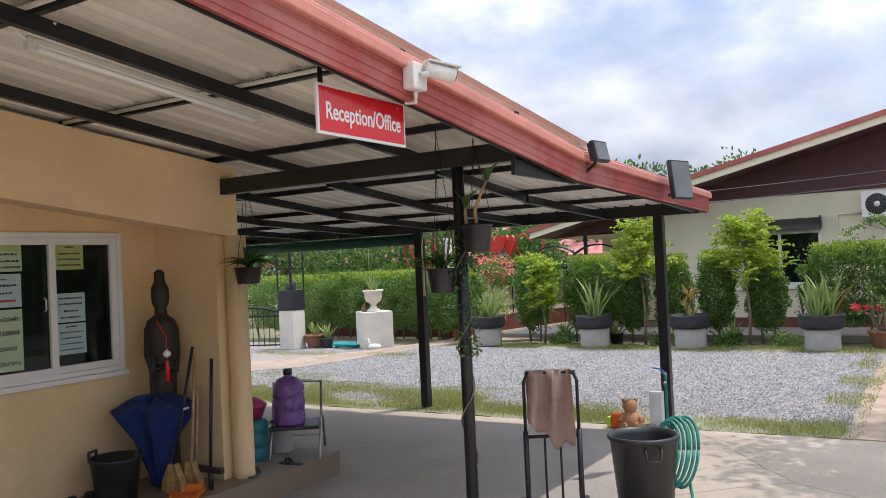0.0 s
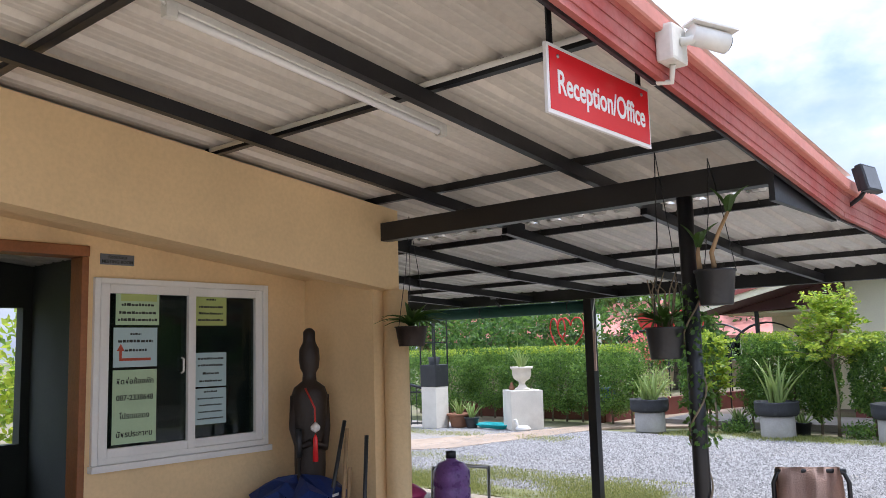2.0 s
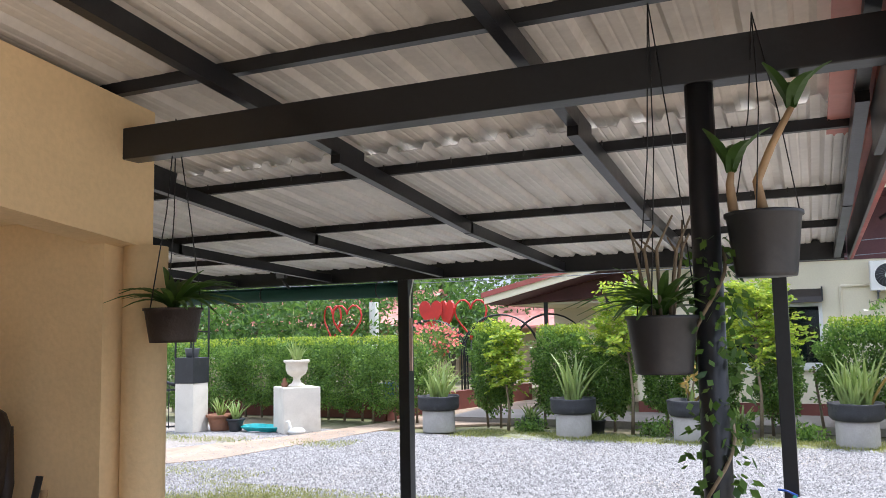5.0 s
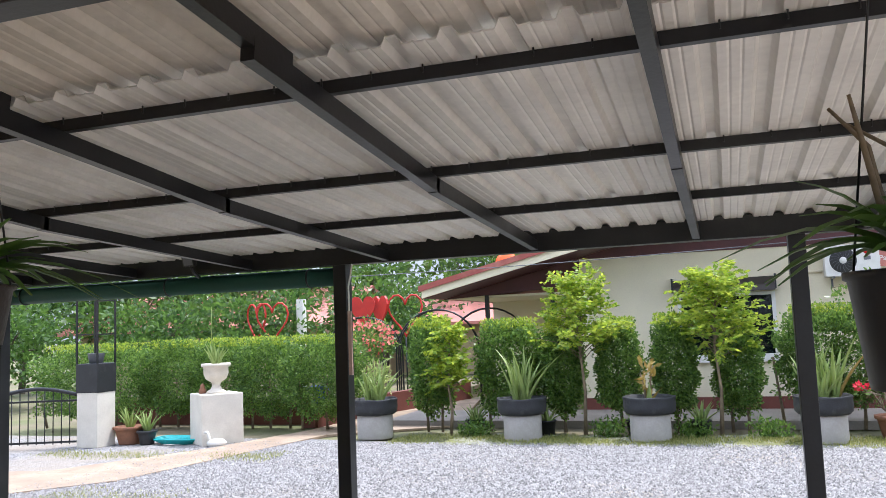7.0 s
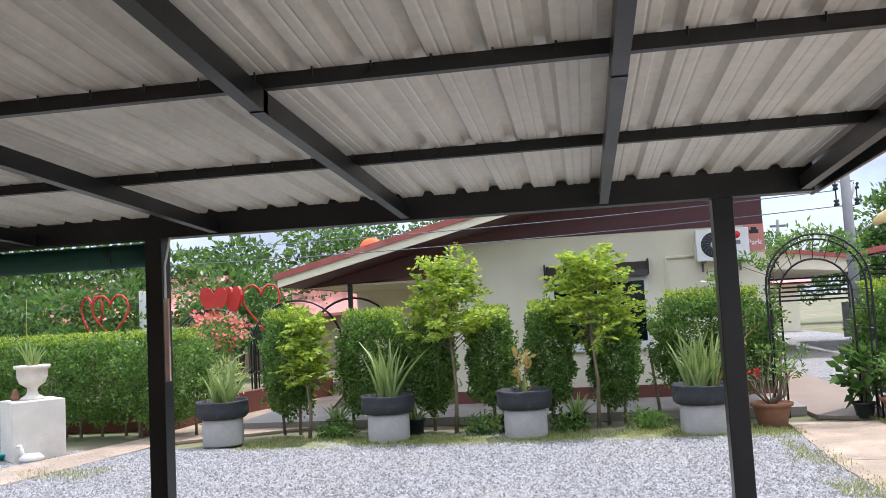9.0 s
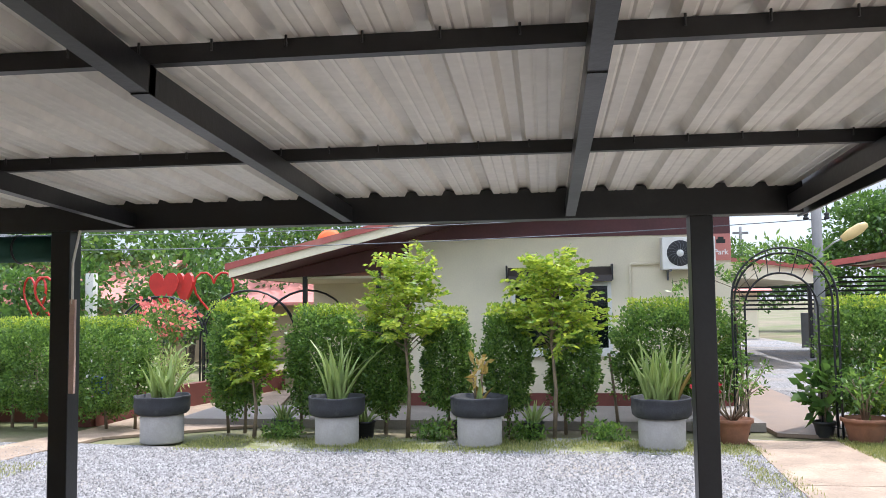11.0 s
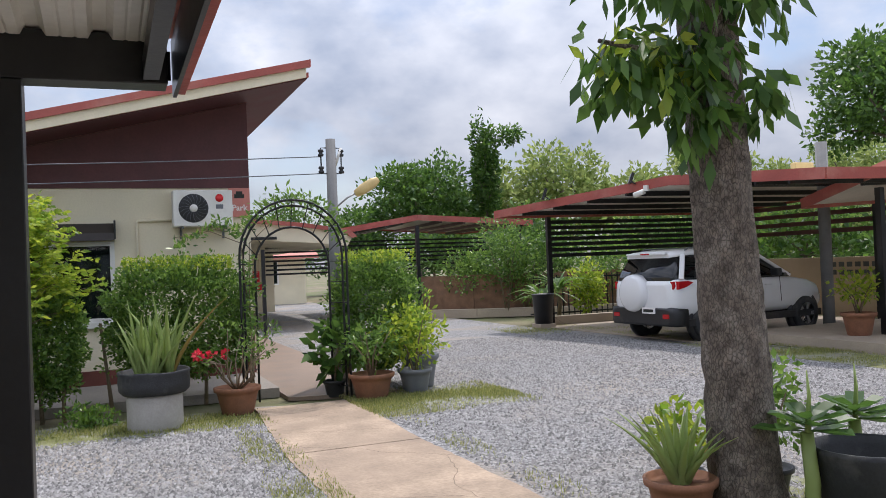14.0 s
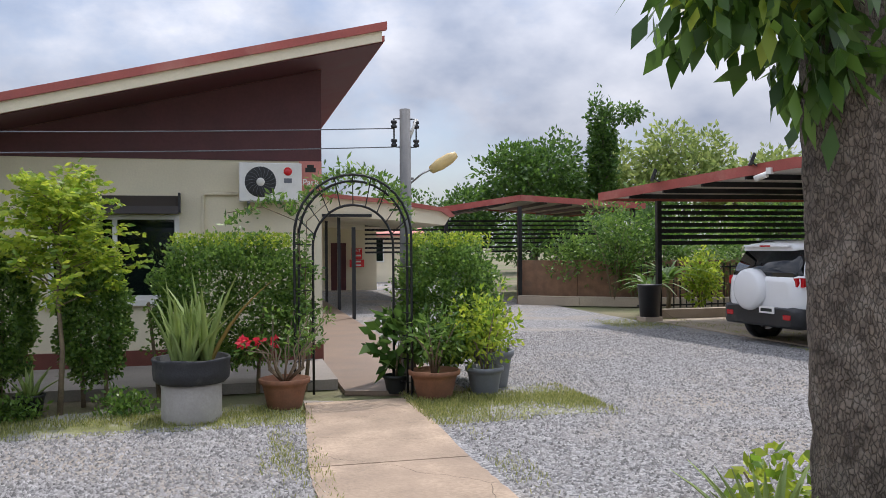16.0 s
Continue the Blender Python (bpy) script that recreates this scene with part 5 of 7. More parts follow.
# smaller pots between the shrubs
for x, y, s in ((-5.0, 14.35, 1), (-3.85, 14.2, 2), (-2.55, 14.25, 5), (-1.65, 14.2, 6)):
    t = thing("potted_aloe", "small aloe in a black plastic pot", "potted plant", (x, y, 0), group="small aloe pots")
    bm = bmesh.new()
    lathe(bm, [(0, 0), (.11, 0), (.14, .2), (.15, .2), (.15, .22), (.13, .22), (.12, .18), (0, .17)], 20)
    part("pot", bm, M["plastic_black"], t)
    aloe(t, (0, 0, .17), 12, .38, .8, s, 0, .9, .03)
t = thing("weeds", "low leafy weeds between the planters", "weeds", (0, 14.0, 0))
pp = np.concatenate([blob_points(500, (x, 0, .1), (.28, .18, .16), .8)[0] for x in (-2.9, -1.75, -0.75, -4.9)])
leafy("leaves", pp, np.tile((0, 0, .7), (len(pp), 1)), .07, .03, M["hedge_leaf"], t, 0, .9)


def clay_pot(t, r=.2, h=.26, mat="terracotta", name="pot"):
    bm = bmesh.new()
    lathe(bm, [(0, 0), (r * .68, 0), (r * .72, .02), (r * .9, h * .7), (r * .95, h * .82), (r * 1.06, h * .86), (r * 1.08, h), (r * .98, h * 1.01), (r * .93, h * .9), (0, h * .86)], 30)
    part(name, bm, M[mat], t)


rose = thing("desert_rose", "desert rose with red flowers in a glazed clay pot", "potted plant", (.76, 13.98, 0))
clay_pot(rose, .24, .3)
rnd = random.Random(4)
tips = []
for k in range(15):
    a = k * 2.4
    x, y = math.cos(a), math.sin(a)
    tip = (x * .42 * rnd.uniform(.5, 1.15), y * .36, rnd.uniform(.58, 1.0))
    trunk_part(rose, [(x * .02, y * .02, .26), (x * .17 + .03 * math.sin(k * 5), y * .15, .4), (x * .2 - .04 * math.sin(k * 3), y * .22, .56), tip], .013, .35, "stem")
    tips.append(tip)
for k, tip in enumerate(tips):
    if k in (1, 4, 6, 9):
        p, u = blob_points(16, tip, (.03, .03, .03))
        leafy("flower", p, u, .06, .045, M["red_petal"], rose, 0, .4, "red flower")
    else:
        p, u = blob_points(26, tip, (.08, .08, .05))
        leafy("leaf_tuft", p, u, .07, .025, M["hedge_leaf"], rose, 0, .6)


def bush(name, at, pot, crown, n, mat, leaf, label, stems=5, cat="potted plant"):
    """A leafy plant in a pot: pot (r, h, material), crown (centre height, rx, ry, rz)."""
    t = thing(name, label, cat, at)
    if pot:
        clay_pot(t, *pot)
    zc, rx, ry, rz = crown
    z0 = pot[1] * .86 if pot else 0
    rnd = random.Random(int(at[0] * 77 + at[1]))
    for k in range(stems):
        a = k * 2.4
        e = (rx * .75 * math.cos(a), ry * .75 * math.sin(a), zc + rz * rnd.uniform(0, .6))
        trunk_part(t, [(.02 * math.cos(a), .02 * math.sin(a), z0), (e[0] * .35, e[1] * .35, z0 + (zc - z0) * .6), e], .014, .35, "stem")
    p, u = blob_points(n, (0, 0, zc), (rx, ry, rz), .75, .28, 2.3)
    leafy("foliage", p, u * .7 + np.array((0, 0, .35)), leaf[0], leaf[1], M[mat], t, .2, .7)
    return t


bush("potted_shrub", (2.34, 14.08, 0), (.26, .3, "terracotta"), (.66, .33, .3, .26), 420, "hedge_leaf", (.1, .035), "leggy desert rose in a terracotta pot", 8)
bush("potted_shrub", (2.92, 14.15, 0), (.2, .3, "plastic_grey"), (.74, .38, .36, .38), 900, "bright_leaf", (.085, .04), "bushy yellow green shrub in a grey plastic pot")
bush("potted_shrub", (2.0, 14.5, 0), (.14, .2, "plastic_black"), (.55, .22, .22, .34), 130, "dark_leaf", (.2, .12), "dark leaved plant in a black pot by the arch", 3)
bush("potted_shrub", (3.15, 14.6, 0), (.24, .42, "plastic_grey"), (.62, .2, .2, .16), 120, "bright_leaf", (.12, .05), "tall grey pot with drooping leaves", 4)

# garden arch
arch = thing("garden_arch", "black iron garden arch with a climbing vine", "garden arch", (1.53, 14.45, 0), -8)


def hoop(bm, r, zs, y, rr=.014):
    pts = [(-r, y, 0), (-r, y, zs * .5), (-r, y, zs)] + [(-r * math.cos(a), y, zs + r * math.sin(a) * 1.05) for a in np.linspace(.15, math.pi - .15, 15)] + [(r, y, zs), (r, y, zs * .5), (r, y, 0)]
    tube(bm, pts, rr, 8)


for r, zs, y in ((.62, 1.74, -.18), (.44, 1.62, .12), (.58, 1.72, -.08)):
    bm = bmesh.new()
    hoop(bm, r, zs, y)
    part("hoop", bm, M["black"], arch)
for sg in (-1, 1):
    for k in range(7):
        bm = bmesh.new()
        z = .15 + .25 * k
        tube(bm, [(sg * .62, -.18, z), (sg * .44, .12, z)], .006, 6)
        part("rung", bm, M["black"], arch)
for k in range(9):
    a = .3 + k * (math.pi - .6) / 8
    bm = bmesh.new()
    tube(bm, [(-.62 * math.cos(a), -.18, 1.74 + .65 * math.sin(a)), (-.44 * math.cos(a), .12, 1.62 + .46 * math.sin(a))], .006, 6)
    part("rung", bm, M["black"], arch)
vp, vo = [], []
for k in range(560):
    a = rng.uniform(.35, 2.85)
    d = rng.uniform(0, 1) ** 1.5
    x, z = -.6 * math.cos(a), 1.74 + .62 * math.sin(a)
    vp.append((x + rng.normal(0, .05), rng.uniform(-.2, .2), z + abs(rng.normal(0, .07)) - .25 * d * (rng.uniform() < .3)))
    vo.append((-math.cos(a), 0, math.sin(a)))
for k in range(260):
    z = rng.uniform(.5, 1.8)
    vp.append((-.55 + rng.normal(0, .05), rng.uniform(-.2, .2), z))
    vo.append((rng.normal(0, 1), -.5, 0))
for k in range(160):      # sprays reaching to the side
    f = rng.uniform(0, 1)
    vp.append((-.6 - .75 * f, -.15 + rng.normal(0, .04), 2.0 + .12 * math.sin(f * 5) + rng.normal(0, .035)))
    vo.append((0, 0, 1))
leafy("vine", np.array(vp), np.array(vo), .09, .032, M["hedge_leaf"], arch, .3, .8, "climbing vine with narrow leaves")
for pts in ([(-.55, -.1, 1.3), (-.6, -.1, 1.9), (-.95, -.14, 2.05), (-1.35, -.15, 1.98)], [(-.5, 0, .2), (-.52, .02, 1.2), (-.5, .05, 1.9), (0, .05, 2.35)]):
    bm = bmesh.new()
    tube(bm, pts, .008, 5, .5)
    part("vine_stem", bm, M["stem"], arch)

# ---------------------------------------------------------------- big tree by the drive
tree = thing("shade_tree", "shade tree with rough grey bark and drooping leaves", "tree", (2.87, 8.5, 0))
bm = bmesh.new()
pts = [(0.04, 0, -.02), (.02, 0, .25), (0, 0, .8), (-.03, .02, 1.5), (-.05, .03, 2.2), (-.07, .05, 3.0), (-.1, .1, 4.6)]
rad = [.25, .21, .19, .182, .178, .17, .115]
rings, NS, SUB = [], 64, 12
path = []
for i in range(len(pts) - 1):
    for s in range(SUB):
        f = s / SUB
        path.append((Vector(pts[i]).lerp(Vector(pts[i + 1]), f), rad[i] + (rad[i + 1] - rad[i]) * f))
for p, r in path:
    row = []
    for k in range(NS):
        a = 2 * math.pi * k / NS
        q = Vector((math.cos(a), math.sin(a), 0))
        h = noise.noise(Vector((q.x * 4.5, q.y * 4.5, p.z * 1.6))) * .012 + abs(noise.noise(Vector((q.x * 11, q.y * 11, p.z * 6)))) * .022
        row.append(bm.verts.new(p + q * (r + h - .008)))
    rings.append(row)
for u, v in zip(rings, rings[1:]):
    for k in range(NS):
        bm.faces.new((u[k], u[(k + 1) % NS], v[(k + 1) % NS], v[k])).smooth = True
part("trunk", bm, M["bark"], tree)
limbs = [((-.05, .03, 2.3), (-.4, -.05, 2.7), (-.9, -.05, 2.75)), ((-.05, 0, 2.5), (-.3, -.25, 2.95), (-.65, -.45, 3.1)), ((0, 0, 3.2), (.3, -.1, 3.8), (.5, -.2, 4.3)), ((-.07, .05, 3.0), (.2, .5, 3.6), (.5, 1.1, 4.0)), ((-.07, .05, 3.6), (-.3, .2, 4.5), (-.5, .4, 5.2)), ((-.08, .08, 3.6), (.6, -.4, 4.2), (1.3, -.8, 4.6)), ((-.1, .1, 4.4), (.1, -.5, 5.2), (.3, -.9, 6.0)), ((-.08, .08, 3.7), (-.4, -.4, 4.4), (-.75, -.9, 4.9)), ((-.08, .08, 4.0), (-.3, -.8, 4.8), (-.4, -1.6, 5.4))]
for lm in limbs:
    trunk_part(tree, lm, .035, .35, "limb", "bark")
cl = [((-.66, -.03, 2.62), (.36, .28, .22), 230), ((-.32, -.12, 2.38), (.22, .2, .24), 130), ((-.25, -.1, 2.75), (.3, .28, .24), 150), ((.1, -.2, 2.5), (.16, .15, .18), 45), ((-.6, -.4, 3.1), (.4, .35, .22), 170), ((.5, -.2, 4.3), (.4, .35, .25), 200), ((.1, -.2, 3.1), (.28, .26, .2), 90),
      ((.4, .9, 4.6), (1.0, .9, .6), 700), ((-.5, .4, 5.4), (.8, .8, .6), 700), ((1.3, -.5, 5.4), (1.1, .9, .6), 800), ((.3, -.9, 6.0), (1.2, 1.0, .7), 900), ((-.75, -.9, 4.9), (.9, .9, .5), 1700), ((-.4, -1.6, 5.4), (.9, .8, .5), 1500), ((-.1, .1, 3.4), (.6, .6, .3), 300)]
P, U = zip(*(blob_points(n, c, r, .9, .3) for c, r, n in cl))
leafy("crown", np.concatenate(P), np.concatenate(U) * .5 + np.array((0, 0, -.5)), .17, .07, M["dark_leaf"], tree, .7, .5)
p, u = blob_points(90, (-.6, -.08, 2.66), (.34, .28, .2), .9)
leafy("young_leaves", p, u * .5, .15, .06, M["bright_leaf"], tree, .8, .5, "fresh yellow green leaves")

# pots at the foot of the tree
t = thing("potted_aloe", "spiky aloe in a chipped terracotta pot", "potted plant", (2.5, 8.6, 0))
clay_pot(t, .2, .27)
aloe(t, (0, 0, .23), 22, .5, .75, 21, 1, .95, .032)
bush("potted_shrub", (2.78, 8.95, 0), (.14, .2, "plastic_black"), (.48, .2, .18, .15), 160, "bright_leaf", (.08, .05), "yellow leaved plant in a black pot", 3)
t = thing("water_basin", "large black rubber basin holding a white bottle", "basin", (3.32, 8.0, 0))
bm = bmesh.new()
lathe(bm, [(0, .0), (.24, 0), (.29, .4), (.31, .44), (.31, .47), (.29, .47), (.27, .42), (.22, .08), (0, .06)], 36)
part("tub", bm, M["rubber"], t)
bm = bmesh.new()
tube(bm, [(.06, -.1, .3), (.18, -.14, .44)], .035, 12)
part("bottle", bm, M["white"], t)


def succulent(at, z, n, seed, label):
    t = thing("succulent", label, "succulent", at)
    rnd = random.Random(seed)
    trunk_part(t, [(0, 0, 0), (.02, 0, z * .5), (0, .01, z)], .045, .8, "stem", "aloe")
    for k in range(n):
        a, f = k * 2.4, k / n
        d = Vector((math.cos(a), math.sin(a), .1 + .5 * f)).normalized()
        s = Vector((-math.sin(a), math.cos(a), 0))
        ln = .31 * (1 - .35 * f)
        b = Vector((0, 0, z + .08 * f))
        bm = bmesh.new()
        v = [bm.verts.new(q) for q in (b, b + d * ln * .4 + s * .05, b + d * ln * .8 + s * .055, b + d * ln - Vector((0, 0, .03)), b + d * ln * .8 - s * .055, b + d * ln * .4 - s * .05, b + d * ln * .6 - Vector((0, 0, .025)))]
        for i, j in ((0, 1), (1, 2), (2, 3), (3, 4), (4, 5), (5, 0)):
            bm.faces.new((v[6], v[i], v[j]))
        part("leaf", bm, M["dark_leaf"], t)
    trunk_part(t, [(0, 0, z), (.02, 0, z + .2), (.01, 0, z + .34)], .018, .2, "flower_spike", "aloe")


succulent((2.98, 8.1, 0), .56, 14, 3, "large leaved succulent with a pale upright stem")
succulent((3.62, 8.35, 0), .52, 18, 5, "tall dark green succulent beside the basin")
bush("potted_shrub", (3.3, 8.75, 0), (.15, .2, "plastic_black"), (.6, .25, .22, .3), 500, "hedge_leaf", (.07, .035), "green leafy shrub in a black pot behind the tree")

# ---------------------------------------------------------------- porch clutter
FZ = 0.2
st = bmesh.new()
lathe(st, [(0, 0), (.17, 0), (.17, .06), (.15, .08), (.14, .3), (.13, .55), (.14, .72), (.14, .9), (.16, 1.08), (.165, 1.15), (.14, 1.2), (.065, 1.24), (.06, 1.29), (.085, 1.32), (.095, 1.38), (.09, 1.44), (.06, 1.48), (.055, 1.5), (.055, 1.55), (.03, 1.57), (0, 1.575)], 28, sx=.70, sy=.56)
for sg in (-1, 1):
    tube(st, [(sg * .09, 0, 1.15), (sg * .102, .0, .95), (sg * .08, -.06, .83), (.0, -.09, .87)], .034, 10, .7)
solid("statue", st, M["statue"], "dark carved wooden standing figure in the porch corner", "statue", (-3.32, 2.95, FZ), 60)
t = thing("garland", "red tasselled garland hung on the statue", "garland", (-3.32, 2.95, FZ), 60)
bm = bmesh.new()
tube(bm, [(-.05, -.13, 1.2), (0, -.17, 1.08), (0, -.18, .98)], .006, 6)
part("string", bm, M["heart"], t)
bm = bmesh.new()
lathe(bm, [(0, .93), (.028, .95), (.03, .97), (0, 1.0)], 12, (0, -.185, 0))
part("bell", bm, M["sign_white"], t)
bm = bmesh.new()
lathe(bm, [(0, .93), (.014, .9), (.018, .76), (0, .76)], 10, (0, -.185, 0))
part("tassel", bm, M["sign_red"], t)

t = thing("umbrella", "folded navy blue umbrella leaning in the corner", "umbrella", (-3.27, 2.82, FZ), 20)
bm = bmesh.new()
N = 16
rows = []
for z, r in ((.02, .02), (.15, .06), (.35, .12), (.52, .19), (.62, .24), (.66, .15), (.68, .03)):
    rows.append([bm.verts.new((r * (1 + .28 * (k % 2)) * math.cos(2 * math.pi * k / N), r * (1 + .28 * (k % 2)) * math.sin(2 * math.pi * k / N), z - .05 * (k % 2) * (z > .5))) for k in range(N)])
for u, v in zip(rows, rows[1:]):
    for k in range(N):
        bm.faces.new((u[k], u[(k + 1) % N], v[(k + 1) % N], v[k]))
part("canopy", bm, M["umbrella"], t)
bm = bmesh.new()
tube(bm, [(0, 0, .0), (0, 0, .84)], .01, 8)
part("shaft", bm, M["plastic_black"], t)
bm = bmesh.new()
tube(bm, [(0, 0, .78), (0, 0, .95)], .02, 10)
part("handle", bm, M["plastic_black"], t)
part("printed_mark", boxes(((.245, -.04, .56), (.25, .04, .575))), M["sign_white"], t)

t = thing("rubbish_bin", "dark green black plastic tub by the wall", "bin", (-3.3, 2.5, FZ))
bm = bmesh.new()
lathe(bm, [(0, 0), (.135, 0), (.165, .26), (.18, .28), (.176, .295), (.16, .29), (.125, .04), (0, .03)], 28)
part("tub", bm, M["plastic_black"], t)
for a in (.5, 3.6):
    bm = bmesh.new()
    x, y = .165 * math.cos(a), .165 * math.sin(a)
    tube(bm, [(x - .05 * math.sin(a), y + .05 * math.cos(a), .27), (x - .05 * math.sin(a), y + .05 * math.cos(a), .33), (x + .05 * math.sin(a), y - .05 * math.cos(a), .33), (x + .05 * math.sin(a), y - .05 * math.cos(a), .27)], .011, 6)
    part("handle", bm, M["plastic_black"], t)


def broom(at, top, h, label, head, hmat, smat="stick"):
    t = thing("broom", label, "broom", at)
    bm = bmesh.new()
    tube(bm, [(0, 0, .16), (top[0], top[1], h)], .012, 8)
    part("stick", bm, M[smat], t)
    bm = bmesh.new()
    if head == "fan":
        rows = [[bm.verts.new((sx * w + top[0] * z / h, sy * .025 + .02 * math.sin(9 * sx), z)) for sx, sy in ((-1, -1), (-.3, -1.2), (.3, -.8), (1, -1), (1, 1), (.3, .9), (-.3, 1.1), (-1, 1))] for z, w in ((0, .095), (.08, .085), (.2, .022))]
        for u, v in zip(rows, rows[1:]):
            for k in range(8):
                bm.faces.new((u[k], u[(k + 1) % 8], v[(k + 1) % 8], v[k]))
        bm.faces.new(rows[0][::-1])
    else:
        box(bm, (-.12, -.02, .12), (.12, .02, .16), bevel=.006)
        tube(bm, [(0, 0, 0), (0, 0, .15)], .018, 8)
    part("head", bm, M[hmat], t)
    return t


broom((-3.05, 2.78, FZ), (.02, .2, 0), 1.0, "broom with a worn straw fan head", "fan", "straw", "plastic_black")
broom((-2.98, 2.88, FZ), (-.05, .12, 0), .95, "straw broom with a bare wooden stick", "fan", "straw")
broom((-3.0, 2.94, FZ), (.0, .05, 0), .72, "squeegee with a dark cross bar", "bar", "plastic_black")
broom((-2.84, 2.93, FZ), (.0, .05, 0), .92, "thin dark rod leaning against the wall", "bar", "plastic_black", "plastic_black")
t = thing("dustpan", "orange plastic dustpan on the porch floor", "dustpan", (-2.88, 2.75, FZ), 30)
bm = bmesh.new()
prism(bm, [(-.1, -.08), (.1, -.08), (.085, .08), (-.085, .08)], "z", .0, .012)
box(bm, (-.085, .07, .01), (.085, .082, .06))
box(bm, (-.1, -.08, .01), (-.09, .08, .035))
box(bm, (.09, -.08, .01), (.1, .08, .035))
part("pan", bm, M["orange"], t)

# chair with a water bottle, stacked buckets
t = thing("folding_chair", "grey metal folding chair holding a water bottle", "chair", (-2.98, 4.0, FZ), 35)
for sg in (-1, 1):
    bm = bmesh.new()
    tube(bm, [(sg * .2, -.22, 0), (sg * .2, .02, .25), (sg * .2, .18, .58)], .011, 8)
    part("side_frame", bm, M["steel"], t)
    bm = bmesh.new()
    tube(bm, [(sg * .2, .30, 0), (sg * .2, .15, .3), (sg * .2, -.14, .29)], .011, 8)
    part("leg", bm, M["steel"], t)
bm = bmesh.new()
box(bm, (-.2, -.2, .235), (.2, .18, .265), bevel=.01)
part("seat", bm, M["plastic_black"], t)
bm = bmesh.new()
tube(bm, [(-.2, .175, .57), (0, .185, .585), (.2, .175, .57)], .011, 8)
part("backrest", bm, M["steel"], t)
bm = bmesh.new()
tube(bm, [(-.2, .2, .12), (.2, .2, .12)], .009, 6)
part("stretcher", bm, M["steel"], t)
t = thing("water_bottle", "large purple wrapped water bottle with black cap", "bottle", (-2.99, 3.93, FZ + .265))
bm = bmesh.new()
lathe(bm, [(0, 0), (.12, 0), (.13, .02), (.13, .1), (.122, .115), (.13, .13), (.13, .2), (.122, .215), (.13, .23), (.128, .32), (.09, .37), (.035, .39), (.03, .41), (0, .41)], 26)
part("body", bm, M["purple"], t)
bm = bmesh.new()
lathe(bm, [(0, .405), (.036, .405), (.036, .45), (0, .455)], 16)
part("cap", bm, M["plastic_black"], t)
t = thing("bucket", "teal blue plastic water jar beside the column", "bucket", (-3.22, 3.72, FZ))
bm = bmesh.new()
lathe(bm, [(0, 0), (.13, 0), (.14, .02), (.14, .09), (.13, .1), (.14, .12), (.14, .2), (.13, .21), (.14, .23), (.14, .3), (.12, .33), (0, .33)], 26)
part("body", bm, M["teal"], t)
t = thing("basin", "magenta plastic basin resting on the blue jar", "basin", (-3.22, 3.72, FZ + .33))
bm = bmesh.new()
lathe(bm, [(0, 0), (.09, 0), (.13, .1), (.14, .11), (.12, .13), (.06, .17), (0, .18)], 24)
part("bowl", bm, M["magenta"], t)
t = thing("bucket", "small white plastic bucket behind the chair", "bucket", (-3.2, 4.05, FZ))
bm = bmesh.new()
lathe(bm, [(0, 0), (.09, 0), (.11, .2), (.12, .2), (.12, .215), (.1, .21), (.085, .02), (0, .02)], 22)
part("body", bm, M["white"], t)
t = thing("slipper", "dark rubber slipper on the porch edge", "slipper", (-2.84, 3.35, FZ), 30, "slippers")
bm = bmesh.new()
lathe(bm, [(0, 0), (.045, 0), (.047, .012), (0, .014)], 16, sy=2.4)
part("sole", bm, M["rubber"], t)
bm = bmesh.new()
tube(bm, [(-.042, .02, .01), (-.02, .04, .04), (.02, .04, .04), (.042, .02, .01)], .012, 6)
part("strap", bm, M["rubber"], t)
copy_thing(t, pose(-2.80, 3.72, FZ, 0, 0, 100))
for y, turn in ((2.2, 80), (2.3, 95), (2.42, 70), (2.53, 100)):
    copy_thing(t, pose(-3.47, y, FZ, 0, 0, turn))

# hand truck with towel, tub, hose, tap
t = thing("hand_truck", "black metal hand truck with an aluminium deck", "hand truck", (-.53, 3.67, 0.006), 30)
for sg in (-1, 1):
    bm = bmesh.new()
    tube(bm, [(sg * .17, 0, .06), (sg * .17, .0, .62)], .018, 10)
    part("lower_tube", bm, M["black"], t)
    bm = bmesh.new()
    tube(bm, [(sg * .17, 0, .6), (sg * .17, 0, .93), (sg * .15, 0, .975), (sg * .10, 0, .985)], .011, 10)
    part("upper_tube", bm, M["black"], t)
    bm = bmesh.new()
    tube(bm, [(sg * .05, .01, .06), (sg * .05, .01, .58)], .008, 8)
    part("stay", bm, M["black"], t)
    bm = bmesh.new()
    lathe(bm, [(.03, -.02), (.085, -.022), (.09, 0), (.085, .022), (.03, .02)], 20)
    part("wheel", bm, M["rubber"], t).matrix_basis = Matrix.Translation((sg * .2, .06, .09)) @ pose(0, 0, 0, 0, 90)
for z in (.985, .58):
    bm = bmesh.new()
    tube(bm, [(-.16, 0, z), (0, .005, z), (.16, 0, z)], .011, 8)
    part("cross_bar", bm, M["black"], t)
for k in range(4):
    bm = boxes(((-.17 + k * .107, -.42, .06), (-.15 + k * .107, .0, .08)))
    part("deck_bar", bm, M["alloy"], t)
for y in (-.42, -.2, -.02):
    part("deck_bar", boxes(((-.17, y, .08), (.19, y + .02, .092))), M["alloy"], t)
bm = bmesh.new()
NX, NZ = 16, 40
grid = []
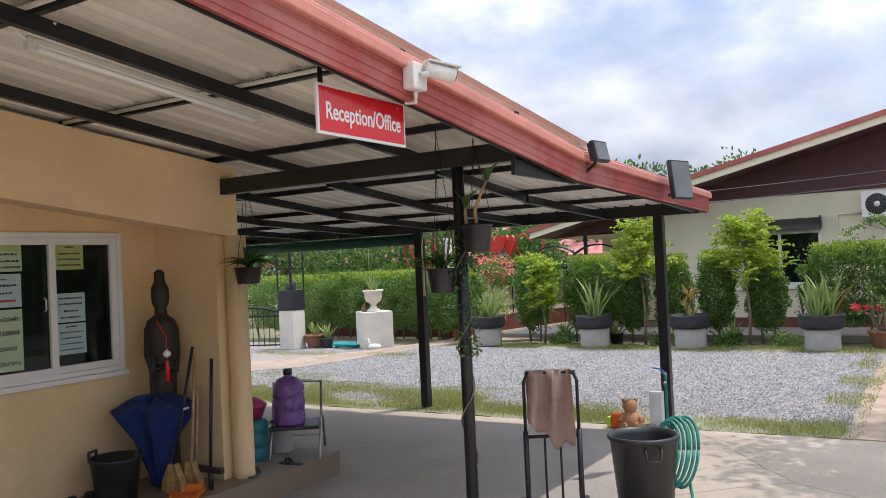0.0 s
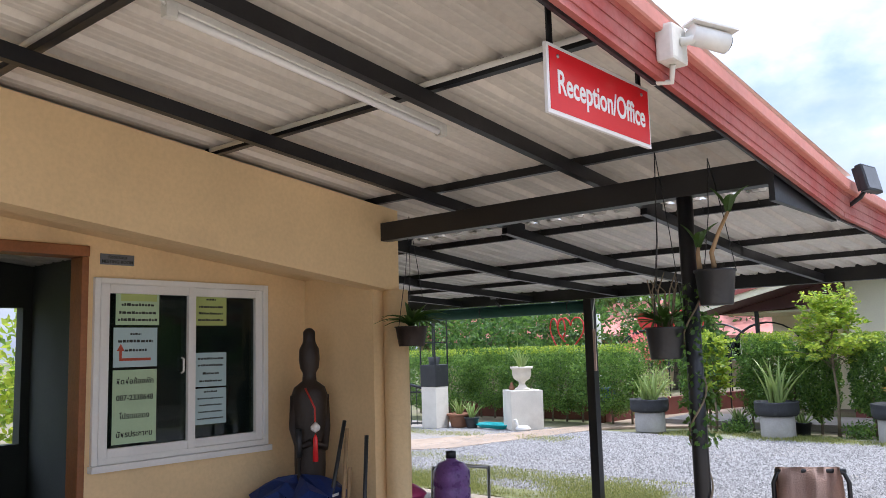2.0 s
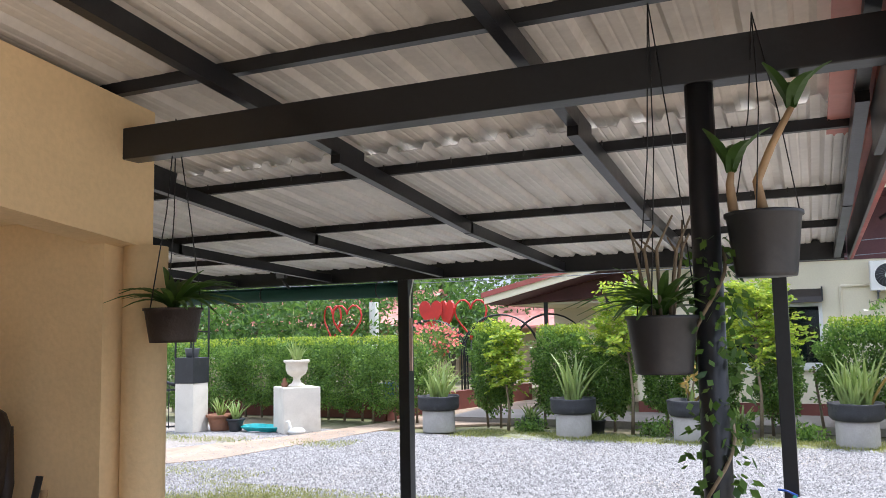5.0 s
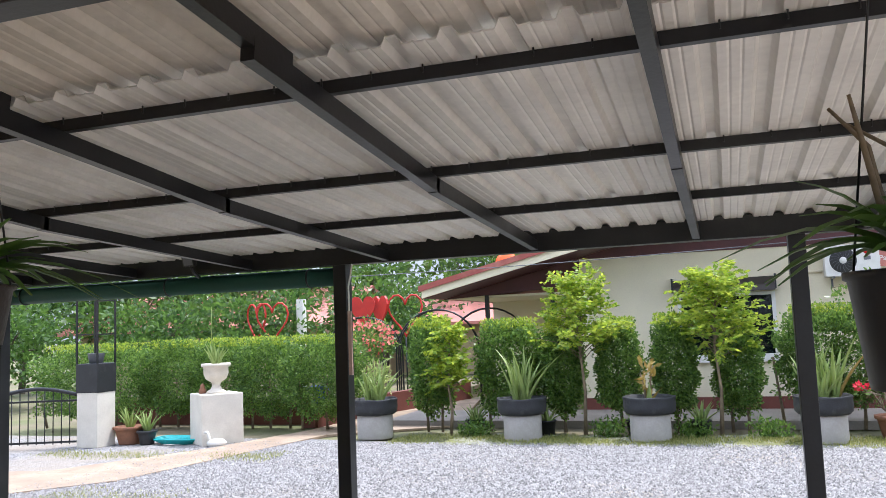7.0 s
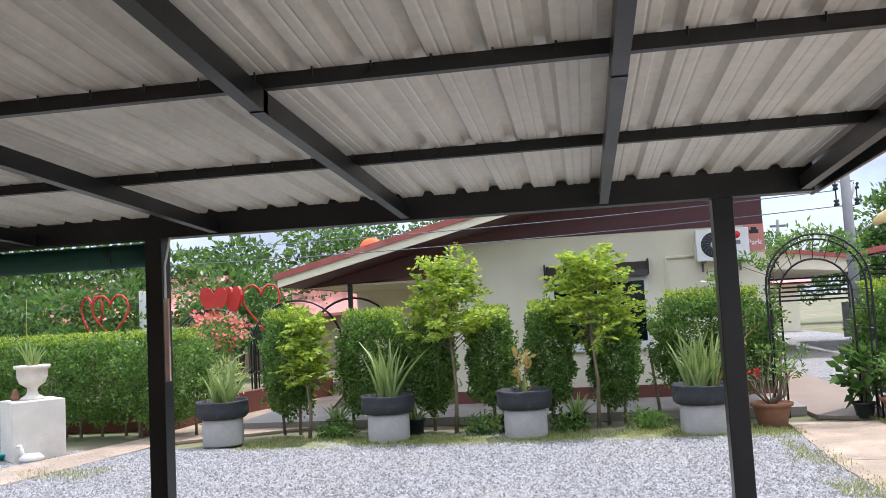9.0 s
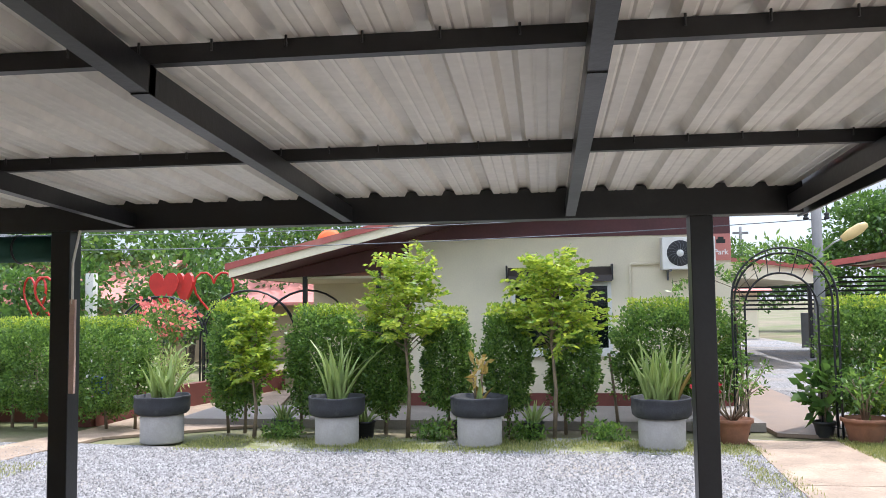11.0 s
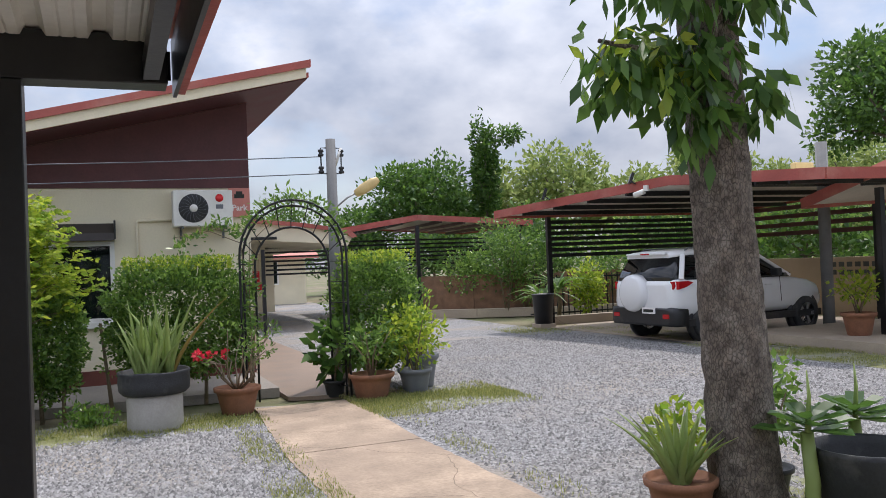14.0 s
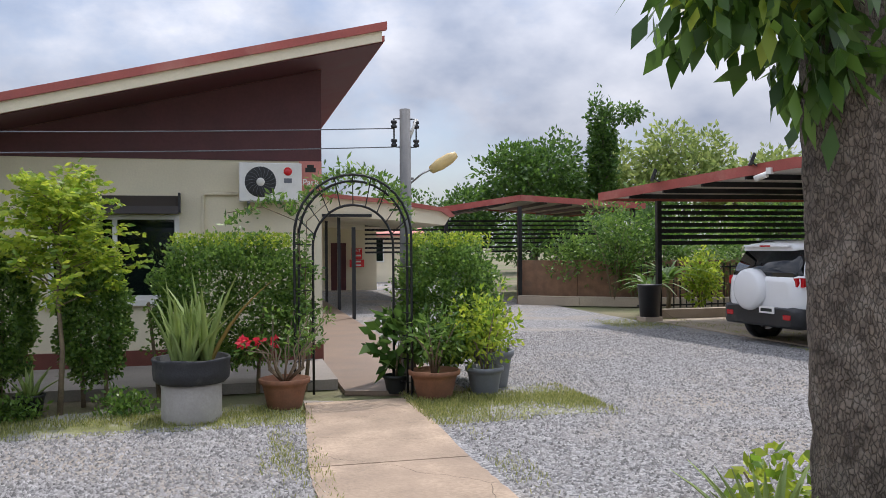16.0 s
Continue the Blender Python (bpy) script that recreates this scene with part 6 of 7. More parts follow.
for j in range(NZ):
    u = j / (NZ - 1)
    row = []
    for i in range(NX):
        s = i / (NX - 1) * 2 - 1
        fold = .03 * math.sin(7 * s + 3 * u) + .014 * math.sin(15 * s + 2 * u)
        if u < .6:
            f = u / .6
            y, z = -.03 - fold - .02 * f, 1.0 - (.42 + .07 * math.sin(2.4 * s + .5) + .03 * math.sin(8 * s)) * f
        else:
            f = (u - .6) / .4
            y, z = .03 + fold, 1.0 - .3 * f
        if u < .03 or .6 <= u < .62:
            y *= .2
            z = 1.005
        row.append((s * (.15 - .03 * abs(.5 - u)) - .01, y, z))
    grid.append(row)
order = grid[:24][::-1] + grid[24:]
vs = [[bm.verts.new(p) for p in row] for row in order]
for a, b in zip(vs, vs[1:]):
    for i in range(NX - 1):
        bm.faces.new((a[i], a[i + 1], b[i + 1], b[i])).smooth = True
bmesh.ops.solidify(bm, geom=bm.faces[:], thickness=.008)
solid("towel", bm, M["towel"], "faded beige pink towel draped over the hand truck", "towel", (-.53, 3.67, 0.004), 30)
t = thing("refuse_tub", "large black plastic tub with side handles", "tub", (-.08, 4.1, .006))
bm = bmesh.new()
lathe(bm, [(0, 0), (.17, 0), (.215, .5), (.225, .51), (.235, .52), (.23, .54), (.21, .54), (.2, .5), (.16, .03), (0, .02)], 36)
part("body", bm, M["plastic_black"], t)
for a in (-1.0, 2.1):
    bm = bmesh.new()
    c, s = math.cos(a), math.sin(a)
    P = lambda w, o, z: (c * o - s * w, s * o + c * w, z)
    tube(bm, [P(-.05, .205, .48), P(-.05, .24, .47), P(-.045, .245, .41), P(.045, .245, .41), P(.05, .24, .47), P(.05, .205, .48)], .009, 6)
    part("handle", bm, M["plastic_black"], t)
t = thing("garden_hose", "coiled green garden hose over the tub edge", "hose", (.06, 4.28, 0.05))
for k in range(6):
    bm = bmesh.new()
    r = .16 + .012 * (k % 3)
    tube(bm, [(.02 * k - .05 + r * .55 * math.cos(a), .1 * math.sin(a * 1.0) + .012 * k, .36 + (r + .02) * math.sin(a) * (1.15 if math.sin(a) < 0 else .95)) for a in np.linspace(0, 2 * math.pi, 25)], .011, 8)
    part("coil", bm, M["hose"], t)
bm = bmesh.new()
tube(bm, [(.1, 0, .15), (.15, -.1, .02), (.4, -.25, .018), (.9, -.3, .018), (1.6, -.2, .018)], .011, 8)
part("tail", bm, M["hose"], t)
t = thing("water_tap", "standing tap wrapped green with a blue hose", "tap", (-.76, 6.93, 0.006))
bm = bmesh.new()
tube(bm, [(0, 0, 0), (0, 0, .5), (-.02, -.03, .54)], .014, 8)
part("pipe", bm, M["hose"], t)
bm = bmesh.new()
tube(bm, [(0, -.06, .43), (0, 0, .44), (0, .02, .47), (0, .0, .53)], .012, 8)
part("valve", bm, M["steel"], t)
bm = bmesh.new()
tube(bm, [(.0, 0, .54), (-.06, -.01, .57), (-.12, 0, .575)], .008, 6)
part("lever", bm, M["blue_plastic"], t)
part("box", boxes(((-.16, -.05, 0), (-.04, .05, .34))), M["milky"], t, "milky plastic jug beside the tap")
td = bmesh.new()
lathe(td, [(0, 0), (.08, .01), (.1, .07), (.08, .14), (.03, .17), (0, .175)], 16)
lathe(td, [(0, .15), (.06, .17), (.075, .22), (.06, .27), (0, .29)], 16)
for sg in (-1, 1):
    tube(td, [(sg * .05, -.04, .03), (sg * .08, -.14, .04)], .035, 8)
    tube(td, [(sg * .07, 0, .13), (sg * .11, -.06, .07)], .028, 8)
    tube(td, [(sg * .055, 0, .26), (sg * .065, 0, .29)], .02, 8)
solid("plush_toy", td, M["plush"], "tan plush toy sitting on the concrete kerb", "toy", (-1.08, 6.76, 0.006), 20)
t = thing("folded_vest", "orange and lime safety vest beside the toy", "vest", (-1.2, 6.72, 0.006))
bm = bmesh.new()
box(bm, (-.06, -.05, 0), (.05, .05, .15), bevel=.03)
part("cloth", bm, M["vest"], t)
bm = bmesh.new()
box(bm, (-.1, -.045, 0), (-.055, .045, .11), bevel=.02)
part("strip", bm, M["vest_lime"], t)
t = thing("toy_scooter", "yellow plastic handle lying on the hand truck", "handle", (-.28, 3.5, .105), 40)
bm = bmesh.new()
tube(bm, [(-.16, .1, .1), (-.1, .05, .05), (.05, -.05, .02), (.25, -.15, .02)], .022, 10)
part("arm", bm, M["yellow_plastic"], t)

# hanging pots


def hanging_pot(at, r, h, mat, label, top):
    t = thing("hanging_pot", label, "hanging plant", at, group="hanging pots")
    bm = bmesh.new()
    lathe(bm, [(0, 0), (r * .78, 0), (r * .8, .01), (r * .97, h * .92), (r * 1.03, h * .94), (r * 1.03, h), (r * .95, h), (r * .9, h * .85), (0, h * .82)], 30)
    part("pot", bm, M[mat], t)
    for k in range(3):
        a = k * 2.1 + .4
        bm = bmesh.new()
        tube(bm, [(r * math.cos(a), r * math.sin(a), h), (r * .45 * math.cos(a) + .01, r * .45 * math.sin(a), h + (top - h) * .5), (0, 0, top)], .0022, 4)
        part("wire", bm, M["black"], t)
    return t


def strap_leaves(t, at, n, length, seed, width=.016, mat="dark_leaf", arch_=.9):
    rnd = random.Random(seed)
    for k in range(n):
        a, ln = rnd.uniform(0, 6.28), length * rnd.uniform(.6, 1.1)
        d = Vector((math.cos(a), math.sin(a), 0))
        s = Vector((-d.y, d.x, 0))
        ar = arch_ * rnd.uniform(.4, 1.2)
        bm = bmesh.new()
        g = []
        for j in range(7):
            u = j / 6
            p = Vector(at) + d * ln * (u * (.25 + .75 * ar * u ** .6)) + Vector((0, 0, ln * (1.0 * u - ar * .9 * u * u)))
            w = width * (1 - abs(u - .4) ** 1.5 * 1.9) * .9 + .001
            g.append((bm.verts.new(p + s * w), bm.verts.new(p - Vector((0, 0, w * .4))), bm.verts.new(p - s * w)))
        for x, y in zip(g, g[1:]):
            bm.faces.new((x[0], x[1], y[1], y[0]))
            bm.faces.new((x[1], x[2], y[2], y[1]))
        part("leaf", bm, M[mat], t)


hp = hanging_pot((-.71, 3.13, 1.78), .092, .16, "plastic_black", "black hanging pot with a stemmed orchid", .68)
for pts, tip in (([(0, 0, .17), (-.01, 0, .24), (.03, 0, .33), (.08, 0, .42)], (.08, 0, .42)), ([(-.07, 0, .17), (-.075, 0, .24), (-.07, 0, .27)], (-.07, 0, .27))):
    trunk_part(hp, pts, .013, .6, "cane", "stick")
    strap_leaves(hp, tip, 5, .17, 3, .025, "dark_leaf", .7)
hp = hanging_pot((-.97, 3.13, 1.54), .092, .15, "plastic_black", "black hanging pot of leggy orchids", 1.0)
strap_leaves(hp, (0, 0, .13), 38, .26, 7, .014)
for k in range(9):
    a = k * 2.4
    trunk_part(hp, [(.03 * math.cos(a), .03 * math.sin(a), .15), (.06 * math.cos(a), .06 * math.sin(a), .32), (.09 * math.cos(a + .5), .08 * math.sin(a), .36 + .02 * (k % 3))], .005, .5, "cane", "stem")
hp = hanging_pot((-2.66, 3.2, 1.64), .1, .12, "statue", "slatted dark basket with an orchid", .8)
strap_leaves(hp, (0, 0, .1), 36, .28, 12, .017, "dark_leaf", 1.0)
t = thing("creeper", "withered creeper twined round the round post", "creeper", (-.855, YB, 0))
cp, co = [], []
for k in range(420):
    a, z = rng.uniform(0, 6.28), 1.15 + .75 * rng.uniform(0, 1)
    cp.append((.05 * math.cos(a) + rng.normal(0, .02) + .02, .05 * math.sin(a) + rng.normal(0, .02), z))
    co.append((math.cos(a), math.sin(a), -.3))
leafy("leaves", np.array(cp), np.array(co), .032, .022, M["dark_leaf"], t, .4, .6)
bm = bmesh.new()
tube(bm, [(.045 * math.cos(k * .5), .045 * math.sin(k * .5), .5 + k * .035) for k in range(40)], .005, 5)
part("stem", bm, M["stem"], t)

# ---------------------------------------------------------------- garden on the left
t = thing("pedestal", "white plastered square pedestal", "pedestal", (-8.86, 13.14, 0), 50.7)
bm = bmesh.new()
box(bm, (-.325, -.325, 0), (.325, .325, .77), bevel=.012)
part("block", bm, M["limewash"], t)
t = thing("urn", "cast stone urn with a small aloe on the pedestal", "urn", (-8.86, 13.14, .77))
bm = bmesh.new()
lathe(bm, [(0, 0), (.15, 0), (.15, .025), (.09, .06), (.06, .11), (.07, .16), (.16, .22), (.19, .3), (.19, .40), (.225, .42), (.225, .46), (.19, .46), (.17, .4), (0, .38)], 32)
part("vase", bm, M["urn"], t)
aloe(t, (0, 0, .4), 14, .42, .55, 31, 0, 1.0, .03)
tube_bm = bmesh.new()
tube(tube_bm, [(-.05, 0, .4), (-.08, 0, 1.0), (-.07, 0, 1.35)], .006, 5, .5)
part("flower_stalk", tube_bm, M["aloe"], t)
dk = bmesh.new()
lathe(dk, [(0, 0), (.07, .01), (.09, .06), (.06, .11), (0, .12)], 16, sx=1.7)
tube(dk, [(-.1, 0, .08), (-.12, 0, .18), (-.13, 0, .22), (-.18, 0, .215)], .03, 8, .5)
solid("duck_ornament", dk, M["white"], "white duck garden ornament on gravel", "ornament", (-8.6, 12.75, 0), 30)
t = thing("clay_figure", "small clay ornament on the pedestal", "ornament", (-9.05, 13.05, .77))
bm = bmesh.new()
lathe(bm, [(0, 0), (.05, 0), (.06, .05), (.03, .1), (.035, .13), (0, .16)], 14)
part("body", bm, M["terracotta"], t)
t = thing("potted_aloe", "aloe in a scalloped terracotta pot", "potted plant", (-10.35, 12.95, 0))
clay_pot(t, .24, .28)
aloe(t, (0, 0, .24), 14, .42, .6, 41, 0, .95, .03)
t = thing("potted_aloe", "aloe in a black plastic pot on gravel", "potted plant", (-9.98, 12.9, 0))
clay_pot(t, .15, .22, "plastic_black")
aloe(t, (0, 0, .2), 14, .4, .8, 42, 0, .95, .03)
t = thing("coiled_hose", "turquoise garden hose coiled on the gravel", "hose", (-9.5, 13.05, 0))
for k in range(5):
    bm = bmesh.new()
    tube(bm, [((.3 + .03 * k) * math.cos(a), (.2 + .02 * k) * math.sin(a), .02 + .016 * k + .008 * math.sin(3 * a)) for a in np.linspace(0, 6.3, 28)], .014, 6)
    part("coil", bm, M["hose_cyan"], t)
t = thing("gate_pillar", "white gate pillar topped with a black planter", "pillar", (-10.75, 12.65, 0))
bm = bmesh.new()
box(bm, (-.2, -.2, 0), (.2, .2, .85), bevel=.01)
part("shaft", bm, M["limewash"], t)
bm = bmesh.new()
box(bm, (-.21, -.21, .85), (.21, .21, 1.3), bevel=.01)
part("planter_box", bm, M["plastic_black"], t)
for x in (-.2, .2):
    for y in (-.2, .2):
        part("upright", boxes(((x - .012, y - .012, 1.3), (x + .012, y + .012, 2.3))), M["black"], t)
for z in (1.75, 2.29):
    for s in (-1, 1):
        part("rail", boxes(((-.2, s * .2 - .01, z), (.2, s * .2 + .01, z + .02))), M["black"], t)
bm = bmesh.new()
lathe(bm, [(0, 1.3), (.1, 1.3), (.13, 1.45), (.14, 1.46), (0, 1.45)], 18)
part("pot", bm, M["plastic_grey"], t)
t = thing("garden_gate", "black iron garden gate with an arched top", "gate", (-11.6, 12.3, 0), 20)
for k in range(11):
    x = -.65 + k * .13
    bm = bmesh.new()
    tube(bm, [(x, 0, .06), (x, 0, .78 + .12 * math.cos(x * 2))], .009, 6)
    part("bar", bm, M["black"], t)
for z in (.08, .72):
    part("rail", boxes(((-.68, -.015, z), (.68, .015, z + .03))), M["black"], t)
bm = bmesh.new()
tube(bm, [(x, 0, .80 + .13 * math.cos(x * 2.2)) for x in np.linspace(-.68, .68, 13)], .03, 8)
part("top_rail", bm, M["black"], t)
bed = boxes(((-13.5, 15.6, -.02), (-8.2, 15.75, .45)), ((-8.4, 15.1, -.02), (-8.2, 15.75, .4)))
bar(bed, (-8.25, 15.2, .19), (-6.95, 20.2, .19), .18, .42)
solid("bed_wall", bed, M["redbase"], "low red brown wall of the flower bed", "wall", kind="structure")
sheet("flower_bed", [(-14, 15.75), (-8.2, 15.75), (-7.0, 20.2), (-7.0, 24), (-14, 24)], -.02, .25, M["ground"], "raised bed of dark earth", "bed")
t = thing("flower_pot", "bright blue plastic pot on the low wall", "pot", (-8.15, 15.3, .4))
clay_pot(t, .17, .3, "blue_plastic")
t = bush("flowering_bush", (-8.1, 17.3, .25), None, (1.15, .55, .5, .42), 900, "hedge_leaf", (.1, .05), "bush covered with pink red flower heads", 6, "bush")
p, u = blob_points(300, (0, -.1, 1.3), (.52, .45, .3), .15, .3)
leafy("flowers", p, u, .09, .07, M["pink"], t, 0, .6, "pink red flower heads")
bush("flowering_bush", (-7.75, 16.6, .25), None, (.45, .4, .35, .3), 600, "aloe", (.16, .03), "pale spiky leaved bush in the garden bed", 6, "bush")
bush("garden_bush", (-8.9, 17.0, .25), None, (.8, .5, .4, .4), 700, "hedge_leaf", (.09, .04), "green bush behind the low wall", 5, "bush")


def heart(at, turn, s, solid_, label):
    t = thing("heart_ornament", label, "ornament", at, turn, "red hearts")
    pts = []
    for k in range(25):
        a = 2 * math.pi * k / 24
        pts.append((s * .062 * 16 * math.sin(a) ** 3 * .4, 0, s * .034 * (13 * math.cos(a) - 5 * math.cos(2 * a) - 2 * math.cos(3 * a) - math.cos(4 * a))))
    bm = bmesh.new()
    if solid_:
        prism(bm, [(p[0], p[2]) for p in pts[:-1]], "y", -.03, .03)
    else:
        tube(bm, pts, .025, 6)
    part("heart", bm, M["heart"], t)
    bm = bmesh.new()
    tube(bm, [(0, .04, -s * .55), (0, .04, -at[2])], .02, 6)
    part("stake", bm, M["black"], t)


heart((-9.25, 19.6, 2.15), 12, .75, True, "solid red heart sign in the garden")
heart((-8.85, 19.7, 2.15), -30, .75, True, "solid red heart sign in the garden")
heart((-8.3, 19.9, 2.05), 25, 1.0, False, "red iron heart outline in the garden")
heart((-11.6, 19.5, 2.0), 10, 1.0, False, "red iron heart outline above the hedge")
heart((-12.1, 19.6, 2.0), -25, 1.0, False, "red iron heart outline above the hedge")
for x, y, r in ((-8.6, 18.2, .8), (-7.2, 19.0, .9), (-6.2, 19.6, .9)):
    t = thing("iron_trellis", "black iron hoop trellis in the garden", "trellis", (x, y, 0), 15, "iron trellis hoops")
    for dy in (-.2, .2):
        bm = bmesh.new()
        hoop(bm, r, 1.1, dy, .018)
        part("hoop", bm, M["black"], t)
t = thing("far_post", "white painted post with red bands", "post", (-11.3, 20.4, 0))
part("shaft", boxes(((-.09, -.09, 0), (.09, .09, 2.5))), M["white"], t)


def far_house(at, size, roof, label, wall="block_wall"):
    t = thing("far_house", label, "house", at)
    w, d, h = size
    part("wall", boxes(((-w / 2, 0, 0), (w / 2, d, h))), M[wall], t)
    bm = bmesh.new()
    prism(bm, [(-.6, h - .15), (d / 2, h + 1.0), (d + .6, h - .15), (d + .6, h - .05), (d / 2, h + 1.12), (-.6, h - .05)], "x", -w / 2 - .5, w / 2 + .5)
    part("roof", bm, M[roof], t)
    for k in (-1, 1):
        wdw = part("window", boxes(((k * w / 4 - .5, -.03, .9), (k * w / 4 + .5, .02, 2.0))), M["upvc"], t)
        part("pane", boxes(((k * w / 4 - .44, -.04, .96), (k * w / 4 + .44, -.031, 1.94))), M["glass"], wdw)


far_house((-17, 24, 0), (9, 5, 2.0), "salmon", "low house with a salmon tiled roof behind hedges")
far_house((-9.0, 30, 0), (9, 5, 1.9), "salmon", "low house with a salmon roof beyond the garden")
far_house((4.5, 42, 0), (7, 5, 2.2), "salmon", "small cream house with a salmon roof far off", "cream")

# ---------------------------------------------------------------- beyond the arch
t = thing("house_wing", "cream house wing with a curved red edged porch roof", "house", (0, 0, 0))
part("wall", boxes(((-3, 36, 0), (5.4, 36.2, 2.6))), M["cream"], t)
bm = bmesh.new()
prism(bm, [(1.5, 2.45), (4.6, 2.25), (5.5, 2.15), (5.62, 2.35), (5.4, 2.5), (4.2, 2.68), (1.5, 2.93)], "y", 26, 36)
part("porch_roof", bm, M["cream"], t)
bm = bmesh.new()
prism(bm, [(1.5, 2.93), (4.2, 2.68), (5.4, 2.5), (5.62, 2.35), (5.75, 2.38), (5.55, 2.58), (4.25, 2.78), (1.5, 3.03)], "y", 25.9, 36)
part("roof_edge", bm, M["red_roof"], t)
part("beam", boxes(((1.5, 25.95, 2.36), (3.6, 26.02, 2.43))), M["black"], t)
part("door", boxes(((3.7, 35.95, 0), (4.25, 36.0, 1.75))), M["maroon"], t, "brown wooden door")
for y in (23.8, 26.5, 29.5, 33):
    p_ = bmesh.new()
    box(p_, (2.80, y - .04, 0.0), (2.88, y + .04, 2.05 if y < 26 else 2.4))
    solid("walkway_post", p_, M["black"], "black steel walkway post", "post", group="walkway posts")
t = thing("exit_sign", "red exit sign plates with white writing", "sign", (4.8, 35.94, -.2))
part("plate", boxes(((-.35, -.02, 1.35), (.05, 0, 1.75))), M["sign_red"], t)
part("plate", boxes(((-.42, -.02, 1.05), (.12, 0, 1.33))), M["sign_red"], t)
text_mesh("writing", "EXIT", .15, M["sign_white"], t, Matrix.Translation((-.15, -.025, 1.66)) @ pose(0, 0, 0, 90), bold=True)
for z in (1.48, 1.26, 1.12):
    part("writing_bar", boxes(((-.3, -.025, z - .03), (0, -.021, z + .03))), M["sign_white"], t)

pole = thing("utility_pole", "grey concrete utility pole with insulators", "utility pole", (2.34, 15.55, 0))
bm = bmesh.new()
tube(bm, [(0, 0, 0), (0, 0, 3.32)], .085, 8, .8)
part("shaft", bm, M["pole"], pole)
for sg in (-1, 1):
    bm = bmesh.new()
    tube(bm, [(sg * .07, 0, 3.2), (sg * .14, 0, 3.2), (sg * .14, 0, 2.85), (sg * .07, 0, 2.85)], .01, 6)
    part("insulator_bracket", bm, M["black"], pole)
    for z in (2.9, 3.13):
        bm = bmesh.new()
        lathe(bm, [(0, -.05), (.035, -.045), (.04, -.02), (.02, 0), (.04, .02), (.035, .045), (0, .05)], 14, (sg * .14, 0, z))
        part("insulator", bm, M["plastic_black"], pole)
bm = bmesh.new()
tube(bm, [(.05, 0, 2.95), (.14, -.02, 3.2)], .02, 6)
part("bracket", bm, M["white"], pole)
bm = bmesh.new()
tube(bm, [(.06, 0, 2.4), (.2, -.05, 2.52), (.32, -.08, 2.58)], .012, 8)
arm = part("lamp_arm", bm, M["steel"], pole)
bm = bmesh.new()
lathe(bm, [(0, -.2), (.05, -.18), (.075, -.05), (.07, .1), (.04, .19), (0, .2)], 18, sy=.6)
part("lamp_head", bm, M["lamp_cover"], pole, "yellowed street lamp cover").matrix_basis = Matrix.Translation((.46, -.1, 2.66)) @ pose(0, 0, 0, 0, 58, -12)
for z0, z1 in ((2.9, 2.75), (3.13, 2.98)):
    bm = bmesh.new()
    pts_ = []
    for k in range(13):
        f = k / 12
        pts_.append((2.2 - 14 * f, 15.55 - .4 * f, z0 - .05 - 1.0 * f * (1 - f) * .6 + (z1 - z0) * f))
    tube(bm, pts_, .007, 5)
    solid("overhead_wire", bm, M["plastic_grey"], "thin overhead wire strung from the utility pole", "wire")
t = thing("far_pole", "distant concrete pole behind the roofs", "utility pole", (11.5, 60, 0))
bm = bmesh.new()
tube(bm, [(0, 0, 0), (0, 0, 6.6)], .13, 8, .7)
part("shaft", bm, M["pole"], t)
part("cross_arm", boxes(((-.5, -.05, 6.1), (.5, .05, 6.25))), M["pole"], t)


def shelter(name, corners, posts, label, z_floor=0):
    """An open carport: roof of planes given by corner lists, posts (x, y, top)."""
    t = thing(name, label, "carport")
    for poly in corners:
        bm = bmesh.new()
        lo = [bm.verts.new(p) for p in poly]
        hi = [bm.verts.new((p[0], p[1], p[2] + .06)) for p in poly]
        bm.faces.new(lo[::-1])
        bm.faces.new(hi)
        for k in range(len(poly)):
            j = (k + 1) % len(poly)
            bm.faces.new((lo[k], lo[j], hi[j], hi[k]))
        part("roof_sheet", bm, M["sheet"], t)
        for k in range(len(poly)):
            a, b = Vector(poly[k]), Vector(poly[(k + 1) % len(poly)])
            bm = bmesh.new()
            bar(bm, a + Vector((0, 0, .03)), b + Vector((0, 0, .03)), .04, .17)
            part("fascia_board", bm, M["red_roof"], t)
        n_ = 5
        for k in range(1, n_):
            a = Vector(poly[0]).lerp(Vector(poly[1]), k / n_)
            b = Vector(poly[3]).lerp(Vector(poly[2]), k / n_)
            bm = bmesh.new()
            bar(bm, a - Vector((0, 0, .06)), b - Vector((0, 0, .06)), .05, .09)
            part("rafter", bm, M["black"], t)
    for x, y, top in posts:
        part("post", boxes(((x - .05, y - .05, z_floor), (x + .05, y + .05, top))), M["black"], t)
    return t


cpt = shelter("carport", [[(7.75, 21.6, 2.6), (8.6, 16.4, 2.83), (14.6, 16.6, 2.86), (14.6, 21.8, 2.62)], [(8.6, 16.4, 2.83), (8.9, 13.3, 2.60), (14.6, 13.3, 2.66), (14.6, 16.6, 2.86)]],
              [(9.05, 21.45, 2.55), (14.3, 21.5, 2.6), (14.3, 17.0, 2.85), (14.3, 13.5, 2.5)], "red edged carport with slatted sides over a car")
for k in range(7):
    z = 1.65 + k * .13
    bm = bmesh.new()
    bar(bm, (9.1, 21.5, z), (14.3, 21.55, z), .02, .085)
    part("slat", bm, M["black"], cpt)
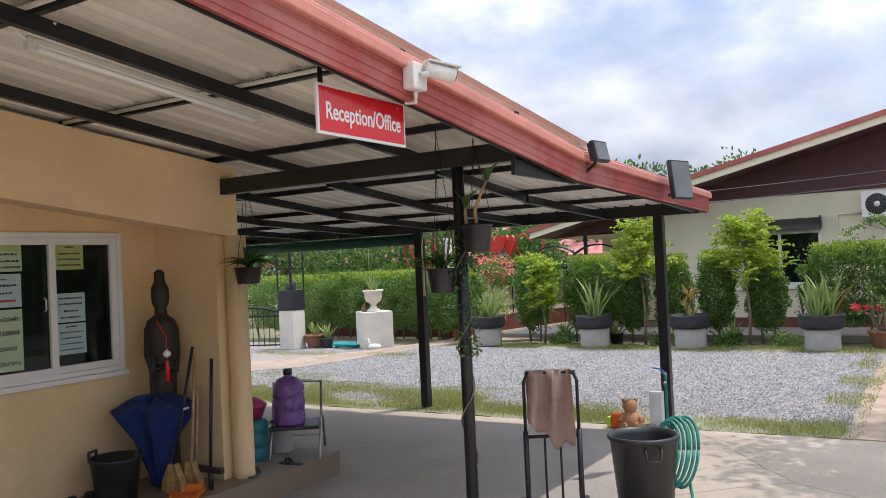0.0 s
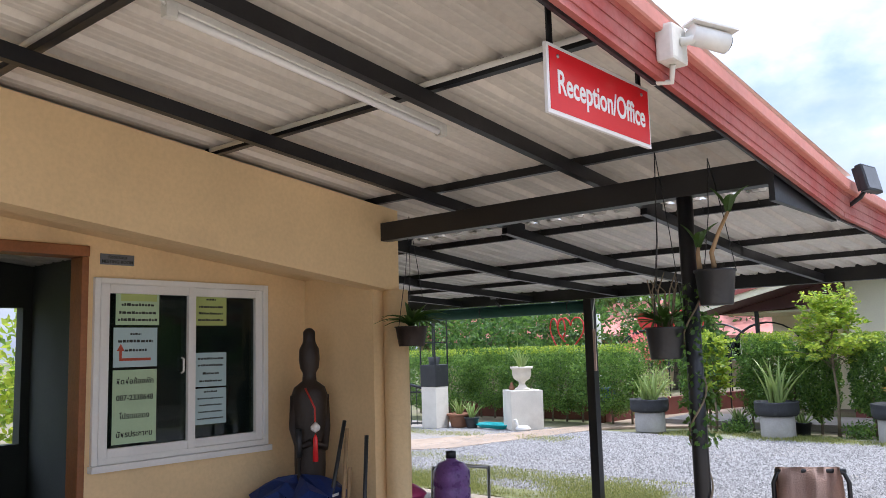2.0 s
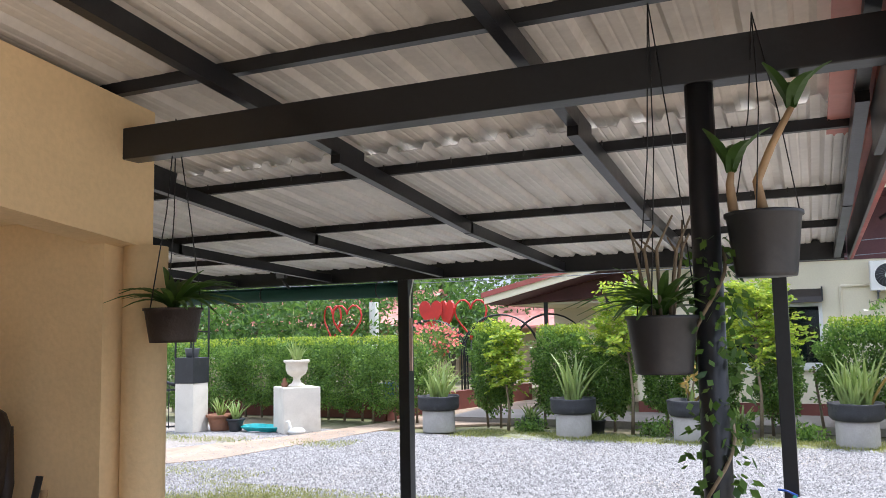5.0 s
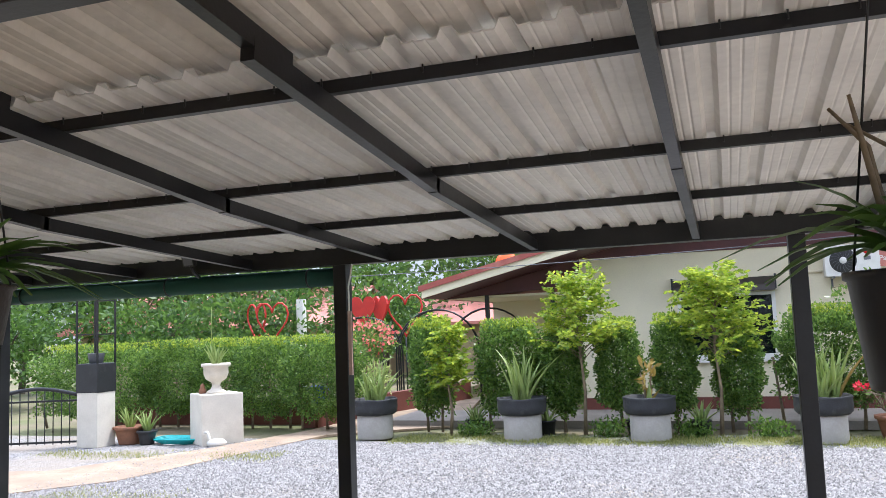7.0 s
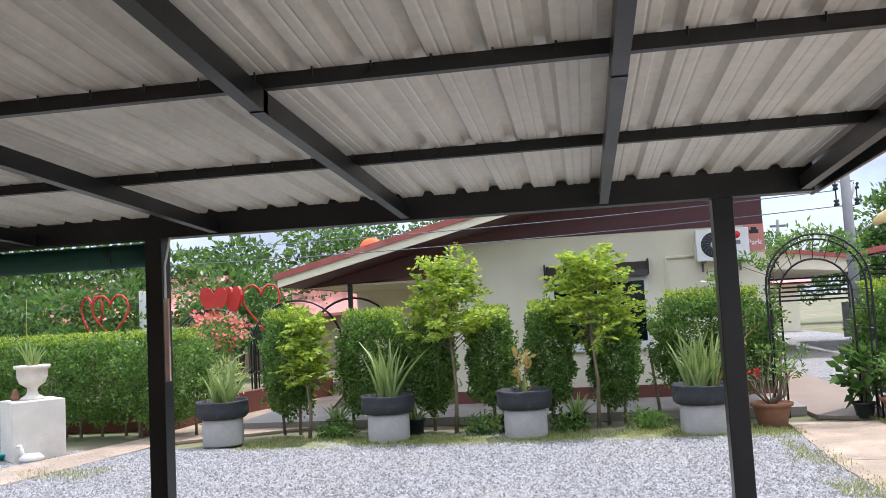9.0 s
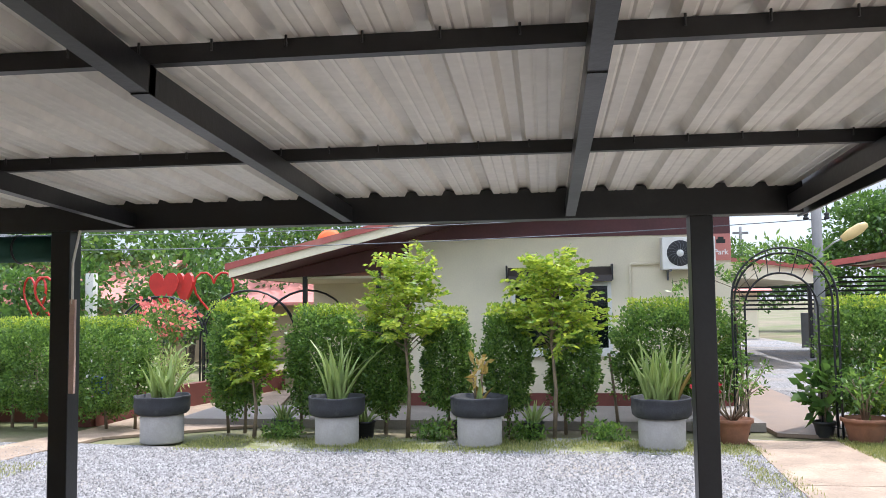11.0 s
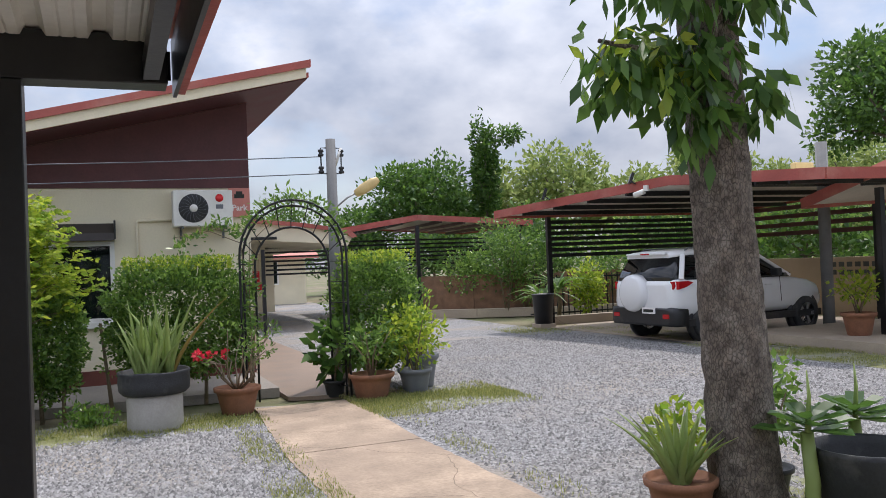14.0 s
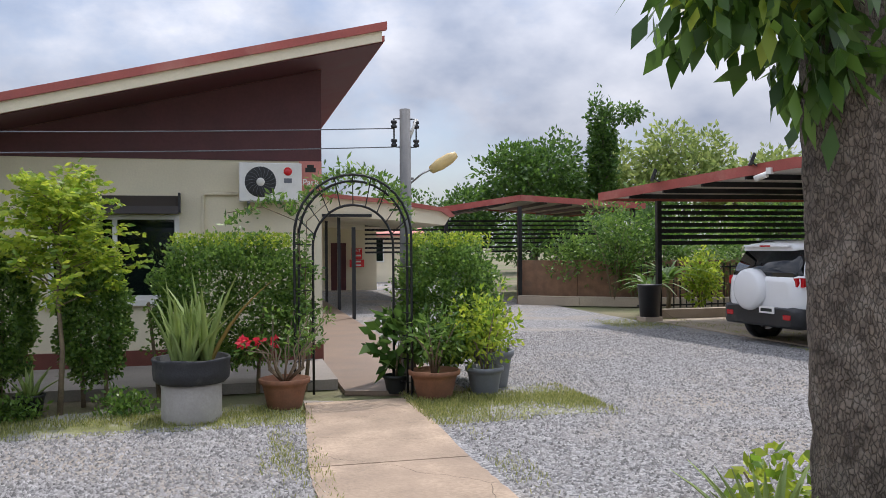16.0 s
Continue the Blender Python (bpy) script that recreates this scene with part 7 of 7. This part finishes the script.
for k in range(4):
    z = 1.95 + k * .2
    bm = bmesh.new()
    bar(bm, (14.35, 13.4, z), (14.35, 21.5, z), .02, .1)
    part("slat", bm, M["maroon"], cpt)
floodlight((7.95, 19.6, 2.86), 60, 20, .3, .24, "silver floodlight on the carport roof")
floodlight((8.4, 17.2, 2.92), 60, 20, .3, .2, "floodlight on the carport ridge")
t = thing("security_camera", "white security camera under the carport edge", "camera", (8.45, 16.9, 2.72), 120)
bm = bmesh.new()
tube(bm, [(0, 0, 0), (.2, 0, -.06)], .05, 12)
part("body", bm, M["white"], t)
bm = boxes(((-.08, -.05, 0), (.0, .05, .1)))
part("base", bm, M["white"], t)
sheet("carport_slab", [(9.0, 16.2), (14.6, 16.2), (14.6, 21.6), (8.75, 21.6)], -.02, .02, M["concrete"], "beige concrete carport floor", "floor")
sheet("carport_slab_near", [(9.75, 8.0), (16, 8.0), (16, 16.2), (9.75, 16.2)], -.02, .16, M["concrete"], "raised beige concrete floor of the near shelter", "floor")
solid("kerb_1", boxes(((8.75, 21.5, -.02), (14.6, 21.75, .22))), M["concrete"], "low beige kerb along the carport", "kerb", kind="structure")
bm = boxes(((15.0, 6, 0), (15.2, 24, 1.35)))
wl_ = solid("wall_back", bm, M["block_wall"], "tan block wall with pierced panels", "wall", kind="structure")
# dark plates on the solid wall imitate the shade inside pierced blocks
for k in range(26):
    for j in range(2):
        bm = boxes(((14.985, 13.2 + k * .22, .95 + j * .18), (14.999, 13.34 + k * .22, 1.06 + j * .18)))
        part("opening_shade", bm, M["shade_dark"], wl_)
shelter("near_shelter", [[(10.4, 15.2, 2.3), (10.2, 9.0, 3.9), (15, 9.0, 3.9), (15, 15.2, 2.5)]], [(10.9, 14.1, 2.5), (11.3, 14.0, 2.5), (14.5, 14.0, 2.6), (10.9, 9.2, 3.6), (14.5, 9.2, 3.6)], "near shelter with a steep red edged roof", .16)
t = thing("grey_post", "grey concrete post with a yellow lamp", "post", (12.2, 16.4, 0))
bm = bmesh.new()
tube(bm, [(0, 0, 0), (0, 0, 3.6)], .11, 8)
part("shaft", bm, M["pole"], t)
bm = bmesh.new()
box(bm, (-.75, -.1, 3.05), (-.3, .05, 3.2), bevel=.03)
part("lamp_head", bm, M["lamp_cover"], t)
bm = bmesh.new()
tube(bm, [(-.3, 0, 3.1), (-.05, 0, 3.0)], .02, 6)
part("lamp_arm", bm, M["steel"], t)
bush("potted_shrub", (10.55, 14.3, .16), (.25, .36, "terracotta"), (.76, .36, .34, .26), 300, "bright_leaf", (.11, .06), "shrub in a terracotta pot on the slab edge", 6)
t = thing("black_bin", "black plastic drum beside the carport post", "bin", (8.75, 21.3, 0))
bm = bmesh.new()
lathe(bm, [(0, 0.1), (.2, .1), (.25, .75), (.27, .76), (.25, .78), (.22, .74), (0, .7)], 24)
part("drum", bm, M["plastic_black"], t)
part("stand", boxes(((-.2, -.2, 0), (.2, .2, .1))), M["concrete"], t)
fence = thing("iron_fence", "black iron fence behind the carport", "fence", (0, 23.3, 0))
for k in range(30):
    bm = boxes(((9.6 + k * .17, -.012, .1), (9.625 + k * .17, .012, 1.15)))
    part("bar", bm, M["black"], fence)
for z in (.15, 1.05):
    part("rail", boxes(((9.5, -.02, z), (14.8, .02, z + .04))), M["black"], fence)

# gate shelter and planter wall far off
shelter("gate_shelter", [[(6.0, 28.5, 2.62), (8.2, 27.8, 2.95), (8.9, 34, 2.95), (6.4, 34, 2.6)], [(8.2, 27.8, 2.95), (12, 27.6, 2.72), (12.4, 34, 2.72), (8.9, 34, 2.95)]], [(7.95, 27.2, 2.7), (11.8, 28, 2.7), (6.3, 29, 2.6)], "red roofed gate shelter with dark slats")
t = thing("slat_screen", "dark horizontal slat screen with a gate", "screen", (0, 31, 0))
for k in range(8):
    part("slat", boxes(((4.2, 0, 1.4 + k * .14), (12, .03, 1.46 + k * .14))), M["black"], t)
part("gate_panel", boxes(((6.6, -.05, .2), (8.0, -.02, 1.3))), M["pole"], t)
t = thing("planter_wall", "brown block planter with a pale kerb", "planter")
for a, b in (((7.86, 27.0), (9.2, 25.9)), ((9.2, 25.9), (11.4, 24.6)), ((11.4, 24.6), (14, 24.2))):
    bm = bmesh.new()
    bar(bm, (a[0], a[1], .12), (b[0], b[1], .12), .25, .24)
    part("kerb", bm, M["concrete"], t)
    bm = bmesh.new()
    bar(bm, (a[0] + .15, a[1] + .5, .6), (b[0] + .15, b[1] + .5, .6), .2, 1.2)
    part("block_wall", bm, M["brick"], t)


def palm(at, h, n, ln, label, mat="hedge_leaf"):
    t = thing("palm_plant", label, "plant", at)
    trunk_part(t, [(0, 0, 0), (.05, 0, h * .6), (0, 0, h)], .06, .7)
    strap_leaves(t, (0, 0, h), n, ln, int(at[0] * 10), .045, mat, .9)


for x, y, h, ln in ((8.6, 27.6, 1.3, .9), (9.7, 26.8, 1.2, .8), (10.8, 26.4, 1.3, .8), (9.35, 22.4, .5, 1.0), (9.9, 22.6, .7, 1.1), (12.0, 25.6, 1.2, .9)):
    palm((x, y, 0), h, 34, ln, "palm like plant with arching strap leaves")
for x, y, zc, rx, rz, m in ((9.3, 26.6, 1.3, .7, .7, "hedge_leaf"), (10.3, 26.0, 1.3, .8, .7, "dark_leaf"), (11.2, 25.5, 1.7, .8, .9, "dark_leaf"), (9.9, 25.4, 2.0, .8, .8, "hedge_leaf"), (10.5, 25.4, 1.3, .7, .8, "hedge_leaf"), (10.9, 22.8, .8, .42, .55, "bright_leaf"), (12.8, 24.8, 1.4, .9, .9, "hedge_leaf"), (13.6, 23.0, 1.0, .7, .7, "hedge_leaf")):
    bush("garden_bush", (x, y, 0), None, (zc, rx, rx, rz), 1300, m, (.13, .06), "leafy green bush behind the planter wall", 5, "bush")

# ---------------------------------------------------------------- parked car
car = thing("parked_car", "white compact suv with a spare wheel cover", "car", (8.45, 17.15, .02), 5)
L, HW = 4.0, .86


def loft(bm, stations):
    """Closed rings from stations of (x, [(y, z), ...]) for the half section, mirrored."""
    rings = []
    for x, half in stations:
        pts = [(y, z) for y, z in half] + [(-y, z) for y, z in reversed(half)]
        rings.append([bm.verts.new((x, y, z)) for y, z in pts])
    n = len(rings[0])
    for u, v in zip(rings, rings[1:]):
        for k in range(n):
            bm.faces.new((u[k], u[(k + 1) % n], v[(k + 1) % n], v[k])).smooth = True
    bm.faces.new(rings[0][::-1])
    bm.faces.new(rings[-1])
    bmesh.ops.recalc_face_normals(bm, faces=bm.faces)


bm = bmesh.new()
sec = lambda w, zt, zb=.42: [(w * .86, zb), (w * .97, zb + .1), (w, zb + .24), (w * .985, zt - .2), (w * .955, zt - .05), (w * .9, zt)]
loft(bm, [(0.02, sec(.66, 1.0, .5)), (.06, sec(.76, 1.06, .46)), (.13, sec(.825, 1.1)), (.3, sec(.865, 1.12)), (.8, sec(.885, 1.12)), (1.6, sec(.885, 1.09)), (2.6, sec(.88, 1.06)), (3.05, sec(.865, 1.03)), (3.5, sec(.83, .96)), (3.8, sec(.77, .87)), (3.98, sec(.66, .76)), (4.05, sec(.52, .66))])
body = part("body", bm, M["car_paint"], car)
bm = bmesh.new()
glass = lambda wb, wt, zt: [(wb, 1.05), (wb * .985, 1.12), (wb + (wt - wb) * .5, (1.1 + zt) / 2), (wt, zt)]
loft(bm, [(.09, glass(.70, .68, 1.14)), (.16, glass(.76, .69, 1.25)), (.34, glass(.815, .64, 1.53)), (.6, glass(.83, .645, 1.55)), (1.5, glass(.835, .66, 1.57)), (2.15, glass(.83, .63, 1.54)), (2.7, glass(.815, .7, 1.22)), (3.0, glass(.79, .74, 1.08))])
cabin = part("window_glass", bm, M["car_glass"], car, "dark tinted car glass")
bm = bmesh.new()
roof = lambda w, z: [(w, z - .05), (w * 1.015, z - .02), (w * .96, z + .02), (w * .8, z + .05), (w * .4, z + .065)]
loft(bm, [(.2, roof(.56, 1.535)), (.3, roof(.645, 1.55)), (.6, roof(.662, 1.575)), (1.5, roof(.678, 1.595)), (2.05, roof(.655, 1.575)), (2.25, roof(.62, 1.525))])
part("roof", bm, M["car_paint"], car)
for sg in (-1, 1):
    for a, b, w, h in (((3.0, sg * .78, 1.06), (2.15, sg * .645, 1.55), .05, .06), ((.24, sg * .80, 1.1), (.42, sg * .665, 1.55), .09, .05), ((.62, sg * .842, 1.1), (.86, sg * .68, 1.56), .035, .14)):
        bm = bmesh.new()
        bar(bm, a, b, w, h, bevel=.01)
        part("pillar", bm, M["car_paint"], car)
    bm = bmesh.new()
    bar(bm, (1.58, sg * .846, 1.08), (1.56, sg * .672, 1.56), .02, .07)
    part("pillar", bm, M["plastic_black"], car)
    bm = bmesh.new()
    for x in (.72, 1.58, 2.62):      # door gaps
        bar(bm, (x, sg * .888, .6), (x, sg * .86, 1.08), .006, .008)
    part("door_gap", bm, M["plastic_black"], car)
    for x in (1.42, 2.3):
        bm = bmesh.new()
        bar(bm, (x - .1, sg * .892, .93), (x + .08, sg * .892, .93), .025, .03, bevel=.006)
        part("door_handle", bm, M["car_paint"], car)
bm = bmesh.new()
loft(bm, [(-.02, [(.7, .32), (.74, .36), (.74, .5), (.72, .56), (.6, .58)]), (.05, [(.83, .28), (.87, .34), (.87, .54), (.85, .6), (.7, .62)]), (.3, [(.86, .28), (.885, .34), (.885, .54), (.875, .58), (.7, .6)])])
part("rear_bumper", bm, M["plastic_black"], car, "black plastic rear bumper")
part("lower_trim", boxes(((.3, -.88, .28), (3.7, .88, .40))), M["plastic_black"], car)
for sg in (-1, 1):
    bm = bmesh.new()
    prism(bm, [(sg * .46, 1.0), (sg * .77, .93), (sg * .785, .99), (sg * .77, 1.07), (sg * .62, 1.06)], "x", .07, .2)
    prism(bm, [(.12, .93), (.3, .97), (.46, 1.04), (.36, 1.07), (.13, 1.07)], "y", min(sg * .74, sg * .862), max(sg * .74, sg * .862))
    part("tail_lamp", bm, M["tail"], car, "red tail lamp")
    bm = bmesh.new()
    box(bm, (-.03, sg * .66 - .08, .42), (.0, sg * .66 + .08, .5), bevel=.008)
    part("reflector", bm, M["tail"], car)
    bm = bmesh.new()
    tube(bm, [(.55, sg * .58, 1.61), (.65, sg * .58, 1.655), (1.9, sg * .58, 1.66), (2.0, sg * .58, 1.61)], .014, 6)
    part("roof_rail", bm, M["plastic_grey"], car)
    bm = bmesh.new()
    box(bm, (2.35, sg * .97 - .09, 1.08), (2.47, sg * .97 + .09, 1.22), bevel=.03)
    part("mirror", bm, M["plastic_black"], car)
    for x in (.78, 3.3):
        bm = bmesh.new()
        lathe(bm, [(.2, -.1), (.3, -.105), (.325, -.08), (.33, 0), (.325, .08), (.3, .105), (.2, .1)], 32)
        wheel = part("wheel", bm, M["rubber"], car)
        wheel.matrix_basis = Matrix.Translation((x, sg * .79, .33)) @ pose(0, 0, 0, 90)
        bm = bmesh.new()
        lathe(bm, [(.2, -.09), (.215, -.06), (.215, .06), (.2, .09)], 28)
        for k in range(5):
            a = k * 2 * math.pi / 5
            for da in (-.12, .12):
                bar(bm, (.03 * math.cos(a), .03 * math.sin(a), sg * -.07), (.2 * math.cos(a + da), .2 * math.sin(a + da), sg * -.08), .03, .03)
        lathe(bm, [(0, -.085), (.05, -.085), (.05, .085), (0, .085)], 16)
        part("rim", bm, M["alloy"], wheel)
        bm = bmesh.new()
        lathe(bm, [(.345, -.02), (.4, -.02), (.4, .1), (.345, .1)], 28)
        part("wheel_arch", bm, M["plastic_black"], car).matrix_basis = Matrix.Translation((x, sg * .80, .35)) @ pose(0, 0, 0, 90 * sg)
bm = bmesh.new()
lathe(bm, [(0, .2), (.28, .2), (.33, .17), (.345, .1), (.345, 0), (0, 0)], 36)
part("spare_wheel_cover", bm, M["car_paint"], car).matrix_basis = Matrix.Translation((.1, .18, .86)) @ pose(0, 0, 0, 0, -90)
bm = bmesh.new()
box(bm, (-.045, -.40, .5), (-.025, -.07, .61), bevel=.003)
pl = part("number_plate", bm, M["sign_white"], car)
part("plate_bar", boxes(((-.048, -.36, .53), (-.0455, -.11, .58))), M["ink"], pl)
bm = bmesh.new()
box(bm, (.14, -.52, 1.545), (.4, .52, 1.585), bevel=.015)
part("spoiler", bm, M["car_paint"], car)
bm = bmesh.new()
box(bm, (.135, -.12, 1.55), (.145, .12, 1.575))
part("brake_lamp", bm, M["tail"], car)

# ---------------------------------------------------------------- far trees


def big_tree(at, h, crown, n, mat, leaf, label, z0=None, lumps=9, cat="tree"):
    """Tapered trunk, limbs, and a crown of lumps of leaves; crown (rx, rz)."""
    t = thing("tree", label, cat, at, group="trees around the garden")
    rx, rz = crown
    zc = h - rz if z0 is None else z0
    rnd = random.Random(int(at[0] * 13 + at[1]))
    trunk_part(t, [(0, 0, 0), (.1, 0, zc * .5), (0, .1, zc)], max(.1, h * .025), .5, "trunk", "bark")
    P_, U_ = [], []
    for k in range(lumps):
        a = k * 2.4
        f = (k + .5) / lumps
        c = (rx * .68 * math.sqrt(1 - f * .6) * math.cos(a), rx * .68 * math.sqrt(1 - f * .6) * math.sin(a), zc + rz * (1.5 * f - .75))
        trunk_part(t, [(0, 0, zc * .75), (c[0] * .5, c[1] * .5, (zc * .75 + c[2]) / 2 + .1), c], max(.03, h * .008), .4, "limb", "bark")
        r_ = rnd.uniform(.38, .58)
        p, u = blob_points(n // lumps, c, (rx * r_, rx * r_, rz * r_ * .85), .5, .3)
        P_.append(p)
        U_.append(u)
    leafy("crown", np.concatenate(P_), np.concatenate(U_) * .8 + np.array((0, 0, .3)), leaf, leaf * .5, M[mat], t, .2, .7)
    return t


DK, PL = "dense dark green tree behind the roofs", "pale green plantation tree in the distance"
big_tree((17.5, 52, 0), 7.9, (3.2, 2.6), 9000, "dark_leaf", .34, DK, lumps=14)
big_tree((13.5, 52, 0), 5.0, (2.0, 1.7), 3500, "dark_leaf", .32, DK)
big_tree((20.0, 53, 0), 6.2, (2.2, 2.2), 4000, "dark_leaf", .32, DK)
t = big_tree((21.2, 50, 0), 10.0, (.85, 3.2), 4200, "dark_leaf", .3, "tall tree swathed in climbing vines", lumps=10)
p, u = blob_points(500, (1.6, 0, 9.4), (1.0, .8, .5), .6, .3)
leafy("side_branch", p, u, .3, .14, M["dark_leaf"], t)
for k in range(16):
    x = 24 + k * 3.0
    big_tree((x, 52 - k * 1.1, 0), 8.0 + 1.1 * math.sin(k * 1.9), (2.7, 2.6), 2600, "far_leaf", .42, PL, lumps=7)
for k in range(6):
    big_tree((26 + k * 4.5, 40 - k * 2.4, 0), 5.0 + .6 * math.sin(k * 2.1), (2.4, 2.0), 2400, "far_leaf", .36, PL, lumps=7)
big_tree((27.0, 26.5, 0), 9.8, (2.8, 2.4), 8000, "dark_leaf", .3, DK, lumps=12)
for x, y, h, r in ((-13, 27, 4.3, 2.4), (-16.5, 26, 4.6, 2.6), (-20, 25, 4.4, 2.6), (-10.5, 33, 5.6, 2.6), (-24, 24, 4.6, 2.8), (-28, 22, 4.6, 2.8), (-6.8, 36, 5.6, 2.4), (-15.5, 20.5, 2.7, 1.7), (-12.6, 20.8, 2.8, 1.6), (-10.0, 22.5, 2.9, 1.5), (-19, 18.5, 2.6, 1.7), (-23, 17, 2.8, 1.9)):
    big_tree((x, y, 0), h, (r, h * .36), 4200, "dark_leaf", .17 if h < 3 else .26, "leafy tree beyond the garden hedge", lumps=9)
for x, y, h in ((5.5, 50, 4.6), (9.5, 52, 5.2), (1.0, 56, 4.6), (12.5, 36, 3.2), (15, 33, 3.6), (17.5, 28, 3.2), (17.5, 22, 3.0), (18, 17, 3.0), (18.5, 12, 3.4)):
    big_tree((x, y, 0), h, (2.3, h * .38), 3600, "dark_leaf", .24, "leafy tree behind the shelters", lumps=8)
# garden seen through the meeting room
for x, y in ((-9.6, -.6), (-9.8, 1.0), (-9.5, -2.2), (-9.9, 2.8), (-10.2, 4.2)):
    bush("garden_bush", (x, y, 0), None, (1.2, .9, .7, .9), 1500, "bright_leaf", (.14, .07), "sunlit bush behind the meeting room", 5, "bush")
